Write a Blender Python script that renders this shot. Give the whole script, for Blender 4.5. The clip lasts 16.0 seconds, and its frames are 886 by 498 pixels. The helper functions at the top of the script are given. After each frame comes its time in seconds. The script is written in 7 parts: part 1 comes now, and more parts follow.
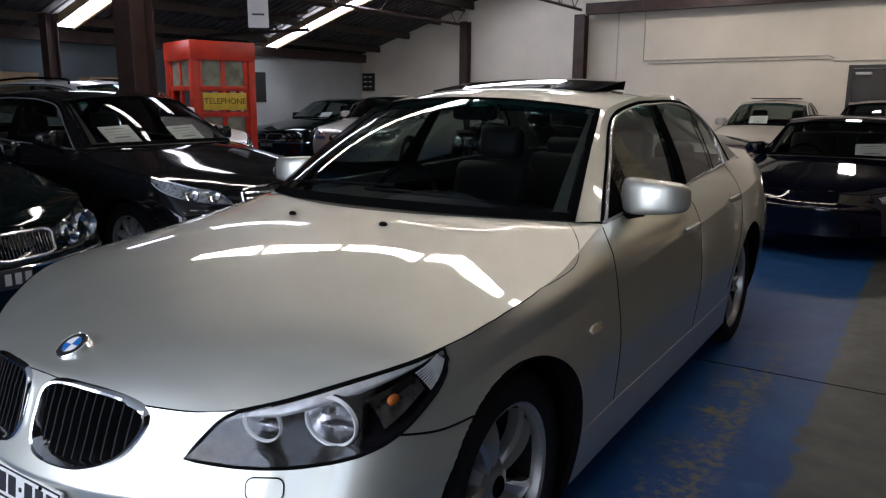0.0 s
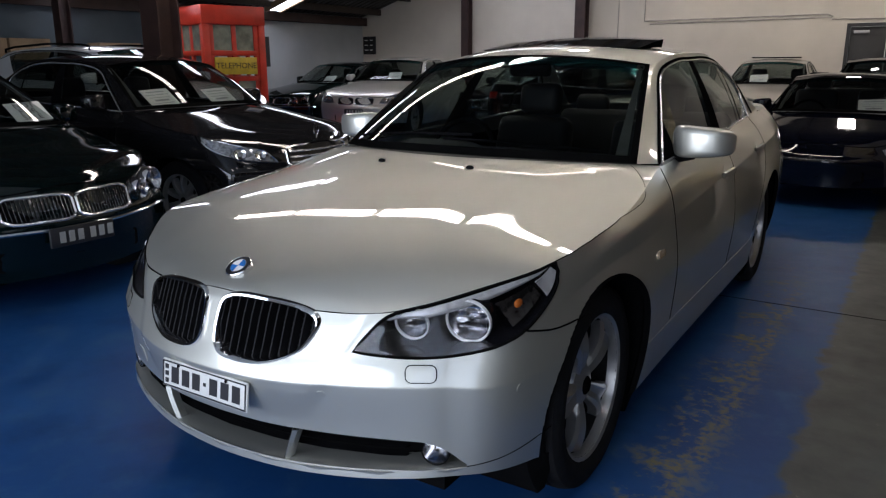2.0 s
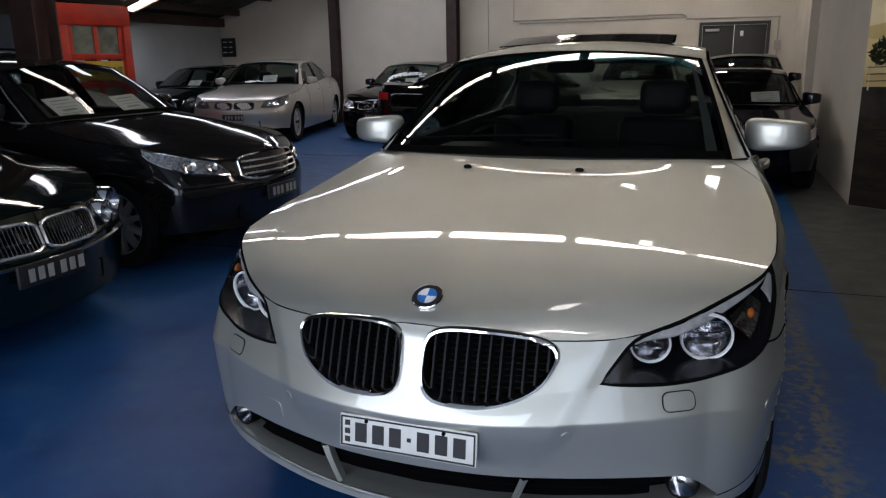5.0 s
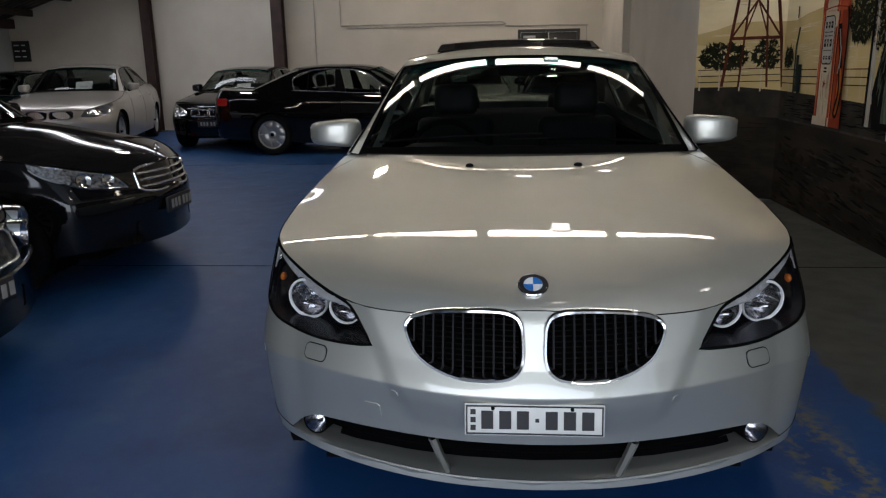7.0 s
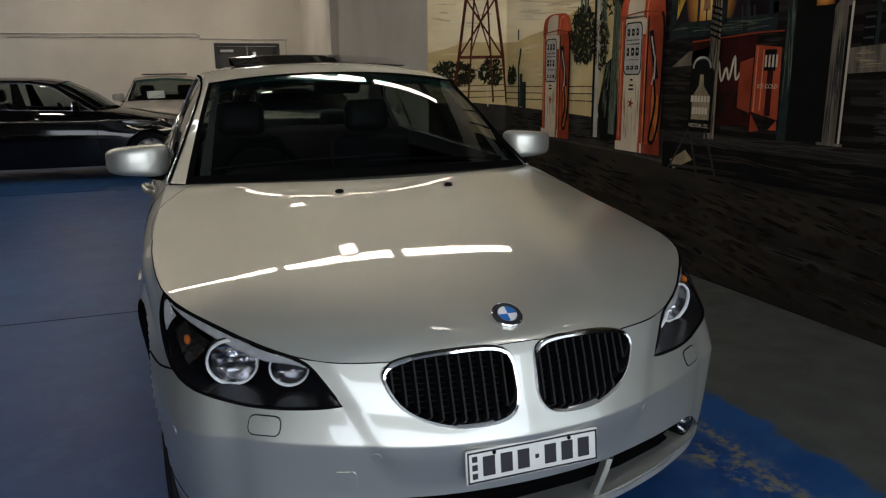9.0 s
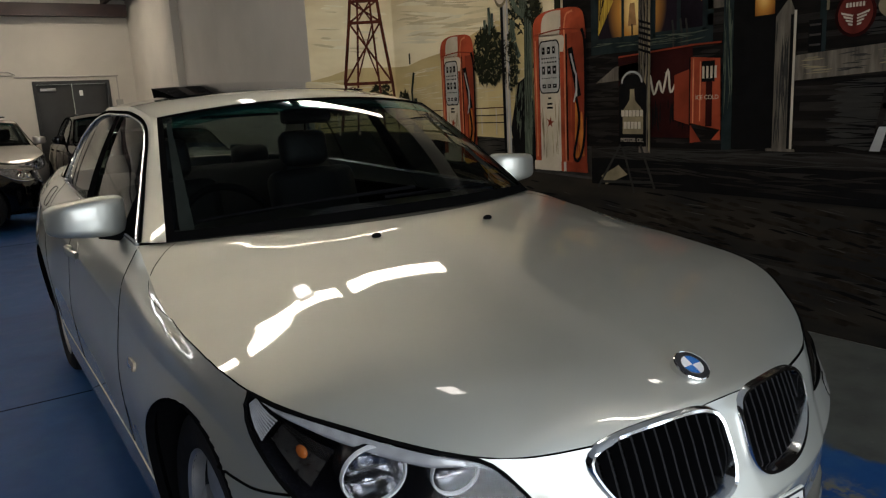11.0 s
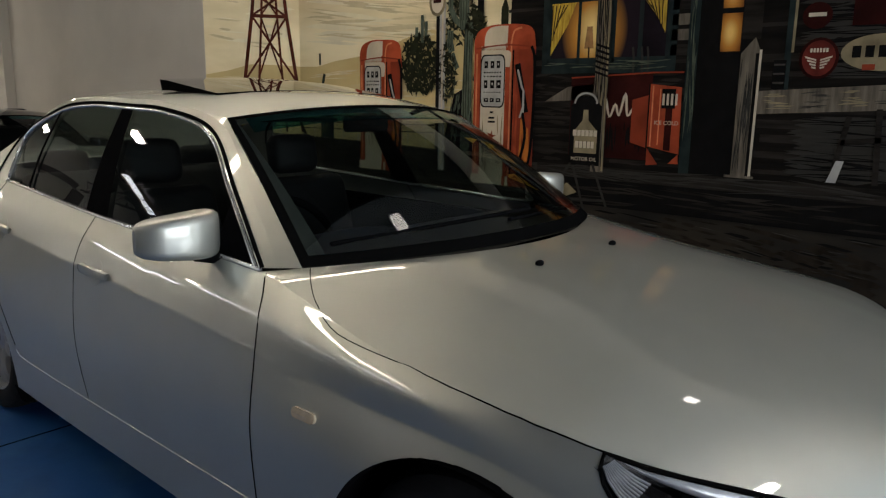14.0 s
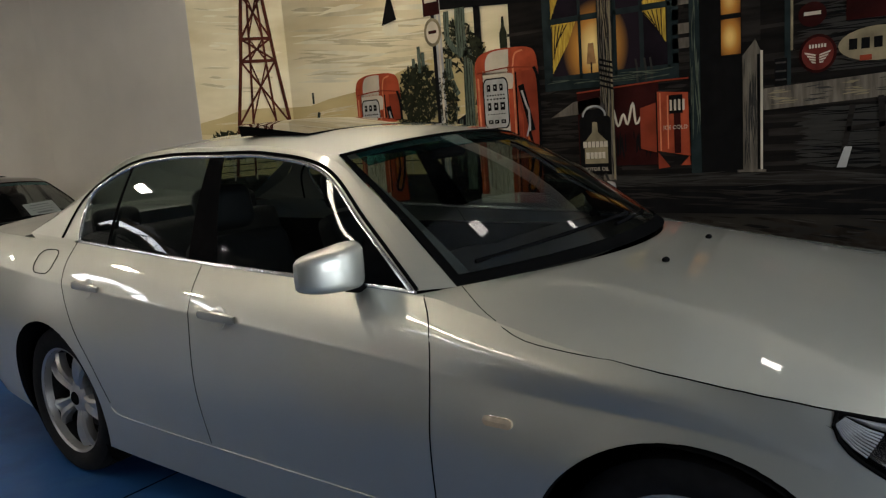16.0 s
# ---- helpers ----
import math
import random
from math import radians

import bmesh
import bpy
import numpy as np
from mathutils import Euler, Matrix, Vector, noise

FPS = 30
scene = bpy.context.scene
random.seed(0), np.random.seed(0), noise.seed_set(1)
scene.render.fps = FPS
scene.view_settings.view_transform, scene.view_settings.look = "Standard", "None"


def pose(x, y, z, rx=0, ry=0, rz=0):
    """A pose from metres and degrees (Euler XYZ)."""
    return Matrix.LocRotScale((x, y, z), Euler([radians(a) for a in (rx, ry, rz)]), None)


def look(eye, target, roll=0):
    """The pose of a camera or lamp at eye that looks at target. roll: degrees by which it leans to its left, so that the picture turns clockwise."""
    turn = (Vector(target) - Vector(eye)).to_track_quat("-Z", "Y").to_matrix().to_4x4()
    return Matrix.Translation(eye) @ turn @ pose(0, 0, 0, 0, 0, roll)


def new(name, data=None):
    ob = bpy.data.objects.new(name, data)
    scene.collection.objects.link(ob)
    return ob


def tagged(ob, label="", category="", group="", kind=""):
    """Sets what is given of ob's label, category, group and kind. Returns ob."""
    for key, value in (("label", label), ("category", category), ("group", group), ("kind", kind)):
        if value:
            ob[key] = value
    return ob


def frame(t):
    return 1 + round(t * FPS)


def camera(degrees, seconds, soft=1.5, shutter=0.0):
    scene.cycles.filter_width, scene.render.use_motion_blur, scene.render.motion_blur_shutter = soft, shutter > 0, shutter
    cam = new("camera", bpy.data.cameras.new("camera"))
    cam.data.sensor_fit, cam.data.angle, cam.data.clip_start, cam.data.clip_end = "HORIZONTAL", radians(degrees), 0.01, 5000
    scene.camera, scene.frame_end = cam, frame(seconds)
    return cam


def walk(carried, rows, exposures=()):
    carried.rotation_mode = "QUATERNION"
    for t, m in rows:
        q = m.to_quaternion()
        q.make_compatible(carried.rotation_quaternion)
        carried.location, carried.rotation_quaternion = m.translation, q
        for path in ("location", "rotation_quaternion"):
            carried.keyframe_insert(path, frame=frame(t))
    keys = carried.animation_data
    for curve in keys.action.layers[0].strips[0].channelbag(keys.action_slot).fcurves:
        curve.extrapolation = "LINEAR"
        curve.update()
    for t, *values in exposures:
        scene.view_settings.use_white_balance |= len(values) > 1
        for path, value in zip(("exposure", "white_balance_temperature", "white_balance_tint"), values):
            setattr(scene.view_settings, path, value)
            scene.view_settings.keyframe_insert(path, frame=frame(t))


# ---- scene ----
cam = camera(61.9, 16.0, soft=1.25)
PATH = [
    (0, (1.703, -0.783, 1.382), (0.627, 0.856, 0.986), 0.4),
    (0.5, (1.764, -0.879, 1.377), (0.586, 0.676, 0.938), -1.4),
    (1, (1.757, -0.984, 1.371), (0.622, 0.619, 0.996), -0.6),
    (1.5, (1.704, -1.138, 1.367), (0.662, 0.519, 0.955), -0.0),
    (2, (1.616, -1.266, 1.357), (0.573, 0.369, 0.87), -0.2),
    (2.5, (1.448, -1.304, 1.353), (0.445, 0.375, 0.935), -6.2),
    (3, (1.275, -1.324, 1.359), (0.418, 0.419, 0.884), -4.9),
    (3.5, (1.125, -1.39, 1.359), (0.303, 0.377, 0.909), -2.9),
    (6, (0.266, -1.577, 1.343), (-0.104, 0.324, 0.843), -2.0),
    (6.5, (0.074, -1.681, 1.353), (-0.109, 0.25, 0.864), -3.1),
    (7, (-0.081, -1.72, 1.356), (-0.241, 0.214, 0.872), -1.1),
    (7.5, (-0.223, -1.652, 1.355), (-0.23, 0.312, 0.977), -2.3),
    (8, (-0.402, -1.546, 1.355), (-0.184, 0.399, 0.945), -3.4),
    (8.5, (-0.54, -1.504, 1.356), (-0.148, 0.412, 0.937), -3.5),
    (9, (-0.756, -1.448, 1.376), (-0.09, 0.381, 0.917), -0.6),
    (9.5, (-0.887, -1.335, 1.373), (-0.162, 0.48, 0.953), -2.3),
    (10, (-0.99, -1.13, 1.364), (-0.15, 0.637, 0.95), -3.1),
    (12.5, (-1.545, -0.386, 1.366), (-0.251, 1.08, 0.947), 0.4),
    (13, (-1.626, -0.23, 1.355), (-0.313, 1.205, 0.886), 2.7),
    (13.5, (-1.78, -0.094, 1.383), (-0.365, 1.246, 0.936), 0.2),
    (14, (-1.903, 0.017, 1.422), (-0.424, 1.302, 1.022), 0.9),
    (14.5, (-1.996, 0.149, 1.404), (-0.538, 1.47, 1.045), -0.1),
    (15, (-2.113, 0.264, 1.377), (-0.633, 1.54, 0.951), -0.4),
    (15.5, (-2.206, 0.298, 1.394), (-0.669, 1.509, 0.981), -2.5),
    (16, (-2.327, 0.358, 1.42), (-0.753, 1.547, 1.09), -4.4),
]
EXPOSURE = [
    (0.0, 0.18, 6200, 20),
    (3.5, -0.14, 6200, 20),
    (6.0, -0.37, 6400, 18),
    (7.5, -0.45, 6550, 17),
    (10.0, -0.3, 6680, 14),
    (12.5, -0.15, 6680, 14),
    (16.0, 0.16, 6650, 13),
]
walk(cam, [(t, look(eye, target, roll)) for t, eye, target, roll in PATH], EXPOSURE)

# ---- light ----
world = bpy.data.worlds.new("world")
scene.world = world
world.use_nodes = True
wnt = world.node_tree
sky = wnt.nodes.new("ShaderNodeTexSky")
sky.sky_type = "NISHITA"
sky.sun_disc = False
sky.sun_elevation, sky.sun_rotation = radians(40), radians(200)
wnt.links.new(sky.outputs[0], wnt.nodes["Background"].inputs[0])
wnt.nodes["Background"].inputs[1].default_value = 0.1

ROOM_L, ROOM_R, ROOM_B, ROOM_F = -11.3, 2.565, 15.0, -4.8
RIDGE_X, EAVE_Z, SLOPE = -4.4, 2.55, 0.32


def roof_z(x):
    """Height of the roof's underside at x."""
    top = EAVE_Z + SLOPE * (RIDGE_X - ROOM_L)
    return EAVE_Z + SLOPE * (x - ROOM_L) if x < RIDGE_X else top - 0.19 * (x - RIDGE_X)


def area(name, m, sx, sy, power, color=(1, 1, 1)):
    data = bpy.data.lights.new(name, "AREA")
    data.shape, data.size, data.size_y, data.energy, data.color = "RECTANGLE", sx, sy, power, color
    ob = new(name, data)
    ob.matrix_world = m
    return ob


# daylight through the drive-in doorway of the street wall
DOOR_W, DOOR_H = (-4.4, 2.3), 2.9
area("doorway_daylight", Matrix.Translation(((DOOR_W[0] + DOOR_W[1]) / 2, ROOM_F - 0.6, DOOR_H / 2)) @ Matrix.Rotation(radians(68), 4, "X"), DOOR_W[1] - DOOR_W[0] - .1, DOOR_H - .1, 290, (0.78, 0.90, 1.0))

# daylight through the side doorway near the street
SIDE_Y, SIDE_H = (-4.5, -2.0), 2.6
area("side_daylight", Matrix.Translation((ROOM_R + 0.1, sum(SIDE_Y) / 2, SIDE_H / 2)) @ Matrix.Rotation(radians(90), 4, "Z") @ Matrix.Rotation(radians(90), 4, "X"), SIDE_Y[1] - SIDE_Y[0] - .1, SIDE_H - .1, 28, (0.78, 0.90, 1.0))

# ---- materials ----


def material(name, color, rough=0.5, metal=0.0, vary=0.12, scale=6.0, bump=0.0, bump_scale=60.0, coat=0.0, spec=0.5, color2=None, stretch=(1, 1, 1)):
    """A principled surface with two scales of colour change and fine relief."""
    m = bpy.data.materials.new(name)
    m.use_nodes = True
    nt = m.node_tree
    b = nt.nodes["Principled BSDF"]
    b.inputs["Roughness"].default_value, b.inputs["Metallic"].default_value = rough, metal
    b.inputs["Coat Weight"].default_value, b.inputs["Coat Roughness"].default_value = coat, 0.02
    b.inputs["Specular IOR Level"].default_value = spec
    b.inputs["Coat IOR"].default_value = 1.75 if metal > 0.4 else 1.42
    co = nt.nodes.new("ShaderNodeTexCoord")
    mp = nt.nodes.new("ShaderNodeMapping")
    mp.inputs["Scale"].default_value = stretch
    nt.links.new(co.outputs["Object"], mp.inputs[0])
    n1 = nt.nodes.new("ShaderNodeTexNoise")
    n1.inputs["Scale"].default_value, n1.inputs["Detail"].default_value = scale, 8
    nt.links.new(mp.outputs[0], n1.inputs["Vector"])
    n2 = nt.nodes.new("ShaderNodeTexNoise")
    n2.inputs["Scale"].default_value, n2.inputs["Detail"].default_value = bump_scale, 4
    nt.links.new(mp.outputs[0], n2.inputs["Vector"])
    mix = nt.nodes.new("ShaderNodeMix")
    mix.data_type = "RGBA"
    c2 = color2 or tuple(c * (1 - 2 * vary) for c in color)
    mix.inputs[6].default_value, mix.inputs[7].default_value = (*color, 1), (*c2, 1)
    ramp = nt.nodes.new("ShaderNodeMapRange")
    ramp.inputs[1].default_value, ramp.inputs[2].default_value = 0.35, 0.7
    nt.links.new(n1.outputs[0], ramp.inputs[0])
    nt.links.new(ramp.outputs[0], mix.inputs[0])
    nt.links.new(mix.outputs[2], b.inputs["Base Color"])
    if bump:
        bp = nt.nodes.new("ShaderNodeBump")
        bp.inputs["Strength"].default_value, bp.inputs["Distance"].default_value = bump, 0.004
        nt.links.new(n2.outputs[0], bp.inputs["Height"])
        nt.links.new(bp.outputs[0], b.inputs["Normal"])
    return m


def glass(name, color=(0.85, 0.93, 0.9), rough=0.0, clear=0.6):
    """Thin glass: a see-through body under a Fresnel gloss."""
    m = bpy.data.materials.new(name)
    m.use_nodes = True
    nt = m.node_tree
    nt.nodes.remove(nt.nodes["Principled BSDF"])
    tr, gl = nt.nodes.new("ShaderNodeBsdfTransparent"), nt.nodes.new("ShaderNodeBsdfGlossy")
    tr.inputs[0].default_value = (*[c * clear for c in color], 1)
    gl.inputs["Roughness"].default_value = rough
    lw = nt.nodes.new("ShaderNodeLayerWeight")
    lw.inputs[0].default_value = 0.5
    pw = nt.nodes.new("ShaderNodeMath")
    pw.operation, pw.inputs[1].default_value = "POWER", 5.0
    fr = nt.nodes.new("ShaderNodeMath")
    fr.operation, fr.inputs[1].default_value, fr.inputs[2].default_value = "MULTIPLY_ADD", 0.955, 0.045
    nt.links.new(lw.outputs["Facing"], pw.inputs[0])
    nt.links.new(pw.outputs[0], fr.inputs[0])
    mx = nt.nodes.new("ShaderNodeMixShader")
    nt.links.new(fr.outputs[0], mx.inputs[0])
    nt.links.new(tr.outputs[0], mx.inputs[1])
    nt.links.new(gl.outputs[0], mx.inputs[2])
    nt.links.new(mx.outputs[0], nt.nodes["Material Output"].inputs[0])
    return m


def glow(name, color, strength):
    m = bpy.data.materials.new(name)
    m.use_nodes = True
    b = m.node_tree.nodes["Principled BSDF"]
    b.inputs["Base Color"].default_value = (*color, 1)
    b.inputs["Emission Color"].default_value = (*color, 1)
    b.inputs["Emission Strength"].default_value = strength
    return m


def paint(name, color, metal=0.0, rough=0.35, coat=1.0):
    """Car paint under clear lacquer, with faint flakes and orange peel."""
    return material(name, color, rough, metal, 0.03, 3.0, 0.0, 900.0, coat if max(color) > 0.1 else 0.0, 0.5)


M = {
    "silver": paint("silver_paint", (0.585, 0.59, 0.53), 0.82, 0.48),
    "black_paint": paint("black_paint", (0.003, 0.003, 0.004), 0.0, 0.05),
    "navy_paint": paint("navy_paint", (0.002, 0.003, 0.009), 0.0, 0.05),
    "green_paint": paint("green_paint", (0.0015, 0.005, 0.005), 0.0, 0.05),
    "grey_paint": paint("grey_paint", (0.008, 0.008, 0.009), 0.0, 0.06),
    "white_paint": paint("white_paint", (0.78, 0.78, 0.76), 0.0, 0.35),
    "champagne": paint("champagne_paint", (0.5, 0.47, 0.42), 0.6, 0.36),
    "glass": glass("tinted_glass", (0.80, 0.92, 0.88), 0.0, 0.54),
    "sun_band": glass("sun_band_glass", (0.16, 0.66, 0.72), 0.0, 0.95),
    "dark_glass": glass("dark_glass", (0.75, 0.82, 0.8), 0.0, 0.66),
    "lens": glass("lamp_lens", (1, 1, 1), 0.0, 0.95),
    "chrome": material("chrome", (0.86, 0.86, 0.87), 0.12, 1.0, 0.03, 20),
    "bright_trim": material("bright_trim", (0.80, 0.80, 0.80), 0.22, 0.8, 0.04, 20),
    "alloy": material("alloy", (0.46, 0.455, 0.445), 0.30, 0.75, 0.06, 20, 0.05, 200),
    "rubber": material("rubber", (0.013, 0.013, 0.014), 0.8, 0, 0.15, 30, 0.2, 120, spec=0.1),
    "slat": material("grille_slat", (0.007, 0.007, 0.008), 0.6, 0, 0.1, 30, spec=0.2),
    "disc": material("brake_disc", (0.05, 0.047, 0.045), 0.45, 0.6, 0.1, 30),
    "trim": material("black_trim", (0.006, 0.006, 0.0065), 0.6, 0, 0.1, 30, 0.1, 300, spec=0.0),
    "gap": material("panel_gap", (0.005, 0.005, 0.005), 0.8, 0, 0.1, spec=0.0),
    "reflector": material("lamp_reflector", (0.74, 0.74, 0.76), 0.15, 1.0, 0.3, 60),
    "dim_reflector": material("dim_reflector", (0.22, 0.22, 0.23), 0.2, 0.9, 0.4, 60),
    "bowl": material("lamp_bowl", (0.010, 0.010, 0.013), 0.25, 0.2, 0.1, 20),
    "brow": material("lamp_brow_silver", (0.66, 0.66, 0.67), 0.2, 0.35, 0.15, 40, coat=1.0),
    "amber": material("amber_lens", (0.50, 0.13, 0.02), 0.15, 0, 0.1, 30, coat=1.0),
    "red_lens": material("red_lens", (0.4, 0.012, 0.01), 0.15, 0, 0.1, 30, coat=1.0),
    "leather": material("dark_leather", (0.009, 0.009, 0.010), 0.6, 0, 0.15, 15, 0.1, 180, spec=0.25),
    "headliner": material("headliner", (0.075, 0.078, 0.072), 0.85, 0, 0.1, 15, 0.1, 180, spec=0.1),
    "faded": material("faded_white", (0.34, 0.34, 0.32), 0.5, 0, 0.1, 20),
    "plate": material("plate_white", (0.72, 0.72, 0.68), 0.4, 0, 0.05, 20),
    "faded_print": material("faded_print", (0.42, 0.42, 0.43), 0.7, 0, 0.1, 20),
    "ink": material("plate_ink", (0.012, 0.012, 0.014), 0.5, 0, 0.05, 20),
    "blue_enamel": material("blue_enamel", (0.02, 0.16, 0.5), 0.2, 0, 0.05, 20, coat=1.0),
    "white_enamel": material("white_enamel", (0.8, 0.8, 0.8), 0.2, 0, 0.03, 20, coat=1.0),
    "paper": material("paper", (0.8, 0.8, 0.77), 0.7, 0, 0.04, 15),
    "wall": material("painted_plaster", (0.62, 0.575, 0.495), 0.75, 0, 0.06, 1.3, 0.15, 40),
    "wall_l": material("painted_brick", (0.085, 0.112, 0.13), 0.75, 0, 0.1, 1.3, 0.15, 40),
    "wall_skylit": material("skylit_plaster", (0.44, 0.47, 0.48), 0.75, 0, 0.08, 1.3, 0.15, 40),
    "rust_steel": material("brown_steel", (0.045, 0.022, 0.018), 0.55, 0, 0.25, 5, 0.2, 60),
    "roof": material("dark_roof_sheet", (0.07, 0.066, 0.062), 0.7, 0, 0.3, 2.5, 0.2, 30),
    "timber": material("dark_timber", (0.05, 0.037, 0.028), 0.7, 0, 0.25, 4, 0.3, 40, stretch=(1, 8, 8)),
    "door": material("dark_door", (0.026, 0.026, 0.025), 0.5, 0, 0.15, 3, 0.1, 60),
    "red": material("phone_red", (0.58, 0.04, 0.016), 0.35, 0, 0.15, 4, 0.1, 60),
    "sign_yellow": material("sign_yellow", (0.62, 0.42, 0.03), 0.5, 0, 0.1, 10),
    "card": material("cardboard", (0.34, 0.23, 0.13), 0.8, 0, 0.15, 6, 0.2, 50),
    "tan_tape": material("parcel_tape", (0.45, 0.33, 0.18), 0.4, 0, 0.1, 10),
    "pipe": material("painted_conduit", (0.42, 0.4, 0.35), 0.55, 0, 0.1, 8),
    "lining": material("ceiling_board", (0.80, 0.82, 0.77), 0.7, 0, 0.06, 1.5, 0.1, 40),
    "tube": glow("fluorescent", (1.0, 0.92, 0.76), 23.0),
    "cool_tube": glow("cool_fluorescent", (1.0, 0.96, 0.88), 34.0),
    "spot_lamp": glow("spot_lamp", (1.0, 0.96, 0.88), 9.0),
    "back_fill": glow("back_fill", (1.0, 0.93, 0.78), 100.0),
    "skylight": glow("skylight_sheet", (0.88, 0.94, 1.0), 9.0),
}


def floor_material():
    """Blue floor paint, scuffed through to concrete, with a bare grey lane beside the mural."""
    m = bpy.data.materials.new("blue_floor_paint")
    m.use_nodes = True
    nt = m.node_tree
    N, K = nt.nodes.new, nt.links.new
    b = nt.nodes["Principled BSDF"]
    co = N("ShaderNodeTexCoord")
    sep = N("ShaderNodeSeparateXYZ")
    K(co.outputs["Object"], sep.inputs[0])

    def tex(scale, detail=8, rough=0.6):
        n = N("ShaderNodeTexNoise")
        n.inputs["Scale"].default_value, n.inputs["Detail"].default_value, n.inputs["Roughness"].default_value = scale, detail, rough
        K(co.outputs["Object"], n.inputs["Vector"])
        return n.outputs[0]

    def calc(op, a, c=0.0, d=0.0):
        n = N("ShaderNodeMath")
        n.operation = op
        for i, v in enumerate((a, c, d)):
            if isinstance(v, (int, float)):
                n.inputs[i].default_value = v
            else:
                K(v, n.inputs[i])
        return n.outputs[0]

    def step(v, lo, hi):
        n = N("ShaderNodeMapRange")
        n.inputs[1].default_value, n.inputs[2].default_value = lo, hi
        K(v, n.inputs[0])
        return n.outputs[0]

    def mix(f, a, c):
        n = N("ShaderNodeMix")
        n.data_type = "RGBA"
        K(f, n.inputs[0])
        for i, v in ((6, a), (7, c)):
            if isinstance(v, tuple):
                n.inputs[i].default_value = (*v, 1)
            else:
                K(v, n.inputs[i])
        return n.outputs[2]

    fine, mid, big = tex(26), tex(5), tex(0.9)
    edge = calc("ADD", sep.outputs[0], calc("MULTIPLY", calc("SUBTRACT", mid, 0.5), 0.22))
    lane = step(edge, 1.36, 1.40)
    blue = mix(step(big, 0.35, 0.7), (0.009, 0.053, 0.18), (0.016, 0.080, 0.23))
    blue = mix(calc("MULTIPLY", step(mid, 0.5, 0.72), 0.7), blue, (0.040, 0.110, 0.23))
    blue = mix(calc("MULTIPLY", step(tex(2.2), 0.52, 0.68), 0.55), blue, (0.006, 0.034, 0.125))
    blue = mix(calc("MULTIPLY", step(tex(60, 3), 0.66, 0.74), 0.5), blue, (0.06, 0.08, 0.12))
    near = calc("MULTIPLY", step(edge, 0.86, 1.0), step(calc("MULTIPLY", edge, -1.0), -1.24, -1.08))
    along = calc("MULTIPLY", step(sep.outputs[1], -0.6, 0.2), step(calc("MULTIPLY", sep.outputs[1], -1.0), -4.6, -2.6))
    worn = calc("MULTIPLY", step(calc("ADD", calc("MULTIPLY", fine, 0.45), calc("MULTIPLY", mid, 0.55)), 0.50, 0.60), calc("MULTIPLY", near, along))
    streak = calc("MULTIPLY", step(calc("ABSOLUTE", calc("SUBTRACT", edge, 1.11)), 0.05, 0.02), step(fine, 0.42, 0.56))
    worn = calc("MAXIMUM", worn, calc("MULTIPLY", streak, calc("MULTIPLY", step(calc("MULTIPLY", sep.outputs[1], -1.0), -4.0, -3.0), 0.75)))
    blue = mix(worn, blue, (0.2, 0.17, 0.09))
    grey = mix(step(mid, 0.4, 0.7), (0.085, 0.09, 0.082), (0.06, 0.064, 0.06))
    grey = mix(step(fine, 0.66, 0.74), grey, (0.16, 0.15, 0.13))
    K(mix(lane, blue, grey), b.inputs["Base Color"])
    K(calc("ADD", step(mid, -1.2, 2.6), calc("MULTIPLY", worn, 0.25)), b.inputs["Roughness"])
    bp = N("ShaderNodeBump")
    bp.inputs["Strength"].default_value, bp.inputs["Distance"].default_value = 0.12, 0.003
    K(fine, bp.inputs["Height"])
    K(bp.outputs[0], b.inputs["Normal"])
    b.inputs["Specular IOR Level"].default_value = 0.22
    return m


M["floor"] = floor_material()

# ---- mesh helpers ----


def finish(name, bm, mat, smooth=True, angle=38):
    me = bpy.data.meshes.new(name)
    bm.to_mesh(me)
    bm.free()
    me.materials.append(mat)
    if smooth:
        me.polygons.foreach_set("use_smooth", [True] * len(me.polygons))
        me.set_sharp_from_angle(angle=radians(angle))
    return new(name, me)


def part(name, bm, mat, parent=None, label="", smooth=True, angle=38):
    """Links a bmesh as one mesh object under a thing or a part."""
    ob = finish(name, bm, M[mat] if isinstance(mat, str) else mat, smooth, angle)
    if parent:
        ob.parent = parent
    return tagged(ob, label)


def setting(name, bm, mat, label, category, parent=None):
    return tagged(part(name, bm, mat, parent, smooth=False), label, category, kind="structure")


def box(bm, x0, y0, z0, x1, y1, z1, bevel=0.0, seg=2, m=None):
    mat = Matrix.LocRotScale(((x0 + x1) / 2, (y0 + y1) / 2, (z0 + z1) / 2), None, (x1 - x0, y1 - y0, z1 - z0))
    vs = bmesh.ops.create_cube(bm, size=1, matrix=mat)["verts"]
    if bevel:
        es = list({e for v in vs for e in v.link_edges})
        vs = list({v for f in bmesh.ops.bevel(bm, geom=es, offset=bevel, segments=seg, affect="EDGES", profile=0.5)["faces"] for v in f.verts} | {v for v in vs if v.is_valid})
    if m:
        bmesh.ops.transform(bm, matrix=m, verts=[v for v in vs if v.is_valid])
    return bm


def boxes(*rows, bevel=0.0):
    bm = bmesh.new()
    for r in rows:
        box(bm, *r, bevel=bevel)
    return bm


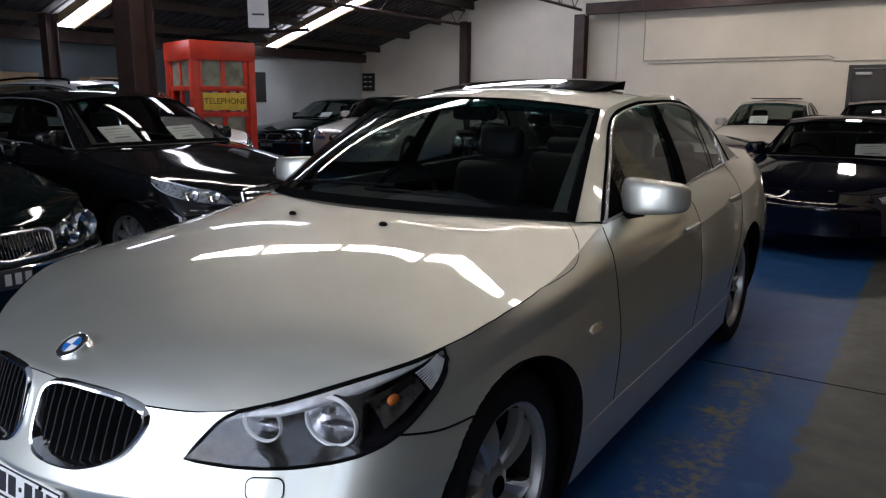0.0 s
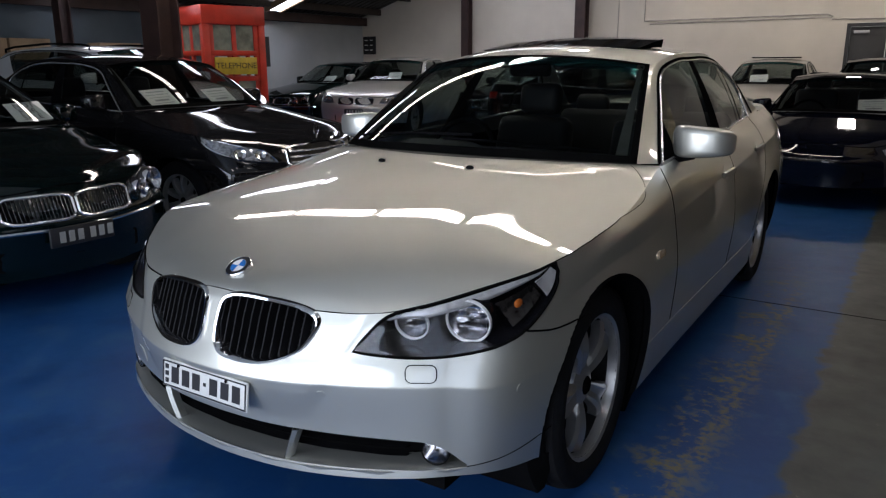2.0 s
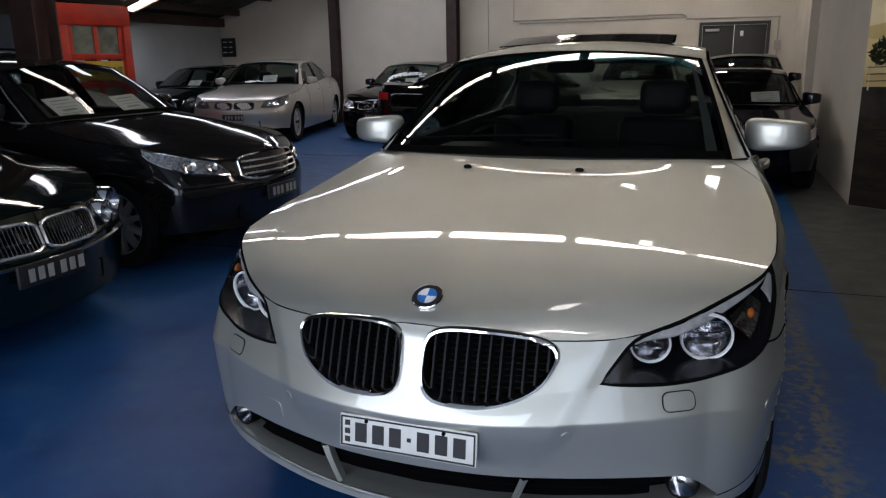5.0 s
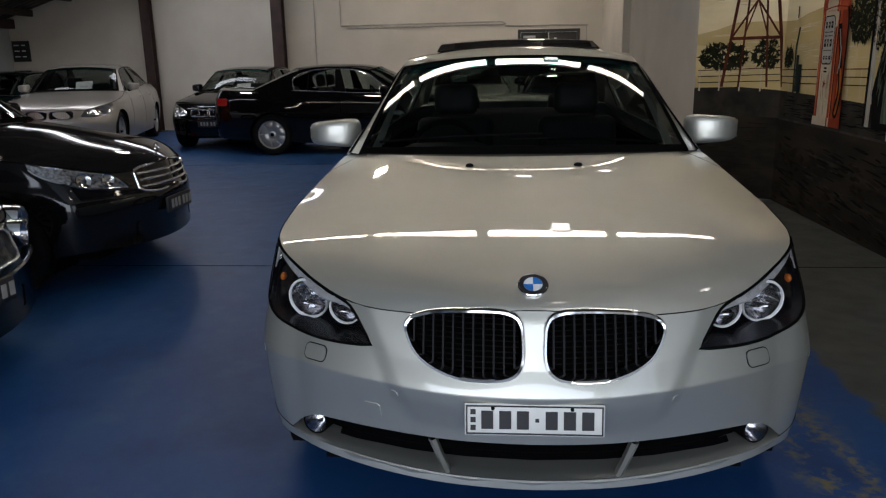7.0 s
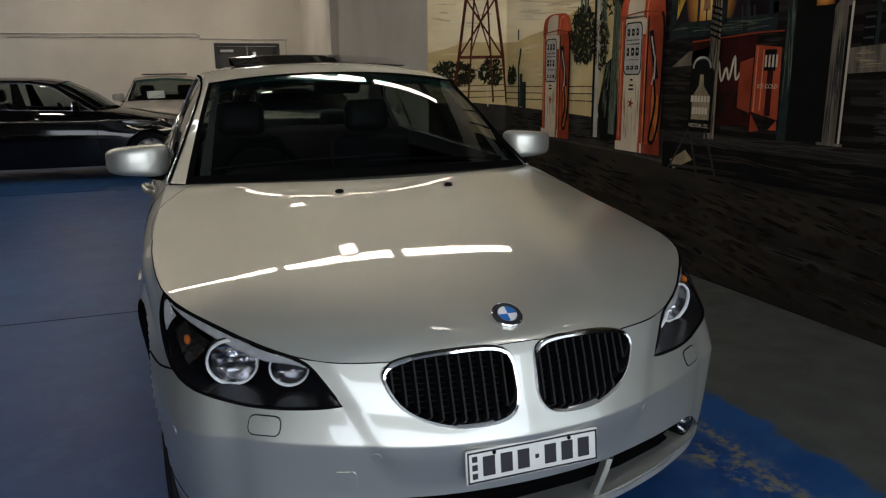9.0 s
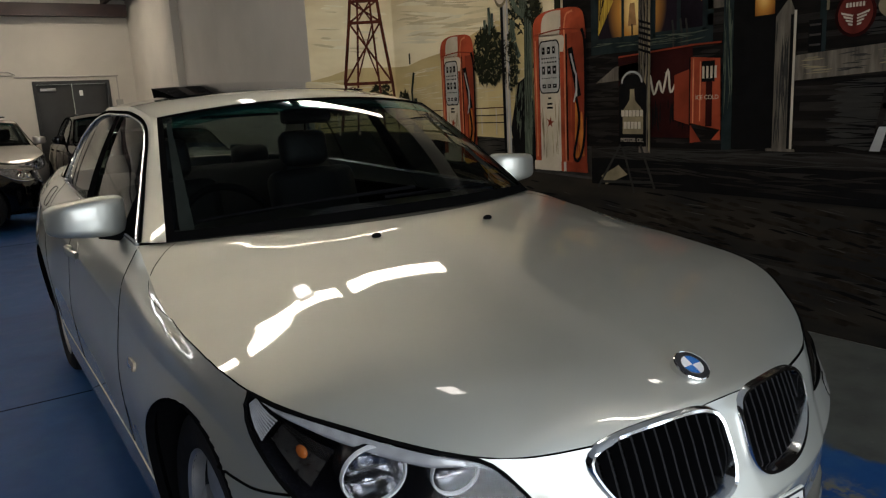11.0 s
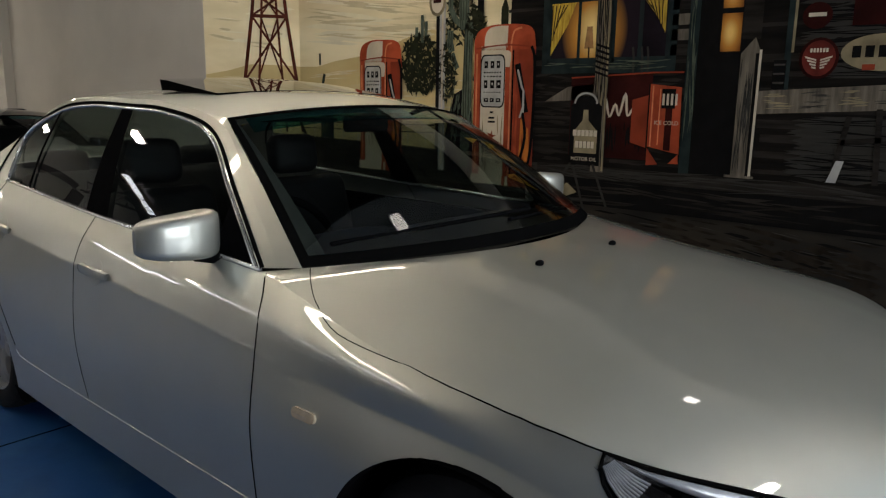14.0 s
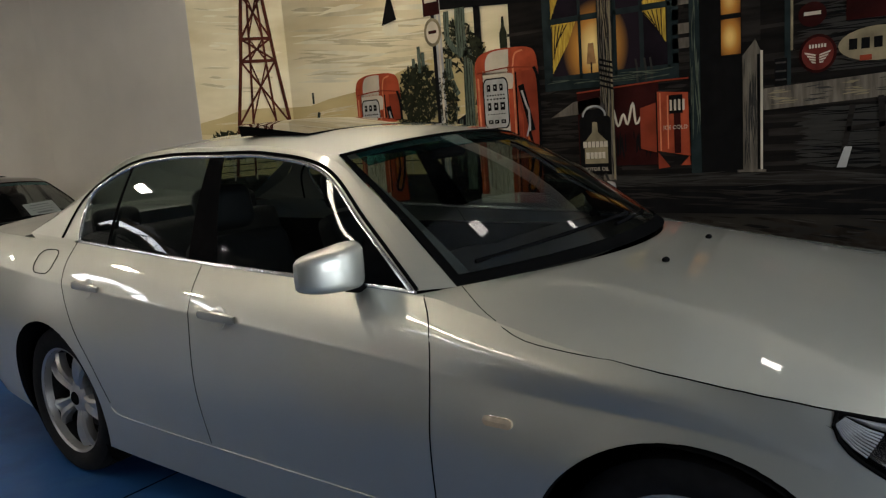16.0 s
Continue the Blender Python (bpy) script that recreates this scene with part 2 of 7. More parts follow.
def grid(bm, rows, closed=False, flip=False):
    """A sheet through rows of points; closed joins the last column to the first."""
    vs = [[bm.verts.new(p) for p in row] for row in rows]
    for a, b in zip(vs, vs[1:]):
        n = len(a)
        for i in range(n if closed else n - 1):
            q = (a[i], a[(i + 1) % n], b[(i + 1) % n], b[i])
            if len({v.co.to_tuple(6) for v in q}) < 3:
                continue
            bm.faces.new(q[::-1] if flip else q)
    return bm


def curve_pts(pts, k=6):
    """A smooth line through the points, k steps to a stretch."""
    p = [Vector(q) for q in pts]
    out = []
    for i in range(len(p) - 1):
        a, b, c, d = p[max(i - 1, 0)], p[i], p[i + 1], p[min(i + 2, len(p) - 1)]
        for j in range(k):
            t = j / k
            out.append(0.5 * (2 * b + (c - a) * t + (2 * a - 5 * b + 4 * c - d) * t**2 + (3 * b - a - 3 * c + d) * t**3))
    return out + [p[-1]]


def resample(pts, n):
    """n points at even steps along a line."""
    ln = [0.0]
    for a, b in zip(pts, pts[1:]):
        ln.append(ln[-1] + (b - a).length)
    out, j = [], 0
    for i in range(n):
        d = ln[-1] * i / (n - 1)
        while j < len(pts) - 2 and ln[j + 1] < d:
            j += 1
        out.append(pts[j].lerp(pts[j + 1], (d - ln[j]) / max(ln[j + 1] - ln[j], 1e-9)))
    return out


def tube(bm, pts, r, sides=6, closed=False):
    """A pipe along a line."""
    pts = [Vector(p) for p in pts]
    n, rows = len(pts), []
    for i, p in enumerate(pts):
        a, b = (pts[i - 1], pts[(i + 1) % n]) if closed else (pts[max(i - 1, 0)], pts[min(i + 1, n - 1)])
        d = (b - a).normalized()
        u = d.cross(Vector((0, 0, 1)) if abs(d.z) < 0.9 else Vector((1, 0, 0))).normalized()
        w = d.cross(u)
        rows.append([p + r * (math.cos(2 * math.pi * j / sides) * u + math.sin(2 * math.pi * j / sides) * w) for j in range(sides)])
    grid(bm, rows + [rows[0]] if closed else rows, closed=True)
    if not closed:
        for row in (rows[0], rows[-1]):
            bm.faces.new([bm.verts.new(p) for p in row])
    return bm


def lathe(bm, profile, n=32, m=Matrix()):
    """Turns (radius, x) pairs round the x axis."""
    rows = [[m @ Vector((x, r * math.cos(2 * math.pi * i / n), r * math.sin(2 * math.pi * i / n))) for i in range(n)] for r, x in profile]
    return grid(bm, rows, closed=True)


def empty(name, m, label, category, group="", kind=""):
    ob = new(name)
    ob.matrix_world = m
    return tagged(ob, label, category, group, kind)


# ---- the hall ----
setting("floor", boxes((ROOM_L - 0.2, ROOM_F - 0.2, -0.15, ROOM_R + 0.2, ROOM_B + 0.2, 0)), "floor", "worn blue painted concrete floor with a bare grey lane", "floor")


def wall_with_door():
    """The back wall, with a wide doorway through it."""
    t = ROOM_B + 0.2
    bm = boxes((ROOM_L, ROOM_B, 0, 0.25, t, 2.06), (1.58, ROOM_B, 0, 2.25, t, 2.06))
    pts = [(ROOM_L, 2.06), (2.25, 2.06), (2.25, roof_z(2.25)), (RIDGE_X, roof_z(RIDGE_X)), (ROOM_L, EAVE_Z)]
    a, b = [[bm.verts.new((x, y, z)) for x, z in pts] for y in (ROOM_B, t)]
    bm.faces.new(a)
    bm.faces.new(b[::-1])
    for i in range(5):
        bm.faces.new((a[i], b[i], b[(i + 1) % 5], a[(i + 1) % 5]))
    bmesh.ops.recalc_face_normals(bm, faces=bm.faces)
    return bm


setting("wall_north", wall_with_door(), "wall", "cream painted plaster wall, slightly stained", "wall")
# saw-cut joints across the slab
for y, x0, x1 in ((3.2, ROOM_L, ROOM_R), (8.7, ROOM_L, 1.8), (-2.3, ROOM_L, ROOM_R)):
    setting("floor_joint", boxes((x0, y - .004, .0005, x1, y + .004, .002)), "gap", "dark joint cut across the floor slab", "joint")
setting("wall_west", boxes((ROOM_L - 0.2, ROOM_F, 0, ROOM_L, 10.0, EAVE_Z)), "wall_l", "slate blue painted side wall under the eaves", "wall")
# Paler than the rest of the wall: skylight brightness is in the colour.
setting("wall_west_end", boxes((ROOM_L - 0.2, 10.0, 0, ROOM_L, ROOM_B, EAVE_Z)), "wall_skylit", "side wall under the eaves, paled for the skylight's light", "wall")
setting("wall_east", boxes((ROOM_R, SIDE_Y[1], 0, ROOM_R + 0.2, 6.2, 3.4), (ROOM_R, ROOM_F, 0, ROOM_R + 0.2, SIDE_Y[0], 3.4), (ROOM_R, SIDE_Y[0], SIDE_H, ROOM_R + 0.2, SIDE_Y[1], 3.4)), "wall", "side wall that carries the mural", "wall")


def prism(pts, z0, z1):
    """An upright block on a plan outline."""
    bm = bmesh.new()
    lo, hi = [[bm.verts.new((x, y, z)) for x, y in pts] for z in (z0, z1)]
    bm.faces.new(lo[::-1])
    bm.faces.new(hi)
    n = len(pts)
    for i in range(n):
        bm.faces.new((lo[i], lo[(i + 1) % n], hi[(i + 1) % n], hi[i]))
    return bm


setting("wall_return", prism(((1.88, 6.2), (2.565, 5.7), (2.565, 6.2)), 0, 3.5), "wall", "short splayed wall that carries the end of the mural", "wall")
setting("wall_inner", boxes((1.88, 6.2, 0, 2.1, 9.0, 3.6), (2.02, 9.0, 0, 2.25, 11.2, 3.6), (1.9, 11.2, 0, 2.2, 11.5, 3.6), (2.05, 11.5, 0, 2.25, ROOM_B, 3.6)), "wall", "cream wall with shallow piers", "wall")


def front_wall():
    """Street wall with the wide drive-in doorway."""
    return boxes((ROOM_L, ROOM_F - 0.2, 0, DOOR_W[0], ROOM_F, 4.8), (DOOR_W[1], ROOM_F - 0.2, 0, ROOM_R, ROOM_F, 4.8), (DOOR_W[0], ROOM_F - 0.2, DOOR_H, DOOR_W[1], ROOM_F, 4.8))


setting("wall_south", front_wall(), "wall", "plain street-side wall of the hall", "wall")


def roof_sheet():
    """Ribbed roof sheeting on both slopes, as one sheet with thickness."""
    bm = bmesh.new()
    for x0, x1 in ((ROOM_L - 0.3, RIDGE_X), (RIDGE_X, ROOM_R + 0.3)):
        rows = []
        y = ROOM_F - 0.3
        while y < ROOM_B + 0.3:
            for dy, dz in ((0.0, 0.0), (0.12, 0.0), (0.14, 0.03), (0.18, 0.03)):
                rows.append([(x0, y + dy, roof_z(x0) + dz), (x1, y + dy, roof_z(x1 - 1e-4) + dz)])
            y += 0.2
        grid(bm, rows)
        grid(bm, [[(x, yy, z + 0.08) for x, yy, z in r] for r in (rows[0], rows[-1])])
    return bm


def lining():
    """Pale lining boards, added unseen under the front bay's roof to brighten the bonnet's reflections."""
    bm = bmesh.new()
    x = -4.2
    while x < ROOM_R - .05:
        x1 = min(x + 1.19, ROOM_R)
        y = ROOM_F
        while y < 1.5:
            y1 = min(y + 2.38, 1.6)
            box(bm, x + .005, y + .005, 0, x1 - .005, y1 - .005, .012)
            y = y1
        x = x1
    for v in bm.verts:
        v.co.z = roof_z(v.co.x) - .19 + (.012 if v.co.z > .005 else 0)
    return bm


setting("ceiling_lining", lining(), "lining", "unseen pale ceiling boards added over the front bay to reflect light", "ceiling")
setting("ceiling", roof_sheet(), "roof", "dark ribbed roof sheeting", "roof")


def purlin_set():
    """Timber purlins along the hall under the roof."""
    bm = bmesh.new()
    x = ROOM_L + 0.6
    while x < ROOM_R:
        z = roof_z(x)
        box(bm, x - 0.04, ROOM_F, z - 0.16, x + 0.04, ROOM_B, z - 0.01)
        x += 0.95
    return bm


setting("roof_purlins", purlin_set(), "timber", "dark timber purlins under the roof", "beam")


def steel_column(x, y, top, w=0.2):
    """An I-section post on a base plate."""
    ob = part("steel_column", boxes((x - w / 2, y - w / 2, 0.015, x + w / 2, y - w / 2 + 0.02, top), (x - w / 2, y + w / 2 - 0.02, 0.015, x + w / 2, y + w / 2, top), (x - 0.012, y - w / 2 + 0.02, 0.015, x + 0.012, y + w / 2 - 0.02, top), (x - w * 0.75, y - w * 0.75, 0, x + w * 0.75, y + w * 0.75, 0.015)), "rust_steel", smooth=False)
    return tagged(ob, "brown painted steel I-section column", "column", "columns", "structure")


for x, y, w in ((-7.9, 14.75, 0.2), (-4.95, 14.75, 0.24), (-5.85, 4.45, 0.3), (-10.5, 6.1, 0.2)):
    steel_column(x, y, min(roof_z(x) - 0.1, 3.2) if y > 5 else roof_z(x) - 0.16, w)


def lattice(x0, y0, x1, y1, z, h):
    """A welded lattice girder."""
    bm = bmesh.new()
    a, b = Vector((x0, y0, z)), Vector((x1, y1, z))
    up = Vector((0, 0, h))
    tube(bm, [a, b], 0.03, 4)
    tube(bm, [a + up, b + up], 0.03, 4)
    n = max(4, int((b - a).length / 0.35))
    for i in range(n):
        p, q = a.lerp(b, i / n), a.lerp(b, (i + 1) / n)
        tube(bm, [p, q + up] if i % 2 else [p + up, q], 0.012, 4)
    return tagged(part("lattice_girder", bm, "rust_steel", smooth=False), "brown welded steel lattice girder", "girder", "girders", "structure")


lattice(-7.9, 14.7, -7.9, 5.0, 3.12, 0.33)
lattice(-11.2, 9.4, -7.9, 9.4, 2.6, 0.3)
lattice(-4.95, 14.7, -4.95, 5.0, 3.3, 0.4)
setting("eave_beam", boxes((-11.3, 2.0, 2.33, -11.12, 14.98, 2.53)), "rust_steel", "brown timber beam along the eaves", "beam")
setting("wall_recess", boxes((-11.3, 11.12, 1.30, -11.26, 11.5, 1.97)), "door", "dark closed hatch in the side wall", "hatch")
beam = boxes((-4.83, 14.66, 3.2, 2.0, 14.86, 3.42))
setting("tie_beam", beam, "rust_steel", "brown steel tie beam", "beam")

# ---- cars ----
from mathutils.bvhtree import BVHTree

# body lines of a saloon, half, from the nose's middle round the side to the tail's middle
T_LINE = ((0, .085, .742), (.18, .10, .730), (.33, .14, .716), (.5, .21, .722), (.66, .35, .765), (.80, .56, .815), (.838, .85, .85), (.835, 1.15, .885), (.805, 1.45, .94), (.79, 1.63, .965), (.788, 2.2, .985), (.778, 2.65, 1.0), (.755, 3.2, 1.025), (.735, 3.6, 1.04), (.705, 4.1, 1.045), (.66, 4.5, 1.055), (.53, 4.70, 1.065), (0, 4.77, 1.075))
U_LINE = ((0, .035, .60), (.18, .052, .595), (.33, .095, .605), (.5, .172, .622), (.66, .275, .636), (.80, .42, .668), (.860, .82, .745), (.877, 1.15, .765), (.881, 1.45, .785), (.88, 1.63, .80), (.876, 2.2, .832), (.872, 2.65, .85), (.858, 3.2, .872), (.852, 3.6, .89), (.825, 4.1, .92), (.76, 4.5, .93), (.58, 4.76, .92), (0, 4.83, .91))
M_LINE = ((0, .008, .535), (.18, .023, .535), (.33, .064, .536), (.5, .134, .538), (.66, .227, .541), (.812, .372, .54), (.903, .82, .575), (.911, 1.15, .60), (.905, 1.45, .60), (.902, 1.63, .60), (.90, 2.2, .60), (.90, 2.65, .60), (.898, 3.2, .62), (.91, 3.6, .66), (.88, 4.1, .67), (.81, 4.5, .65), (.6, 4.79, .62), (0, 4.84, .62))
L_LINE = ((0, .042, .385), (.18, .055, .383), (.33, .092, .38), (.5, .155, .376), (.66, .238, .37), (.80, .385, .355), (.885, .82, .36), (.893, 1.15, .37), (.888, 1.45, .37), (.885, 1.63, .37), (.882, 2.2, .365), (.882, 2.65, .365), (.882, 3.2, .37), (.89, 3.6, .38), (.86, 4.1, .38), (.79, 4.5, .37), (.58, 4.77, .36), (0, 4.81, .36))
B_LINE = ((0, .05, .25), (.18, .062, .252), (.33, .092, .256), (.5, .15, .264), (.66, .235, .278), (.79, .40, .27), (.865, .82, .22), (.868, 1.15, .20), (.862, 1.45, .195), (.86, 1.63, .195), (.858, 2.2, .195), (.858, 2.65, .195), (.858, 3.2, .2), (.862, 3.6, .22), (.83, 4.1, .25), (.76, 4.5, .27), (.54, 4.73, .28), (0, 4.77, .28))
# middle of the bonnet, where each body line's station crosses it
BONNET_MID = ((0, .085, .742), (0, .098, .752), (0, .13, .765), (0, .2, .788), (0, .33, .823), (0, .5, .86), (0, .76, .91), (0, 1.0, .955), (0, 1.19, .982), (0, 1.275, .992))
RAIL = ((.752, 1.59, .975), (.665, 1.84, 1.16), (.592, 2.08, 1.332), (.583, 2.4, 1.392), (.578, 2.7, 1.403), (.56, 3.1, 1.404), (.535, 3.45, 1.364), (.635, 3.70, 1.20), (.69, 4.06, 1.06))
SASH = ((.782, 1.648, .972), (.69, 1.90, 1.145), (.613, 2.125, 1.302), (.592, 2.42, 1.358), (.588, 2.7, 1.368), (.586, 3.0, 1.372), (.597, 3.27, 1.342), (.645, 3.525, 1.235), (.742, 3.51, 1.05))
ROOF_MID = ((0, 1.97, 1.392), (0, 2.25, 1.436), (0, 2.7, 1.455), (0, 3.1, 1.454), (0, 3.55, 1.412))
ROOF_EDGE = ((.575, 2.08, 1.348), (.583, 2.4, 1.392), (.578, 2.7, 1.403), (.56, 3.1, 1.404), (.535, 3.45, 1.364))
HERO_Y = (0, .835, 1.6, 2.1, 3.5, 3.72, 4.15, 4.84)
HERO_Z = (0, .345, .74, .985, 1.45)
SEAMS_K = (16, 16, 16, 16, 14, 18, 18, 14, 8, 20, 16, 20, 18, 22, 16, 8, 8)


class Shape:
    """A car's body lines, drawn out to its own length, width and heights."""

    def __init__(self, ys=HERO_Y, width=1.82, zs=HERO_Z, fine=1.0, hub_r=0.34, arch=0.378, fold=False, front=0.84, rear=3.72):
        self.ys, self.sx, self.zs = ys, width / 1.82, zs
        self.hub_r, self.arch = hub_r, arch
        self.wheels = [(self.y(front), hub_r), (self.y(rear), hub_r)]
        ks = [max(2, round(k * fine)) for k in SEAMS_K]
        kv = max(3, round(9 * fine))
        lines = []
        for ln in (B_LINE, L_LINE, M_LINE, U_LINE, T_LINE):
            p = [self.w(q) for q in ln]
            lines.append([c for i, k in enumerate(ks) for c in self.piece(p, i, k)] + [p[-1]])
        self.cols = []
        for i in range(len(lines[0])):
            b, l, m, u, t = [ln[i] for ln in lines]
            round_off = float(np.interp(u.y, (.6, 1.0, 1.45, 2.1), (0, 1, 1, .25)))
            mid = u.lerp(t, .5) + Vector((u.x - t.x, min(u.y - t.y, 0), 0)).normalized() * (.006 * min(1, u.y / .3) + .011 * round_off) if (u - t).length > .01 else u.lerp(t, .5)
            mid.z += .012 * round_off
            ledge = float(np.interp(m.y, (.45, .8), (.8, 0))) if fold else 0
            side = [p.lerp(q, ledge) for p, q in zip(curve_pts([b, l, m, u], kv), curve_pts([b, l, m], kv)[:-1] + curve_pts([m, u], kv))]
            self.cols.append(side[:-1] + curve_pts([u, mid, t], max(2, kv // 2)))
        if fold:
            for col in self.cols:
                for p in col:
                    if p.y < .35 and .42 < p.z < .74:
                        t = min(1, max(0, (.352 + .52 * (p.z - .5) - p.x) / .06 + .5))
                        p.y -= .0055 * t * t * (3 - 2 * t) * min(1, (p.z - .42) / .08) * min(1, max(0, .74 - p.z) / .02)
        self.top = lines[4]
        self.n_bonnet = sum(ks[:9])
        self.n_nose = sum(ks[:5])
        self.i_tail = sum(ks[:14])
        mid = curve_pts([self.w(q) for q in BONNET_MID], 12)
        self.bonnet_rows = []
        for i in range(self.n_bonnet + 1):
            e = self.top[i]
            f = 0.0
            acc = 0
            for j, k in enumerate(ks[:9]):
                if i <= acc + k:
                    f = j + (i - acc) / k
                    break
                acc += k
            c = mid[min(int(f * 12), len(mid) - 2)].lerp(mid[min(int(f * 12), len(mid) - 2) + 1], f * 12 - int(f * 12))
            row = []
            for j in range(33):
                u = j / 16 - 1
                q = Vector((u * e.x, e.y + (c.y - e.y) * (1 - u * u), e.z + (c.z - e.z) * (1 - abs(u) ** 2.75)))
                ridge = (0.40 + 0.16 * f / 9) * self.sx
                q.z += 0.0015 * math.exp(-(((abs(q.x) - ridge) / 0.045) ** 2)) * min(1, max(0, (f - 1.5) / 2)) * (1 - abs(u) ** 6)
                row.append(q)
            self.bonnet_rows.append(row)
        bm = bmesh.new()
        for s in (1, -1):
            grid(bm, [[Vector((s * p.x, p.y, p.z)) for p in col] for col in self.cols])
        grid(bm, self.bonnet_rows)
        bm.normal_update()
        self.tree = BVHTree.FromBMesh(bm)
        bm.free()

    def y(self, v):
        return float(np.interp(v, HERO_Y, self.ys))

    def w(self, p):
        return Vector((p[0] * self.sx, self.y(p[1]), float(np.interp(p[2], HERO_Z, self.zs))))

    @staticmethod
    def piece(p, i, k):
        a, b, c, d = p[max(i - 1, 0)], p[i], p[i + 1], p[min(i + 2, len(p) - 1)]
        if i == 0:
            a = Vector((-c.x, c.y, c.z))
        if i == len(p) - 2:
            d = Vector((-b.x, b.y, b.z))
        return [0.5 * (2 * b + (c - a) * t + (2 * a - 5 * b + 4 * c - d) * t**2 + (3 * b - a - 3 * c + d) * t**3) for t in (j / k for j in range(k))]

    def snap(self, p, off=0.0):
        q, n, _, _ = self.tree.find_nearest(Vector(p))
        if n.dot(q - Vector((0, self.y(2.4), 0.45))) < 0:
            n = -n
        return q + n * off, n


def outward(bm, centre):
    """Turns the faces of a sheet away from a point."""
    c = Vector(centre)
    bm.normal_update()
    if sum((f.calc_center_median() - c).dot(f.normal) for f in bm.faces) < 0:
        bmesh.ops.reverse_faces(bm, faces=bm.faces)
    return bm


def mirrored(pts, s):
    return [Vector((s * p[0], p[1], p[2])) for p in pts]


def inside(poly, x, y):
    c = False
    for (x0, y0), (x1, y1) in zip(poly, poly[1:] + poly[:1]):
        if (y0 > y) != (y1 > y) and x < (x1 - x0) * (y - y0) / (y1 - y0) + x0:
            c = not c
    return c


def decal(bm, shape, centre, outline, off=0.004, skirt=0.006):
    """A thin plate that follows the body: outline holds (along, up) pairs."""
    c, n = shape.snap(centre)
    right = Vector((0, 0, 1)).cross(n).normalized() if abs(n.z) < 0.9 else Vector((1, 0, 0))
    up = n.cross(right)
    tops, low = [], []
    for a, b in outline:
        q, m = shape.snap(c + a * right + b * up)
        tops.append(bm.verts.new(q + m * off))
        low.append(bm.verts.new(q - m * skirt))
    mid = bm.verts.new(c + n * off * 1.3)
    k = len(tops)
    for i in range(k):
        bm.faces.new((tops[i], tops[(i + 1) % k], mid))
        bm.faces.new((low[i], low[(i + 1) % k], tops[(i + 1) % k], tops[i]))
    return bm


def round_rect(w, h, r=0.3, n=5):
    """(along, up) pairs of a rectangle with rounded corners."""
    r = r * min(w, h)
    out = []
    for cx, cy, a0 in ((w / 2 - r, h / 2 - r, 0), (-w / 2 + r, h / 2 - r, 90), (-w / 2 + r, -h / 2 + r, 180), (w / 2 - r, -h / 2 + r, 270)):
        for i in range(n):
            a = radians(a0 + 90 * i / (n - 1))
            out.append((cx + r * math.cos(a), cy + r * math.sin(a)))
    return out


def disc(r, n=20):
    return [(r * math.cos(2 * math.pi * i / n), r * math.sin(2 * math.pi * i / n)) for i in range(n)]


def patch(bm, shape, top, low, m=8, off=0.0, back=(0, 0, 0)):
    """A sheet on the body between two lines, laid off it, or moved by back."""
    rows = []
    for j in range(m + 1):
        rows.append([shape.snap(a.lerp(b, j / m), off)[0] + Vector(back) for a, b in zip(top, low)])
    return grid(bm, rows)


def seam(bm, shape, pts, r=0.0021, off=0.0):
    line = resample(curve_pts(pts, 8), 40)
    return tube(bm, [shape.snap(p, off)[0] for p in line], r, 5)


def body_faces(shape, holes, edges=()):
    """The outer sheet's vertices and faces for both sides: (verts, normals, faces), with wheel arches and holes cut; edges are closed lines that the holes' rims follow."""
    bm = bmesh.new()
    r = shape.arch
    for s in (1, -1):
        vs = [[bm.verts.new((s * p.x, p.y, p.z)) for p in col] for col in shape.cols]
        fs = []
        for a, b in zip(vs, vs[1:]):
            for i in range(len(a) - 1):
                q = (a[i], b[i], b[i + 1], a[i + 1])
                fs.append(bm.faces.new(q if s > 0 else q[::-1]))
    bm.normal_update()
    bm.verts.index_update()
    normals = [v.normal.copy() for v in bm.verts]

    def arch_of(co):
        for wy, wz in shape.wheels:
            if abs(co.x) > 0.55 * shape.sx and math.hypot(co.y - wy, co.z - wz) < r:
                return wy, wz
        return None

    dead, move = [], {}
    for f in bm.faces:
        ins = [arch_of(v.co) for v in f.verts]
        if all(ins):
            dead.append(f)
        elif any(ins):
            for v, w in zip(f.verts, ins):
                if w:
                    move[v] = w
        elif any(h([v.co for v in f.verts]) for h in holes):
            dead.append(f)
    for v, (wy, wz) in move.items():
        d = math.hypot(v.co.y - wy, v.co.z - wz) or 1e-6
        v.co.y, v.co.z = wy + (v.co.y - wy) * r / d, wz + (v.co.z - wz) * r / d
    gone = set(dead)
    for v in {v for f in dead for v in f.verts}:
        if v in move or all(f in gone for f in v.link_faces):
            continue
        best = None
        for line in edges:
            for p, q in zip(line, line[1:] + line[:1]):
                d = q - p
                k = min(1, max(0, (v.co - p).dot(d) / max(1e-9, d.length_squared)))
                c = p + d * k
                if best is None or (c - v.co).length < (best - v.co).length:
                    best = c
        if best is not None and (best - v.co).length < .03:
            v.co = best
    for f in dead:
        bm.faces.remove(f)
    return bm, normals


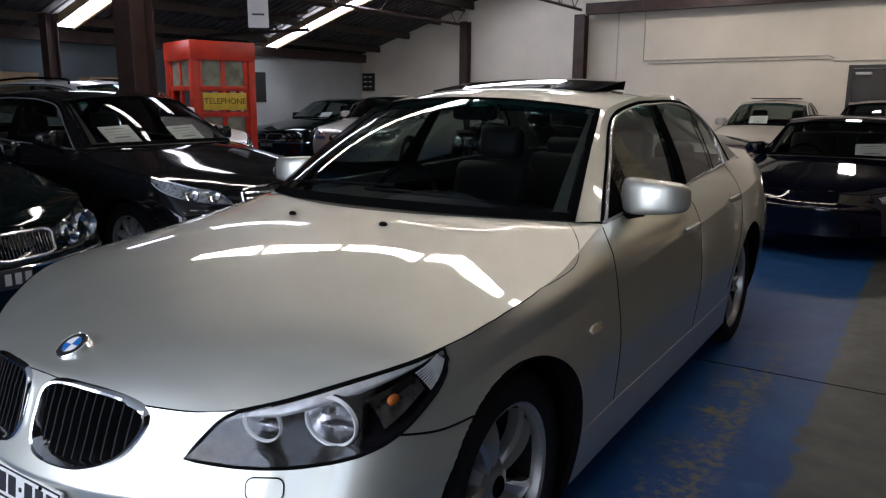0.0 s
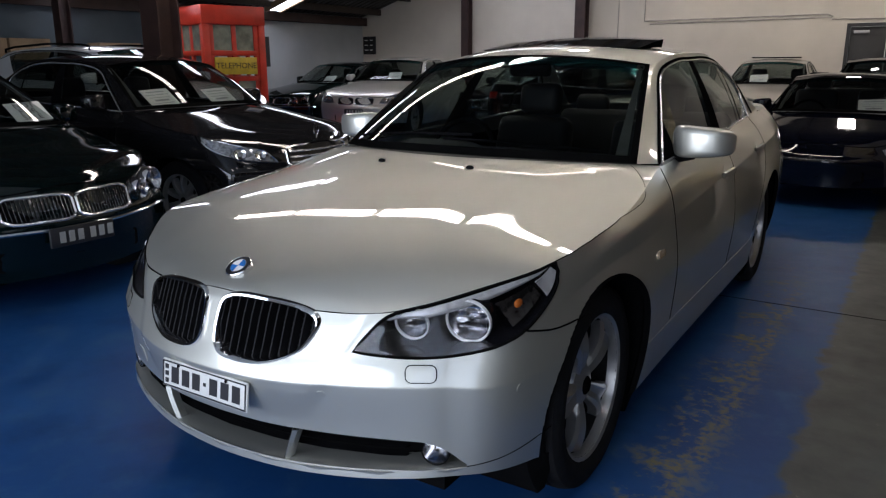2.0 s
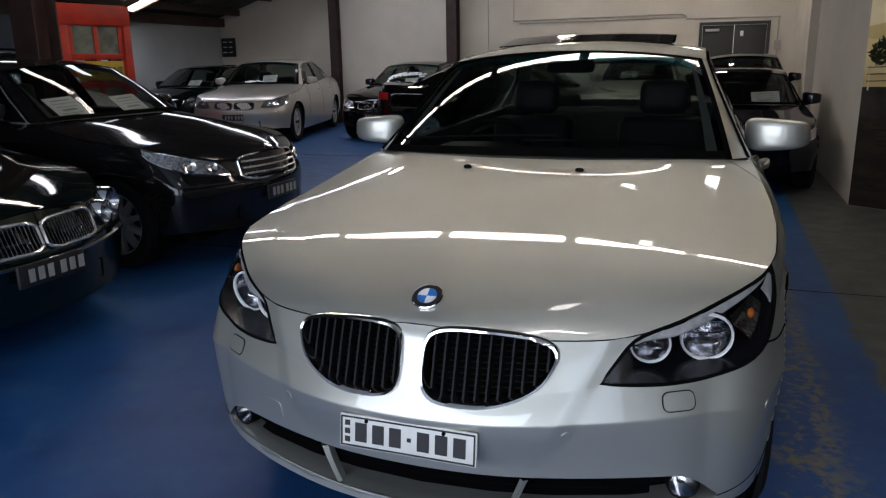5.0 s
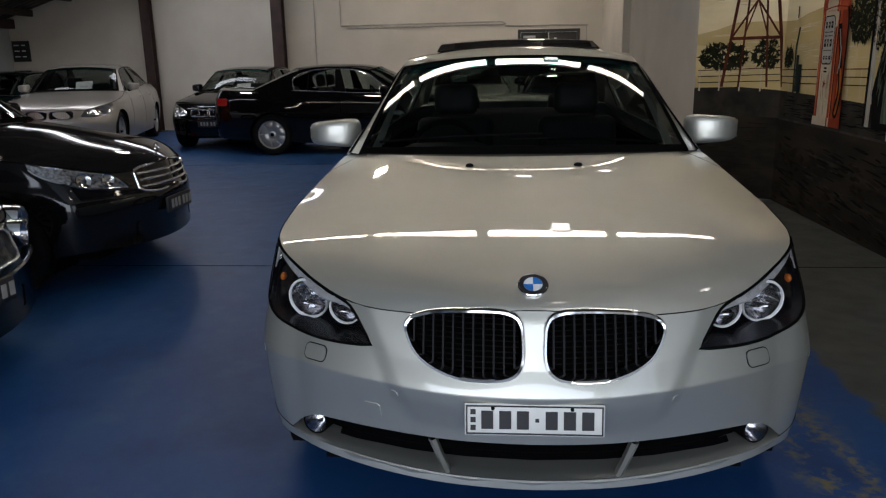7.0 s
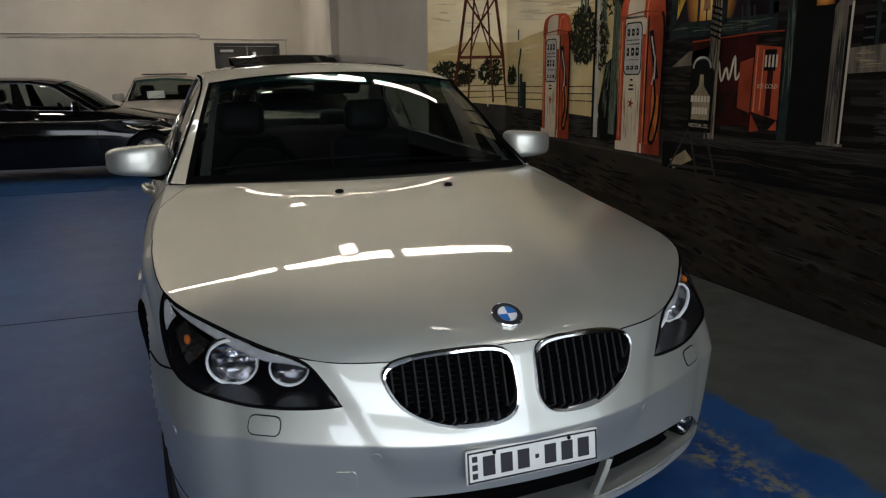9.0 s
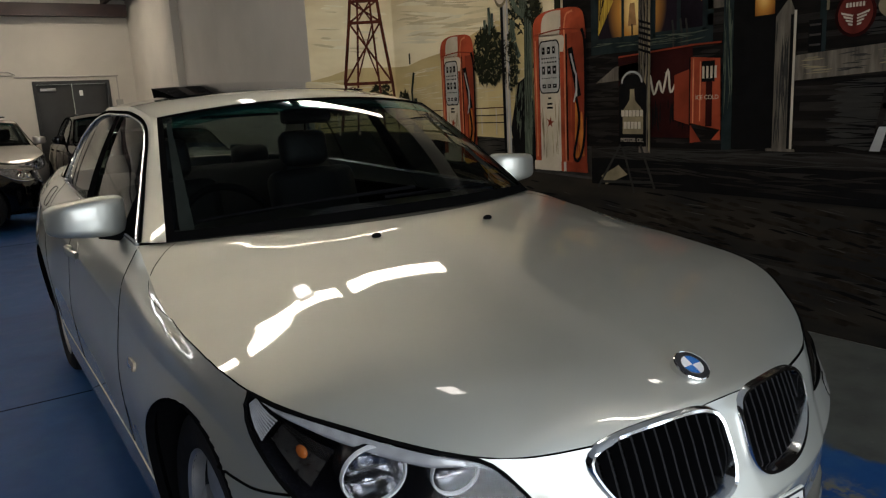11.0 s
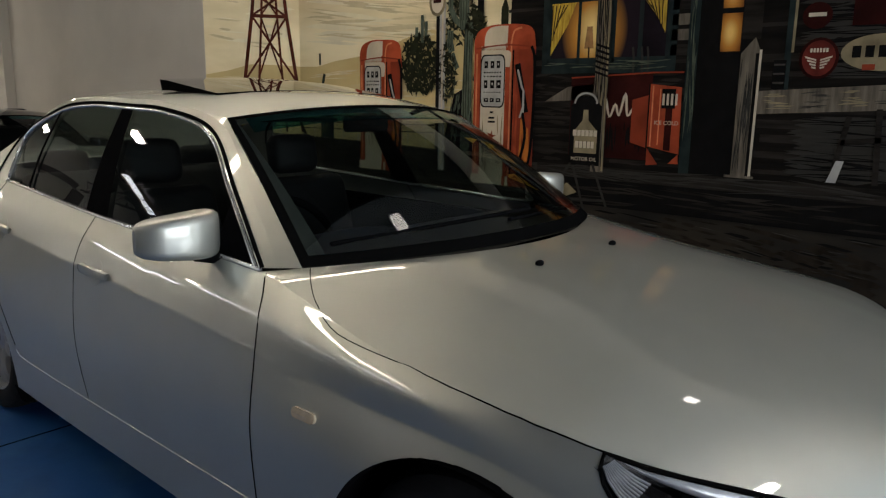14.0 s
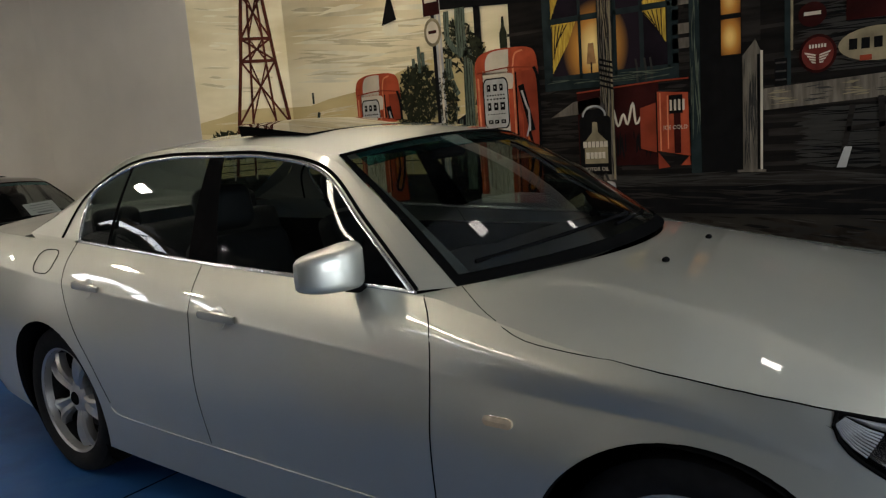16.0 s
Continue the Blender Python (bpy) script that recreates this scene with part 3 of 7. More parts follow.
def split_body(bm, normals, sorter, mat, parent):
    """Links the outer sheet as one mesh for each panel that sorter names; normals run on across the joints."""
    groups = {}
    for f in bm.faces:
        groups.setdefault(sorter(f.calc_center_median()), []).append([v.index for v in f.verts])
    co = {v.index: v.co.copy() for v in bm.verts}
    bm.free()
    out = {}
    for key, faces in groups.items():
        used = sorted({i for f in faces for i in f})
        idx = {v: i for i, v in enumerate(used)}
        me = bpy.data.meshes.new(key[0])
        me.from_pydata([co[i] for i in used], [], [[idx[i] for i in f] for f in faces])
        me.materials.append(M[mat])
        me.polygons.foreach_set("use_smooth", [True] * len(me.polygons))
        me.normals_split_custom_set_from_vertices([normals[i] for i in used])
        ob = new(key[0], me)
        ob.parent = parent
        out[key] = ob
    return out


def wheel(parent, m, r, style, rim_r=0.225):
    """A wheel with its outer face to +x: rim and spokes, with tyre, hub cap and brake disc."""
    bm = bmesh.new()
    lathe(bm, [(rim_r + .012, .09), (rim_r + .006, .1), (rim_r - .004, .094), (rim_r - .009, .06)], 40)
    lathe(bm, [(.0, .072), (.045, .07), (.075, .055), (.085, .02)], 24)
    w = part("wheel", bm, "alloy", parent, "silver alloy wheel")
    w.matrix_local = m
    part("barrel", lathe(bmesh.new(), [(rim_r - .009, .06), (rim_r - .03, -.02), (rim_r - .03, -.09), (rim_r + .012, -.1)], 40), "rubber", w)
    n = {"star": 5, "multi": 10, "seven": 7, "hole": 8}[style]
    for k in range(n):
        a = 2 * math.pi * k / n + 0.3
        rows = []
        for i in range(7):
            t = i / 6
            rad = .055 + (rim_r - .062) * t
            half = {"star": .027 + .006 * math.sin(3.1 * t) + .040 * t ** 2.5, "multi": .017 + .006 * t, "seven": .03 + .012 * t * t, "hole": .05 + .02 * t}[style]
            x = .062 + .024 * math.sin(math.pi * min(t * .9, 1)) - .004 * t
            dip = .012 if style == "star" and 0.15 < t else .003
            sec = [(-half, x - .045), (-half, x - .012), (-half * .7, x), (0, x - dip), (half * .7, x), (half, x - .012), (half, x - .045)]
            rows.append([Vector((xx, math.cos(a) * rad - math.sin(a) * side, math.sin(a) * rad + math.cos(a) * side)) for side, xx in sec])
        part("spoke", grid(bmesh.new(), rows), "alloy", w)
    bm = lathe(bmesh.new(), [(rim_r - .005, .09), (rim_r + .02, .108), (r - .04, .113), (r - .012, .098), (r - .003, .075), (r, .06), (r - .006, .057), (r - .006, .05), (r, .047), (r, .012), (r - .007, .009), (r - .007, -.009), (r, -.012), (r, -.06), (r - .012, -.098), (r - .04, -.113), (rim_r + .01, -.1)], 48)
    part("tyre", bm, "rubber", w, "black rubber tyre")
    part("hub_cap", lathe(bmesh.new(), [(0, .08), (.024, .079), (.031, .074), (.032, .06)], 20), "trim", w)
    part("brake_disc", lathe(bmesh.new(), [(.06, -.01), (.16, -.01), (.16, -.03), (.06, -.03)], 32), "disc", w)
    return w


def mirrors(car, shape, mat, size=(0.124, 0.060, 0.062), at=(0.888, 1.83, 1.045)):
    for s in (1, -1):
        c = Vector((s * at[0] * shape.sx, shape.y(at[1]), float(np.interp(at[2], HERO_Z, shape.zs))))
        bm = bmesh.new()
        bmesh.ops.create_uvsphere(bm, u_segments=28, v_segments=18, radius=1)
        for v in bm.verts:
            p = v.co
            q = Vector([math.copysign(abs(t) ** e, t) for t, e in zip(p, (.42, .55, .40))])
            q.x, q.y, q.z = q.x * size[0], q.y * size[1], q.z * size[2]
            q.z *= 1 - 0.16 * (s * q.x / size[0])
            q.y += 0.05 * (s * q.x / size[0]) ** 2 * (1 if q.y < 0 else 0.3)
            if q.y > size[1] * 0.55:
                q.y = size[1] * 0.55
            v.co = c + q
        cap = part("mirror", bm, mat, car)
        part("mirror_glass", box(bmesh.new(), c.x - .085, c.y + size[1] * .56, c.z - .05, c.x + .085, c.y + size[1] * .56 + .004, c.z + .05, .01), "chrome", cap)
        foot = resample(curve_pts([c + Vector((-s * .03, -.01, -.052)), c + Vector((-s * .1, -.0, -.072)), Vector((s * .77 * shape.sx, c.y - .03, c.z - .085))], 5), 8)
        part("mirror_foot", tube(bmesh.new(), foot, .019, 8), "trim", cap)


def cabin(car, shape, seat_mat="leather", full=False):
    """Dark inside of a car: tub, dashboard, steering wheel and seats."""
    w, y = shape.w, shape.y
    sx = shape.sx
    zb = w((0, 0, .93)).z
    bm = bmesh.new()
    box(bm, -.70 * sx, y(1.45), .27, .70 * sx, y(4.3), .30)
    box(bm, -.70 * sx, y(1.36), .30, .70 * sx, y(1.42), zb - .04)
    box(bm, -.745 * sx, y(1.45), .30, -.70 * sx, y(4.2), zb)
    box(bm, .70 * sx, y(1.45), .30, .745 * sx, y(4.2), zb)
    box(bm, -.70 * sx, y(4.1), .30, .70 * sx, y(4.2), zb)
    part("cabin_tub", bm, "trim", car, smooth=False)
    part("underbody", boxes((-.62 * sx, y(.3), .19, .62 * sx, y(4.6), .24)), "trim", car, smooth=False)
    rows = []
    for px, pz in ((1.40, .955), (1.55, .975), (1.75, .985), (1.86, .965), (1.90, .90), (1.88, .7)):
        rows.append([w((u * .70, px + .03 * abs(u), pz - .015 * abs(u) ** 3 + (.02 if -.75 < u < -.3 and px > 1.6 else 0))) for u in [i / 10 - 1 for i in range(21)]])
    part("dashboard", grid(bmesh.new(), rows), seat_mat if full else "leather", car)
    hub = w((-.37, 2.02, .905))
    tilt = Matrix.Translation(hub) @ Matrix.Rotation(radians(65), 4, "X")
    ring = [tilt @ Vector((.185 * math.cos(a), .185 * math.sin(a), 0)) for a in [2 * math.pi * i / 32 for i in range(32)]]
    bm = tube(bmesh.new(), ring, .014, 8, True)
    for a in (0, 180, 270):
        tube(bm, [tilt @ Vector((.04 * math.cos(radians(a)), .04 * math.sin(radians(a)), -.01)), tilt @ Vector((.18 * math.cos(radians(a)), .18 * math.sin(radians(a)), 0))], .013, 6)
    lathe(bm, [(0, .02), (.05, .018), (.065, -.01), (.03, -.12)], 16, tilt @ Matrix.Rotation(radians(-90), 4, "Y"))
    part("steering_wheel", bm, "trim", car)

    def seat(x, yy, wide, head=True):
        zs = .30
        bm = bmesh.new()
        box(bm, x - wide, yy - .26, zs, x + wide, yy + .26, zs + .22, .06, 3)
        box(bm, x - wide * .95, -.08, 0, x + wide * .95, .08, .62, .06, 3, Matrix.Translation((0, yy + .28, zs + .14)) @ Matrix.Rotation(radians(-16), 4, "X"))
        ob = part("seat", bm, seat_mat, car)
        if head:
            part("headrest", box(bmesh.new(), x - .135, -.055, .0, x + .135, .055, .19, .05, 3, Matrix.Translation((0, yy + .49, zs + .75)) @ Matrix.Rotation(radians(-10), 4, "X")), seat_mat, ob)

    for x in (-.37, .37):
        seat(x * sx, y(2.48), .25)
    seat(0, y(3.38), .62 * sx, False)
    if full:
        for x in (-.37, .37):
            part("headrest", box(bmesh.new(), x - .12, -.05, 0, x + .12, .05, .14, .045, 3, Matrix.Translation((0, 3.85, 1.0))), seat_mat, car)
        part("inner_mirror", box(bmesh.new(), -.11, 2.04, 1.295, .11, 2.075, 1.355, .02, 3), "trim", car)
        for x in (-.5, .1):
            part("sun_visor", boxes((x, 2.1, 1.335, x + .4, 2.22, 1.345)), "trim", car, smooth=False)


def greenhouse(car, shape, mat, glass_mat="glass", trim_mat="bright_trim", k=8, quarter=None):
    """Roof, pillars and windows; past quarter the sides are panelled."""
    w = shape.w
    rail = curve_pts([w(p) for p in RAIL], k)
    sash = curve_pts([w(p) for p in SASH], k)
    mid = resample(curve_pts([w(p) for p in ROOF_MID], k), 24)
    edge = resample(curve_pts([w(p) for p in ROOF_EDGE], k), 24)

    def span(e, c, n=20, p=2.4):
        out = []
        for j in range(n + 1):
            u = 2 * j / n - 1
            b = 1 - abs(u) ** p
            out.append(Vector((u * e.x, e.y + (c.y - e.y) * b, e.z + (c.z - e.z) * b)))
        return out

    rows = [span(e, c) for e, c in zip(edge, mid)]
    bm = grid(bmesh.new(), rows, flip=True)
    grid(bm, [[p - Vector((0, 0, .025)) for p in r] for r in rows])
    roof = part("roof", bm, mat, car)
    # front and rear screens
    f_low, f_top = w((.718, 1.535, .978)), w((.575, 2.08, 1.348))
    c_low, c_top = w((0, 1.29, .998)), w((0, 1.97, 1.392))
    rows = [span(f_low.lerp(f_top, t) + Vector((0, 0, .014 * math.sin(math.pi * t))), c_low.lerp(c_top, t) + Vector((0, 0, .04 * math.sin(math.pi * t))), 24, 2.2) for t in [i / 10 for i in range(11)]]
    part("windscreen", outward(grid(bmesh.new(), rows), shape.w((0, 2.8, .7))), glass_mat, car).visible_shadow = False
    rim = bmesh.new()
    up = Vector((0, -.002, .003))
    grid(rim, [[p + up for p in (r[0], r[1].lerp(r[0], .62))] for r in rows])
    grid(rim, [[p + up for p in (r[-1].lerp(r[-2], .38), r[-1])] for r in rows])
    grid(rim, [[a + up for a in rows[0]], [a.lerp(b, .55) + up for a, b in zip(rows[0], rows[1])]])
    grid(rim, [[a.lerp(b, .28) + up for a, b in zip(rows[-1], rows[-2])], [a + up for a in rows[-1]]])
    part("windscreen_seal", rim, "gap", car)
    for q in (1, -1):
        line = [r if q > 0 else r[::-1] for r in rows]
        back = Vector((0, .035, -.012))
        part("pillar_lining", grid(bmesh.new(), [[r[0].lerp(r[1], .75) + back, r[1].lerp(r[2], .05 + .45 * (1 - i / 10)) + back * 1.2] for i, r in enumerate(line)]), "headliner", car)
    band = [[p + up * .5 for p in r[1:-1]] for r in (rows[-1], rows[-2], rows[-3])]
    band[2] = [a.lerp(b, .5) for a, b in zip(band[1], band[2])]
    part("sun_band", outward(grid(bmesh.new(), band), shape.w((0, 2.8, .7))), "sun_band", car, "teal sun band of the windscreen").visible_shadow = False
    r_low, r_top = w((.66, 4.1, 1.055)), w((.52, 3.46, 1.361))
    c_low, c_top = w((0, 4.2, 1.08)), w((0, 3.55, 1.412))
    rows = [span(r_low.lerp(r_top, t), c_low.lerp(c_top, t), 12, 2.2) for t in [i / 6 for i in range(7)]]
    part("rear_window", outward(grid(bmesh.new(), rows), shape.w((0, 2.8, .7))), glass_mat, car).visible_shadow = False
    # bonnet rear edge to screen: dark scuttle
    last = shape.bonnet_rows[-1]
    low = [p - Vector((0, 0, .02)) for p in span(f_low + Vector((0, .03, 0)), w((0, 1.32, .99)), 32, 2.2)]
    part("scuttle", grid(bmesh.new(), [[p - Vector((0, 0, .012)) for p in last], low]), "gap", car)
    for s in (1, -1):
        rl, sa = mirrored(rail, s), mirrored(sash, s)
        screen = [Vector((s * p.x, p.y, p.z)) for p in resample([f_low, f_low.lerp(f_top, .5) + Vector((0, 0, .012)), f_top] + [Vector(e) + Vector((0, 0, .0)) for e in edge[1:]], len(rl))]
        m = len(rl)
        bm = grid(bmesh.new(), [rl, [p + Vector((s * .004, 0, 0)) for p in sa]], flip=s < 0)
        # lower closing of the rear pillar onto the shoulder
        tip, end = sa[-1], rl[-1]
        belt = [shape.snap(tip.lerp(end, t) + Vector((s * .05 * math.sin(math.pi * t), 0, -.005)))[0] for t in [i / 6 for i in range(7)]]
        bm.faces.new([bm.verts.new(p) for p in ([rl[-1 - i] for i in range(0)] + [tip] + belt[1:-1] + [end])])
        n_a = 2 * k + 1
        a_edge = resample(mirrored([f_low, f_low.lerp(f_top, .5) + Vector((0, 0, .012)), f_top], s), n_a)
        grid(bm, [a_edge, rl[:n_a]], flip=s < 0)
        grid(bm, [mirrored(resample(edge, 20), s), resample(rl[n_a - 1:6 * k + 1], 20)], flip=s < 0)
        part("pillar_frame", bm, mat, car)
        # rear pillar's inner side, to the rear window
        part("rear_pillar", grid(bmesh.new(), [resample(rl[6 * k:], 8), mirrored(resample([r_top, r_low], 8), s)], flip=s < 0), mat, car)
        belt = [Vector((s * (p.x - .006), p.y, p.z + .004)) for p in resample([q for q in shape.top if sash[0].y - .03 < q.y < sash[-1].y + .01], m)]
        b_y = shape.y(2.66)
        wall = [[a.lerp(b, t) + Vector((s * .012 * min(1, (a - b).length / .28) * math.sin(math.pi * t), 0, 0)) for a, b in zip(belt, sa)] for t in [i / 6 for i in range(7)]]
        cut = min(range(m), key=lambda i: abs(sa[i].y - b_y))
        for name, i0, i1 in (("front_side_window", 0, cut + 1), ("rear_side_window", cut, m)):
            part(name, outward(grid(bmesh.new(), [[p - Vector((s * .006, 0, 0)) for p in r[i0:i1]] for r in wall]), shape.w((0, 2.8, .7))), glass_mat, car).visible_shadow = False
        if quarter:
            q_i = min(range(m), key=lambda i: abs(sa[i].y - shape.y(quarter)))
            part("quarter_panel", grid(bmesh.new(), [[p + Vector((s * .022, 0, 0)) for p in r[q_i:]] for r in wall], flip=s > 0), mat, car)
        f_i = min(range(m), key=lambda i: abs(sa[i].y - shape.y(1.86)))
        part("sail_panel", grid(bmesh.new(), [[p + Vector((s * .003, 0, 0)) for p in r[:f_i + 1]] for r in wall], flip=s > 0), "trim", car)
        at_y = lambda line, yy: Vector([float(np.interp(yy, [p.y for p in line], [p[k] for p in line])) for k in range(3)])
        rise = [p for p, q in zip(sa, sa[1:]) if q.y > p.y]
        for low_y, top_y, wd, wt in ((2.60, 2.69, .088, .043), (3.265, 3.25, .013, .011)):
            foot = [at_y(belt, shape.y(low_y) + d) for d in (-wd, wd)]
            head = [at_y(rise, shape.y(top_y) + d) for d in (-wt, wt)]
            rows = [[p.lerp(q, t) + Vector((s * (.004 + .012 * math.sin(math.pi * t)), 0, 0)) for p, q in zip(foot, head)] for t in [i / 6 for i in range(7)]]
            part("window_pillar", grid(bmesh.new(), rows, flip=s > 0), "trim", car, "black window pillar")
        part("window_seal", tube(bmesh.new(), [p.lerp(q, .3) + Vector((s * .003, 0, .002)) for p, q in zip(sa, rl)], .0065, 6), "gap", car)
        part("window_trim", tube(bmesh.new(), sa + belt[::-1], .0075, 8, True), trim_mat, car, "bright window surround" if trim_mat == "bright_trim" else "")
    return roof


def kidney_outline(s, grow=0.0):
    """(x, z) pairs of one half of a twin grille, clockwise."""
    pts = ((.030, .70), (.045, .728), (.10, .739), (.22, .732), (.305, .716), (.335, .695), (.332, .665), (.305, .622), (.255, .592), (.18, .574), (.09, .576), (.045, .592), (.028, .63))
    cx, cz = .18, .655
    return [(s * (cx + (x - cx) * (1 + grow / .15)), cz + (z - cz) * (1 + grow / .08)) for x, z in pts]


LAMP_TOP = ((.435, .14, .622), (.47, .18, .675), (.51, .216, .716), (.60, .29, .742), (.70, .40, .775), (.775, .50, .799), (.799, .548, .811), (.810, .585, .818))
LAMP_LOW = ((.435, .14, .622), (.50, .175, .612), (.58, .22, .607), (.66, .275, .611), (.74, .345, .627), (.795, .425, .664), (.818, .49, .70), (.827, .555, .742), (.824, .585, .785), (.810, .585, .818))


def hero_car():
    car = empty("silver_saloon", Matrix(), "silver metallic four-door saloon car with twin-kidney grille, sunroof tilted open", "car")
    sh = Shape(fold=True, fine=2.0, front=.864, rear=3.635)
    top = resample(curve_pts(LAMP_TOP, 6), 26)
    low = resample(curve_pts(LAMP_LOW, 6), 26)
    ring2 = [(p.x + p.y, p.z) for p in top] + [(p.x + p.y, p.z) for p in low[::-1][1:-1]]
    kids = [kidney_outline(s, .002) for s in (1, -1)]

    def hole_lamp(vs):
        c = sum(vs, Vector()) / 4
        return c.y < .8 and abs(c.x) > .38 and inside(ring2, abs(c.x) + c.y, c.z)

    def hole_kidney(vs):
        c = sum(vs, Vector()) / 4
        return c.y < .3 and any(inside(k, c.x, c.z) for k in kids)

    def intake_edge(m):
        """Lower and upper edge of the low intake at m from the middle."""
        lo = .278 + .026 * (m / .72) ** 2
        return lo, max(lo + .002, .388 - .012 * (m / .72) ** 2 - .085 * max(0, (m - .60) / .12) ** 2)

    def hole_intake(vs):
        c = sum(vs, Vector()) / 4
        lo, hi = intake_edge(abs(c.x))
        return c.y < .32 and abs(c.x) < .715 and lo < c.z < hi

    def on_front(x, z):
        return sh.tree.ray_cast(Vector((x, -1, z)), Vector((0, 1, 0)))[0] or sh.snap((x, .28, z))[0]

    xs = [-.715 + 1.43 * i / 80 for i in range(81)]
    edges = [[on_front(x, intake_edge(abs(x))[1]) for x in xs] + [on_front(x, intake_edge(abs(x))[0]) for x in xs[::-1]]]
    for s in (1, -1):
        edges.append([sh.snap(p)[0] for p in mirrored(top, s) + mirrored(low, s)[::-1][1:-1]])
    bm, normals = body_faces(sh, [hole_lamp, hole_kidney, hole_intake], edges)

    def sorter(c):
        side = 1 if c.x > 0 else -1
        if c.y < .8 and not (c.z > .635 + .02 * (c.y - .38) and abs(c.x) > .77):
            return ("front_bumper", 0)
        if c.y > 4.35 and c.z < .70:
            return ("rear_bumper", 0)
        if c.z < .375 and .9 < c.y < 3.6:
            return ("sill_panel", side)
        if c.y < 1.60:
            return ("front_wing", side)
        if c.y < 2.64:
            return ("front_door", side)
        if c.y < 3.36 + .1 * max(0, c.z - .7):
            return ("rear_door", side)
        return ("rear_wing", side)

    parts = split_body(bm, normals, sorter, "silver", car)
    bonnet = part("bonnet", grid(bmesh.new(), sh.bonnet_rows, flip=False), "silver", car)
    # boot lid
    rows = []
    for i in range(sh.i_tail, len(sh.top)):
        e = sh.top[i]
        rows.append([Vector((u * e.x, e.y + .03 * (1 - u * u), e.z + .03 * (1 - abs(u) ** 2.4))) for u in [j / 8 - 1 for j in range(17)]])
    part("boot_lid", grid(bmesh.new(), rows), "silver", car)
    greenhouse(car, sh, "silver")
    cabin(car, sh, "leather", True)
    mirrors(car, sh, "silver")
    # wheel wells and wheels
    for wy, wz in sh.wheels:
        for s in (1, -1):
            n = 28
            arc = [radians(-35 + 250 * i / n) for i in range(n + 1)]
            rim = [sh.snap((s * .905, wy + sh.arch * math.cos(a), wz + sh.arch * math.sin(a)))[0] for a in arc]
            rows = [rim] + [[Vector((p.x - s * d, wy + rr * math.cos(a), wz + rr * math.sin(a))) for p, a in zip(rim, arc)] for d, rr in ((.022, sh.arch - .004), (.035, sh.arch + .02), (.30, sh.arch + .02), (.34, .1))]
            part("arch_liner", grid(bmesh.new(), rows, flip=s < 0), "trim", car)
            wheel(car, Matrix.Translation((s * .738, wy, wz - .003)) @ Matrix.Rotation(radians(0 if s > 0 else 180), 4, "Z") @ Matrix.Rotation(radians(20 if wy < 2 else 47), 4, "X"), .338, "star", .236)
    # panel joints
    bm = bmesh.new()
    for s in (1, -1):
        E = [p for p in mirrored(sh.top, s) if p.y < .99]
        E = E[::4] + resample(curve_pts(mirrored(((.8375, 1.03, .868), (.841, 1.17, .878), (.833, 1.28, .892), (.797, 1.385, .932), (.74, 1.475, .965), (.69, 1.537, .975)), s), 6), 16)
        tube(bm, [sh.snap(p, -.001)[0] for p in E], .0019, 5)
    part("bonnet_joint", bm, "gap", car)
    for s in (1, -1):
        bm = bmesh.new()
        seam(bm, sh, mirrored(((.785, 1.60, .962), (.834, 1.545, .892), (.88, 1.525, .80), (.905, 1.525, .6), (.885, 1.53, .38)), s))
        part("door_joint", bm, "gap", car)
        bm = seam(bmesh.new(), sh, mirrored(((.778, 2.60, 1.0), (.872, 2.585, .85), (.90, 2.56, .6), (.882, 2.53, .38)), s), .0018)
        part("door_joint", bm, "gap", car)
        bm = seam(bmesh.new(), sh, mirrored(((.74, 3.535, 1.04), (.85, 3.50, .9), (.9, 3.385, .73), (.9, 3.265, .58), (.885, 3.18, .42)), s), .0018)
        part("door_joint", bm, "gap", car)
        part("sill_joint", seam(bmesh.new(), sh, mirrored(((.885, 1.25, .375), (.882, 2.2, .368), (.882, 3.08, .372), (.885, 3.18, .40)), s), .003), "silver", car)
        part("bumper_joint", seam(bmesh.new(), sh, mirrored(((.80, .425, .662), (.85, .53, .645), (.893, .66, .65)), s), .003), "gap", car)
        for hy, hz, hx in ((2.42, .842, .872), (3.29, .876, .852)):
            base = bmesh.new()
            decal(base, sh, (s * hx, hy, hz), [(a * 1.0, b) for a, b in disc(.043, 18)], .0012, .002)
            part("handle_cup", base, "silver", car)
            h = []
            for i in range(9):
                t = i / 8
                q, nn = sh.snap((s * hx, hy - .095 + .19 * t, hz + .004 * t))
                h.append(q + nn * (.006 + .026 * math.sin(math.pi * t) ** .6))
            rows = []
            for i, p in enumerate(h):
                half = .013 + .005 * math.sin(math.pi * i / 8)
                rows.append([p + Vector((s * dx, 0, dz * half)) for dx, dz in ((-.004, -1), (.006, -.8), (.009, 0), (.006, .8), (-.004, 1), (-.012, 0))])
            hb = grid(bmesh.new(), rows, closed=True, flip=s > 0)
            part("door_handle", hb, "silver", car)
    c0 = Vector((-.80, 3.71, .965))
    part("fuel_flap_joint", tube(bmesh.new(), [sh.snap(c0 + Vector((0, a, b)), .001)[0] for a, b in round_rect(.17, .15, .35)], .0022, 5, True), "gap", car)
    details(car, sh, top, low)
    return car, sh


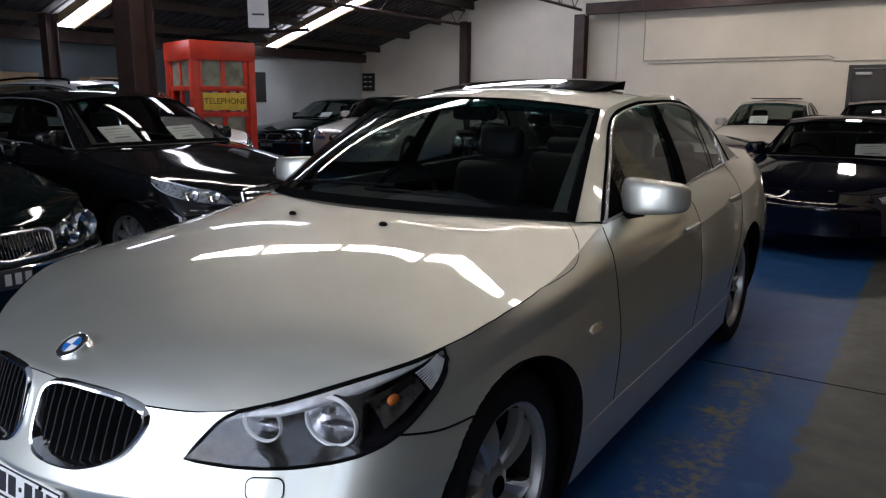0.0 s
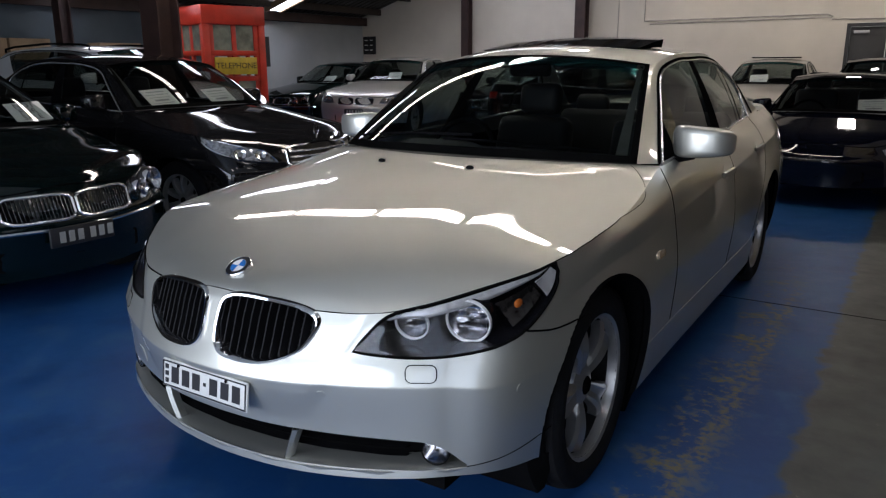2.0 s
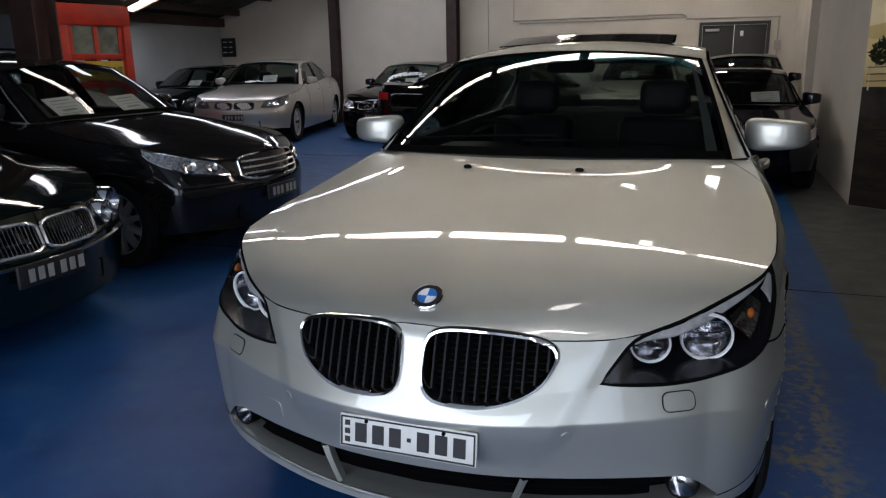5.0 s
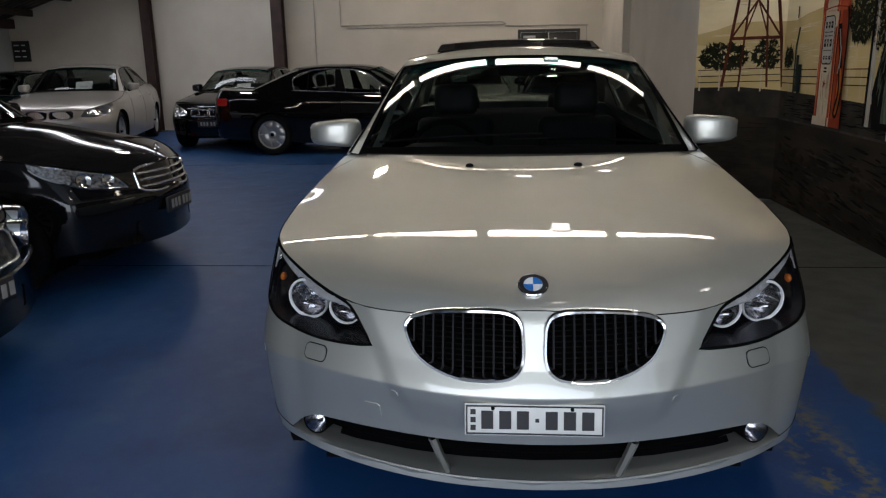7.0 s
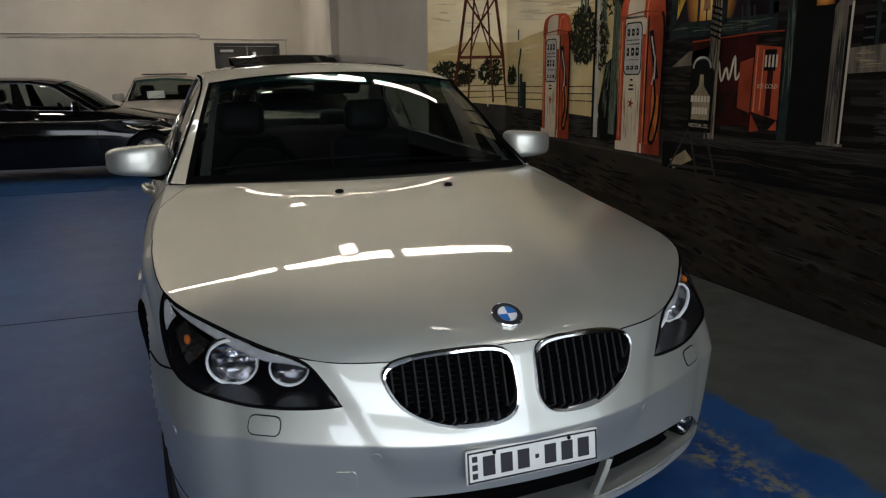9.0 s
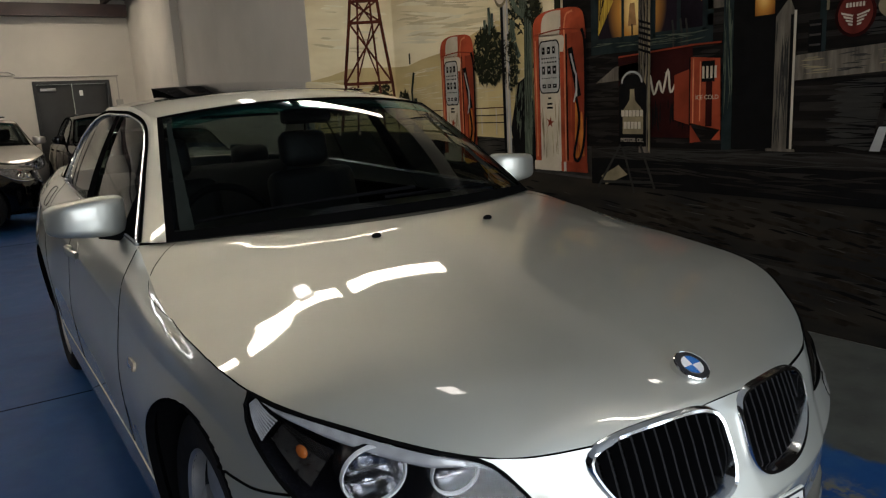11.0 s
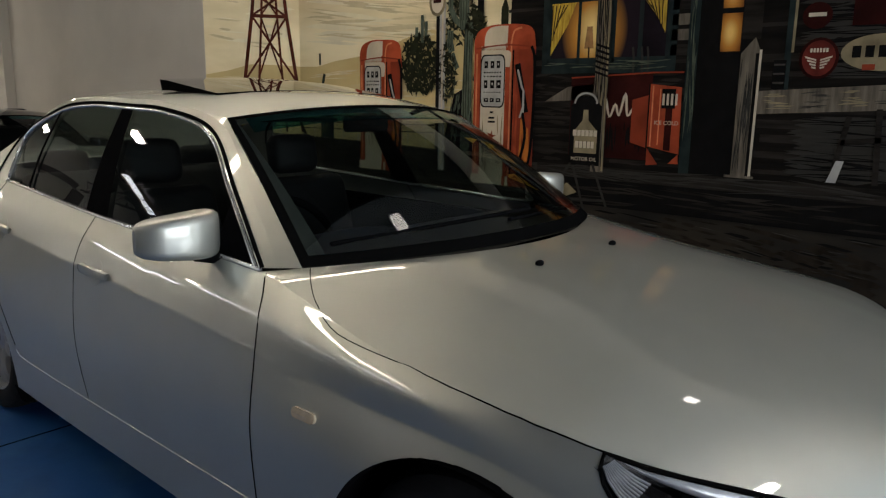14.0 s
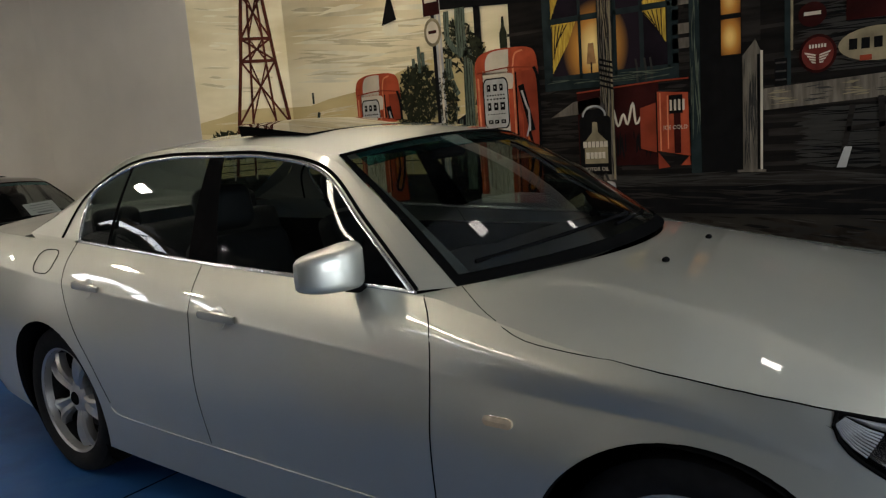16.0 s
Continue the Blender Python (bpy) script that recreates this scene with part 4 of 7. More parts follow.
def details(car, sh, top, low):
    """Lamps, grilles, plate, badges and other small parts of the silver car."""
    for s in (1, -1):
        tp, lw = mirrored(top, s), mirrored(low, s)
        bm = outward(patch(bmesh.new(), sh, tp, lw, 10, .001), (0, 2, .5))
        lamp = part("headlamp", bm, "lens", car, "clear headlamp with twin bright rings")
        lamp.visible_shadow = False
        # bowl behind the lens
        bowl = bmesh.new()
        outer = [sh.snap(p, -.003)[0] for p in tp + lw[::-1][1:-1]]
        mid = Vector((s * .66, .36, .69))
        r1 = [p.lerp(mid, .10) + Vector((-s * .03, .08, 0)) for p in outer]
        r2 = [p.lerp(mid, .4) + Vector((-s * .04, .12, 0)) for p in outer]
        grid(bowl, [outer, r1, r2, [mid + Vector((-s * .04, .13, 0))] * len(outer)], closed=True, flip=s > 0)
        part("lamp_bowl", bowl, "bowl", lamp)
        part("lamp_seal", tube(bmesh.new(), [sh.snap(p, .0)[0] for p in tp + lw[::-1][1:-1]], .0042, 6, True), "gap", lamp)
        # bright brow along the top
        brow = bmesh.new()
        n_b = len(tp[5:25])
        taper = lambda i: min(1, (i + 1) / 5) * (1 - .35 * i / n_b)
        rows = []
        for t, d in ((.045, -.004), (.08, -.0025), (.13, -.005), (.17, -.004), (.215, -.007), (.23, -.03)):
            rows.append([sh.snap(p.lerp(q, .045 + (t - .045) * taper(i)), d)[0] for i, (p, q) in enumerate(zip(tp[5:25], lw[5:25]))])
        grid(brow, rows, flip=s > 0)
        part("lamp_brow", brow, "brow", lamp, "bright clear strip over the lamps", angle=60)
        for cx, cy, cz, r in ((.660, .362, .684, .067), (.532, .280, .680, .051)):
            m = Matrix.Translation((s * cx, cy, cz)) @ Matrix.Rotation(radians(s * 14), 4, "Z") @ Matrix.Rotation(radians(-90), 4, "Z") @ Matrix.Rotation(radians(8), 4, "Y")
            ring = lathe(bmesh.new(), [(r * .87, .002), (r * .885, .009), (r * .93, .011), (r * .965, .006), (r * .97, .001)], 40, m)
            part("lamp_tube", lathe(bmesh.new(), [(r * .97, .001), (r * 1.0, -.002), (r * 1.0, -.05)], 40, m), "bowl", lamp)
            part("lamp_ring", ring, M["ring"], lamp, "bright ring")
            part("reflector", lathe(bmesh.new(), [(r * .87, .002), (r * .75, -.03), (r * .45, -.055), (r * .2, -.065), (.001, -.066)], 28, m), "reflector", lamp)
            bulb = bmesh.new()
            bmesh.ops.create_uvsphere(bulb, u_segments=16, v_segments=10, radius=r * .33, matrix=m @ Matrix.Translation((-.045, 0, 0)))
            part("bulb", bulb, "lens", lamp)
            fins = bmesh.new()
            for k in (-.45, 0, .45):
                box(fins, -.05, -r * .6, k * r - .002, -.02, r * .6, k * r + .002, m=m)
            part("reflector_fin", fins, "chrome", lamp, smooth=False)
        for k, f, rr in ((18, .52, .016),):
            bulb = bmesh.new()
            bmesh.ops.create_uvsphere(bulb, u_segments=14, v_segments=8, radius=1, matrix=Matrix.Translation(sh.snap(tp[k].lerp(lw[k], f), -.024)[0]) @ Matrix.Diagonal((rr * .6, rr * 1.3, rr * .8, 1)))
            part("indicator_bulb", bulb, "amber", lamp, "amber indicator bulb")
        clear = bmesh.new()
        a = [sh.snap(p.lerp(q, .30), -.034)[0] for p, q in zip(tp[16:22], lw[16:22])]
        b = [sh.snap(p.lerp(q, .86), -.030)[0] for p, q in zip(tp[16:22], lw[16:22])]
        grid(clear, [a, [p.lerp(q, .5) + Vector((-s * .015, .02, 0)) for p, q in zip(a, b)], b], flip=s > 0)
        part("indicator_reflector", clear, M["smoke"], lamp, "smoky ribbed indicator reflector")
        louv = bmesh.new()
        for t in (.30, .37, .44, .51, .58, .65, .72, .79, .86):
            tube(louv, [sh.snap(p.lerp(q, t), -.008)[0] for p, q in zip(tp[21:25], lw[21:25])], .0024, 5)
        part("indicator_rib", louv, "brow", lamp)
        # twin grille
        ol = kidney_outline(s)
        ol = [(p.x, p.z) for p in resample(curve_pts([(x, 0, z) for x, z in ol + ol[:1]], 6), 61)][:-1]

        def on(x, z, off=0.0):
            h = sh.tree.ray_cast(Vector((x, -1, z)), Vector((0, 1, 0)))
            return (h[0] or Vector((x, .1, z))) + Vector((0, -off, 0))

        cx, cz = s * .18, .655
        rows = []
        for g, off in ((1.052, -.004), (1.044, .006), (1.018, .011), (.972, .009), (.945, -.006), (.93, -.03)):
            rows.append([on(cx + (x - cx) * (1 + (g - 1) * .75), cz + (z - cz) * (1 + (g - 1) * 1.35), off) for x, z in ol])
        grille = part("grille_surround", grid(bmesh.new(), rows, closed=True, flip=s > 0), "chrome", car, "chrome kidney grille surround")
        back = bmesh.new()
        back.faces.new([back.verts.new(on(cx + (x - cx) * .96, cz + (z - cz) * .96) + Vector((0, .06, 0))) for x, z in ol])
        grid(back, [[on(cx + (x - cx) * .93, cz + (z - cz) * .93, -.03) for x, z in ol], [on(cx + (x - cx) * .96, cz + (z - cz) * .96) + Vector((0, .06, 0)) for x, z in ol]], closed=True)
        part("grille_back", back, "gap", grille)
        poly = [(cx + (x - cx) * .95, cz + (z - cz) * .93) for x, z in ol]
        for i in range(11):
            x = s * (.050 + .0265 * i)
            zs = [z for z in [.57 + .002 * j for j in range(90)] if inside(poly, x, z)]
            if len(zs) < 4:
                continue
            pts = [on(x, z) + Vector((0, .012, 0)) for z in (zs[0], (zs[0] * 2 + zs[-1]) / 3, (zs[0] + zs[-1] * 2) / 3, zs[-1])]
            sl = bmesh.new()
            grid(sl, [[p + Vector((dx, dy, 0)) for dx, dy in ((-.0025, .03), (-.0025, 0), (.0025, 0), (.0025, .03))] for p in pts])
            part("grille_slat", sl, "slat", grille)
        mesh = bmesh.new()
        for j in range(11):
            z = .585 + .0135 * j
            xs = [x for x in [cx - .17 + .004 * q for q in range(86)] if inside(poly, x, z)]
            if len(xs) > 4:
                tube(mesh, [on(x, z) + Vector((0, .048, 0)) for x in (xs[0], (xs[0] + xs[-1]) / 2, xs[-1])], .0022, 4)
        part("radiator_mesh", mesh, "slat", grille)
        # bumper pieces
        part("washer_cover", decal(bmesh.new(), sh, (s * .608, .205, .574), round_rect(.078, .042, .35), .004, .003), "silver", car)
        bm = bmesh.new()
        c0, n0 = sh.snap((s * .608, .205, .574))
        right = Vector((0, 0, 1)).cross(n0).normalized()
        upv = n0.cross(right)
        tube(bm, [sh.snap(c0 + a * right + b * upv, .002)[0] for a, b in round_rect(.082, .046, .35)], .0013, 5, True)
        part("washer_cover_joint", bm, "gap", car)
        for px, pz in ((.37, .505), (.80, .52)):
            part("parking_sensor", decal(bmesh.new(), sh, (s * px, .08 if px < .5 else .38, pz), disc(.0125, 16), .0012, .002), "silver", car)
        # fog lamp
        fc = Vector((s * .628, .245, .343))
        m = Matrix.Translation(fc) @ Matrix.Rotation(radians(-90 + s * 18), 4, "Z")
        fog = part("fog_lamp", lathe(bmesh.new(), [(.034, .004), (.036, .010), (.040, .010), (.041, -.05)], 24, m), "trim", car, "round fog lamp in a dark bezel")
        part("fog_reflector", lathe(bmesh.new(), [(.035, .008), (.026, -.02), (.012, -.034), (.001, -.036)], 24, m), "reflector", fog)
        part("fog_lens", lathe(bmesh.new(), [(.037, .01), (.025, .017), (.001, .021)], 24, m), "lens", fog).visible_shadow = False
        # struts across the low intake
        st = bmesh.new()
        rows = []
        for t in (0, .33, .66, 1):
            p = Vector((s * (.27 - .04 * t), .075 - .01 * t + .012 * (t * t), .378 - .10 * t))
            hw = .010 - .002 * t
            rows.append([p + Vector((dx * hw, dy, 0)) for dx, dy in ((-1, .03), (-1, .006), (0, -.004), (1, .006), (1, .03))])
        grid(st, rows)
        part("intake_strut", st, "silver", car)
        part("splitter_joint", seam(bmesh.new(), sh, mirrored(((.70, .285, .305), (.76, .34, .318), (.83, .45, .335), (.87, .52, .345)), s), .0016), "gap", car)
        part("side_repeater", decal(bmesh.new(), sh, (s * .893, 1.31, .693), round_rect(.085, .026, .5), .007, .004), M["repeater"], car, "pale amber side repeater lens")
        # washer nozzles and wipers
        nz = bmesh.new()
        c, n = sh.snap((s * .208, 1.13, .99))
        bmesh.ops.create_uvsphere(nz, u_segments=12, v_segments=8, radius=1, matrix=Matrix.Translation(c + Vector((0, 0, .004))) @ Matrix.Diagonal((.016, .011, .009, 1)))
        part("washer_nozzle", nz, "trim", car)
    # intake shell: lip, floor and dark back
    xs = [(-.72 + 1.44 * i / 60) for i in range(61)]

    def plan(x):
        return float(np.interp(abs(x), (0, .18, .33, .5, .66, .74), (.05, .062, .092, .15, .235, .305)))

    rows = [[Vector((x, plan(x) + dy, (.256 if dz < 0 else .272) + .03 * (abs(x) / .72) ** 2 + dz * .006)) for x in xs] for dy, dz in ((.03, -1.6), (.004, -1), (-.004, 0), (.006, .6), (.05, 1.0), (.10, 1.6))]
    part("bumper_lip", grid(bmesh.new(), rows), "silver", car)
    back = [[Vector((x * .97, plan(x) + .10, z)) for x in xs] for z in (.262, .40)]
    part("intake_back", grid(bmesh.new(), back), "gap", car)
    bars = bmesh.new()
    for z in (.318, .343):
        grid(bars, [[Vector((x, plan(x) + dy, z + dz)) for x in xs if abs(x) < .56] for dy, dz in ((.06, -.004), (.035, 0), (.06, .006))])
    part("intake_bar", bars, "trim", car)
    # wipers on the screen's foot
    for pts in (((-.62, 1.535, 1.03), (-.3, 1.415, 1.06), (.08, 1.37, 1.075)), ((-.05, 1.355, 1.055), (.3, 1.405, 1.045), (.6, 1.525, 1.02))):
        wp = tube(bmesh.new(), resample(curve_pts(pts, 6), 14), .0065, 6)
        part("wiper", wp, "trim", car)
    # badge on the nose
    bn = Vector((0, -.50, .866))
    bt = Matrix.Translation((0, .163, .785)) @ Matrix(((0, 1, 0), (-.50, 0, -.866), (.866, 0, -.50))).to_4x4()
    badge = part("bonnet_badge", lathe(bmesh.new(), [(.0405, -.016), (.0405, .004), (.0385, .0065), (.0365, .005)], 40, bt), "chrome", car, "round enamel badge, blue and white quarters")
    part("badge_ring", lathe(bmesh.new(), [(.037, .0055), (.0255, .0062)], 40, bt), "ink", badge)
    for k in range(4):
        q = bmesh.new()
        arc = [bt @ Vector((.0066, .0245 * math.cos(radians(a)), .0245 * math.sin(radians(a)))) for a in range(90 * k, 90 * k + 91, 9)]
        q.faces.new([q.verts.new(bt @ Vector((.0066, 0, 0)))] + [q.verts.new(p) for p in arc])
        part("badge_quarter", q, "blue_enamel" if k % 2 else "white_enamel", badge)
    # number plate, its writing as bars
    pl = Matrix.Translation((0, .010, .477)) @ Matrix.Rotation(radians(-7), 4, "X") @ Matrix.Scale(.95, 4)
    plate = part("number_plate", box(bmesh.new(), -.186, -.010, -.044, .186, .0, .044, .004, 2, pl), "plate", car, "white number plate with a black border")
    rimb = bmesh.new()
    for r in ((-.182, .036, .182, .040), (-.182, -.040, .182, -.036), (-.182, -.036, -.178, .036), (.178, -.036, .182, .036)):
        box(rimb, r[0], -.0125, r[1], r[2], -.0102, r[3], m=pl)
    part("plate_border", rimb, "ink", plate, smooth=False)
    for i, x in enumerate((-.125, -.077, -.03, .046, .094, .142)):
        part("plate_bar", box(bmesh.new(), x - .016, -.0125, -.025, x + .016, -.0102, .025, m=pl), "ink", plate, smooth=False)
    for z in (-.022, 0, .022):
        part("plate_bar", box(bmesh.new(), -.17, -.0125, z - .007, -.156, -.0102, z + .007, m=pl), "ink", plate, smooth=False)
    part("plate_bar", box(bmesh.new(), .003, -.0125, -.005, .013, -.0102, .005, m=pl), "ink", plate, smooth=False)
    for x in (-.11, .1):
        part("plate_screw", lathe(bmesh.new(), [(.0, .003), (.005, .002), (.005, -.002)], 12, pl @ Matrix.Translation((x, -.012, .032)) @ Matrix.Rotation(radians(-90), 4, "Z")), "trim", plate)
    part("towing_cover", decal(bmesh.new(), sh, (-.44, .11, .437), round_rect(.052, .052, .2), .0025, .003), "silver", car)
    # tilted glass sunroof
    def crown(x, yy):
        return float(np.interp(yy, (1.97, 2.25, 2.7, 3.1), (1.392, 1.437, 1.456, 1.448))) - .09 * x * x

    us = [.43 * (j / 6 - 1) for j in range(13)]
    ys = [2.36 + .39 * i / 8 for i in range(9)]
    rows = [[Vector((x, yy, crown(x, yy) + .002 + .036 * (yy - 2.36) / .39)) for x in us] for yy in ys]
    part("sunroof_panel", grid(bmesh.new(), rows), M["sunroof"], car, "dark glass sunroof panel tilted open")
    loop = rows[0] + [r[-1] for r in rows[1:]] + rows[-1][::-1][1:] + [r[0] for r in rows[::-1][1:-1]]
    part("sunroof_gaiter", grid(bmesh.new(), [loop, [Vector((p.x * .985, p.y, crown(p.x, p.y) - .004)) for p in loop]], closed=True), "gap", car)


M["ring"] = material("lamp_ring_white", (.9, .9, .9), .3, 0, .03, 30, coat=.3)
M["smoke"] = material("smoky_reflector", (.06, .055, .052), .2, .6, .3, 60)
M["repeater"] = material("repeater_lens", (.62, .5, .36), .15, 0, .1, 40, coat=1.0)
M["sunroof"] = material("sunroof_glass", (.006, .007, .008), .04, 0, .05, 8, coat=1.0)


def front_plate(car, c):
    """A number plate with its writing as bars."""
    mm = Matrix.Translation(c + Vector((0, -.02, 0)))
    pl = part("number_plate", box(bmesh.new(), -.186, -.008, -.052, .186, .012, .052, .006, 2, mm), "ink", car, "black number plate with pale bars")
    for i in range(6):
        x = -.12 + .052 * i + (.02 if i > 2 else 0)
        part("plate_bar", box(bmesh.new(), x - .016, -.011, -.03, x + .016, -.0082, .03, m=mm), "faded", pl, smooth=False)


def other_car(name, m, label, mat, ys, width, zs, front="plain", style="multi", seat="leather", hub_r=.32, glass_mat="dark_glass", trim="bright_trim", rails=False, sunroof=False, rim=.21, plated=True, rear=3.72):
    """A parked car on the same body lines, drawn out to its own measures, with its own nose."""
    car = empty(name, m, label, "car", "parked cars")
    sh = Shape(ys, width, zs, .45, hub_r, hub_r + .03, rear=rear)
    bm, normals = body_faces(sh, [])
    split_body(bm, normals, lambda c: ("body", 0), mat, car)["body", 0]
    part("bonnet", grid(bmesh.new(), sh.bonnet_rows[::2] + ([sh.bonnet_rows[-1]] if len(sh.bonnet_rows) % 2 == 0 else [])), mat, car)
    rows = []
    for i in range(sh.i_tail, len(sh.top)):
        e = sh.top[i]
        rows.append([Vector((u * e.x, e.y + .03 * (1 - u * u), e.z + .03 * (1 - abs(u) ** 2.4))) for u in [j / 5 - 1 for j in range(11)]])
    part("boot_lid", grid(bmesh.new(), rows), mat, car)
    greenhouse(car, sh, mat, glass_mat, trim, 5, quarter=3.3 if rails else None)
    cabin(car, sh, seat)
    mirrors(car, sh, mat, (.1, .06, .065))
    w = sh.w
    for wy, wz in sh.wheels:
        for s in (1, -1):
            arc = [radians(-30 + 240 * i / 18) for i in range(19)]
            rim_line = [sh.snap((s * .9 * sh.sx, wy + sh.arch * math.cos(a), wz + sh.arch * math.sin(a)))[0] for a in arc]
            rows = [rim_line] + [[Vector((p.x - s * d, wy + rr * math.cos(a), wz + rr * math.sin(a))) for p, a in zip(rim_line, arc)] for d, rr in ((.03, sh.arch + .006), (.3, sh.arch + .01), (.33, .1))]
            part("arch_liner", grid(bmesh.new(), rows, flip=s < 0), "trim", car)
            wheel(car, Matrix.Translation((s * (.90 * sh.sx - .145), wy, wz)) @ Matrix.Rotation(radians(0 if s > 0 else 180), 4, "Z"), hub_r, style, rim)
    for s in (1, -1):
        part("bonnet_joint", tube(bmesh.new(), [sh.snap(p)[0] for p in mirrored(sh.top[:sh.n_bonnet + 1:2], s)], .004, 4), "gap", car)
        for yy in (1.6, 2.6, 3.5):
            part("door_joint", seam(bmesh.new(), sh, [w((s * .79, yy, .975)), w((s * .88, yy, .8)), w((s * .9, yy, .6)), w((s * .88, yy, .38))], .003), "gap", car)
    for s in (1, -1):
        for yy in (2.42, 3.37):
            part("door_handle", decal(bmesh.new(), sh, w((s * .87, yy, .85)), round_rect(.17, .028, .5), .02, .004), mat, car)
        # rear lamp
        tl = bmesh.new()
        decal(tl, sh, w((s * .76, 4.62, .86)), round_rect(.22, .12, .25), .006, .004)
        part("tail_lamp", tl, "red_lens", car)

    def front_pt(x, z):
        h = sh.tree.ray_cast(Vector((x, -1.5, z)), Vector((0, 1, 0)))
        return h[0] or Vector((x, .1, z))

    z = lambda v: float(np.interp(v, HERO_Z, zs))
    sx = sh.sx
    if front == "quad":
        for s in (1, -1):
            for x, zz, r in ((.66, .665, .085), (.49, .645, .066)):
                c = front_pt(s * x * sx, z(zz))
                mm = Matrix.Translation(c + Vector((0, -.03, 0))) @ Matrix.Rotation(radians(-90 + s * 16), 4, "Z")
                lp = part("headlamp", lathe(bmesh.new(), [(r * .93, .02), (r * .97, .012), (r * 1.0, -.02), (r * 1.0, -.06)], 28, mm), "chrome", car, "round headlamp")
                part("reflector", lathe(bmesh.new(), [(r * .9, .015), (r * .6, -.03), (.001, -.04)], 24, mm), "reflector", lp)
                part("lamp_lens", lathe(bmesh.new(), [(r * .93, .016), (r * .6, .03), (.001, .036)], 24, mm), "lens", lp).visible_shadow = False
    elif front in ("wide", "twin", "slim", "square"):
        for s in (1, -1):
            tp = resample([w(p) for p in curve_pts([(s * a, b, c) for a, b, c in LAMP_TOP], 3)], 14)
            lw = resample([w(p) for p in curve_pts([(s * a, b, c) for a, b, c in LAMP_LOW], 3)], 14)
            if front == "wide":
                tp, lw = [p.lerp(q, .08) for p, q in zip(tp, lw)], [q.lerp(p, .26) for p, q in zip(tp, lw)]
            if front == "slim":
                tp = [p.lerp(q, .35) for p, q in zip(tp, lw)]
                tp, lw = tp[3:], [q.lerp(p, .1) for p, q in zip(tp, lw)][3:]
            lp = part("headlamp", patch(bmesh.new(), sh, tp, lw, 5, .006), M["lamp_face"], car, "clear headlamp")
            part("lamp_seal", tube(bmesh.new(), [sh.snap(p, .003)[0] for p in tp + lw[::-1][1:-1]], .006, 5, True), "chrome", lp)
            if front != "slim":
                for x, yy, zz, r in ((.655, .33, .685, .05), (.53, .25, .67, .045)):
                    c, n = sh.snap(w((s * x, yy, zz)))
                    mm = Matrix.Translation(c + n * .006) @ n.to_track_quat("X", "Z").to_matrix().to_4x4()
                    part("lamp_ring", lathe(bmesh.new(), [(r, 0), (r * .9, .008), (r * .75, .002), (.001, -.002)], 20, mm), "chrome", lp)
    # grille
    def slatted(x0, x1, z0, z1, n, across, rim_mat="bright_trim"):
        outline = [(x0 + (x1 - x0) * (.5 + a), z0 + (z1 - z0) * (.5 + b)) for a, b in round_rect(1, 1, .22, 4)]
        pts = [front_pt(x, zz) + Vector((0, -.008, 0)) for x, zz in outline]
        g = part("grille_surround", tube(bmesh.new(), pts, .0085, 6, True), rim_mat, car)
        b = bmesh.new()
        b.faces.new([b.verts.new(p + Vector((0, .002, 0))) for p in pts])
        part("grille_back", b, "gap", g)
        for i in range(n):
            t = (i + 1) / (n + 1)
            if across:
                zz = z0 + (z1 - z0) * t
                line = [front_pt(x0 + (x1 - x0) * q, zz) + Vector((0, -.014, 0)) for q in (.03, .27, .5, .73, .97)]
            else:
                x = x0 + (x1 - x0) * t
                line = [front_pt(x, z0 + (z1 - z0) * q) + Vector((0, -.012, 0)) for q in (.05, .5, .95)]
            part("grille_bar", tube(bmesh.new(), line, .009 if across else .0018, 5), rim_mat if across else "dim_reflector", g)

    if front == "quad":
        for s in (1, -1):
            slatted(*sorted((s * .012, s * .37)), z(.565), z(.70), 17, False)
        part("bumper_strip", seam(bmesh.new(), sh, [w((-.8, .42, .52)), w((-.5, .15, .52)), w((0, .02, .52)), w((.5, .15, .52)), w((.8, .42, .52))], .009, .004), "chrome", car)
    elif front == "wide":
        slatted(-.36 * sx, .36 * sx, z(.575), z(.735), 3, True)
        star = bmesh.new()
        c = sh.snap(w((0, .13, .765)))[0]
        tube(star, [c + Vector((0, 0, .005)), c + Vector((0, 0, .03))], .004, 6)
        tube(star, [c + Vector((.032 * math.cos(a), 0, .062 + .032 * math.sin(a))) for a in [2 * math.pi * i / 24 for i in range(24)]], .003, 5, True)
        for a in (90, 210, 330):
            tube(star, [c + Vector((0, 0, .062)), c + Vector((.032 * math.cos(radians(a)), 0, .062 + .032 * math.sin(radians(a))))], .003, 5)
        part("bonnet_star", star, "chrome", car)
    elif front == "twin":
        for s in (1, -1):
            slatted(*sorted((s * .016, s * .34 * sx)), z(.595), z(.71), 12, False)
    elif front == "square":
        slatted(-.32 * sx, .32 * sx, z(.56), z(.72), 4, True)
    # low intake, plate, paper price sheet
    part("low_intake", decal(bmesh.new(), sh, w((0, .03, .36)), round_rect(.9 * sx, .09, .3), .003, .004), "gap", car)
    c, n = sh.snap(w((0, .01, .47)))
    if plated:
        front_plate(car, c)
    if rails:
        for s in (1, -1):
            line = [w((s * .56, yy, zz)) + Vector((0, 0, .05)) for yy, zz in ((2.2, 1.38), (2.3, 1.40), (2.8, 1.42), (3.3, 1.39), (3.45, 1.36))]
            part("roof_rail", tube(bmesh.new(), [line[0] - Vector((0, 0, .05))] + line + [line[-1] - Vector((0, 0, .05))], .016, 6), "trim", car)
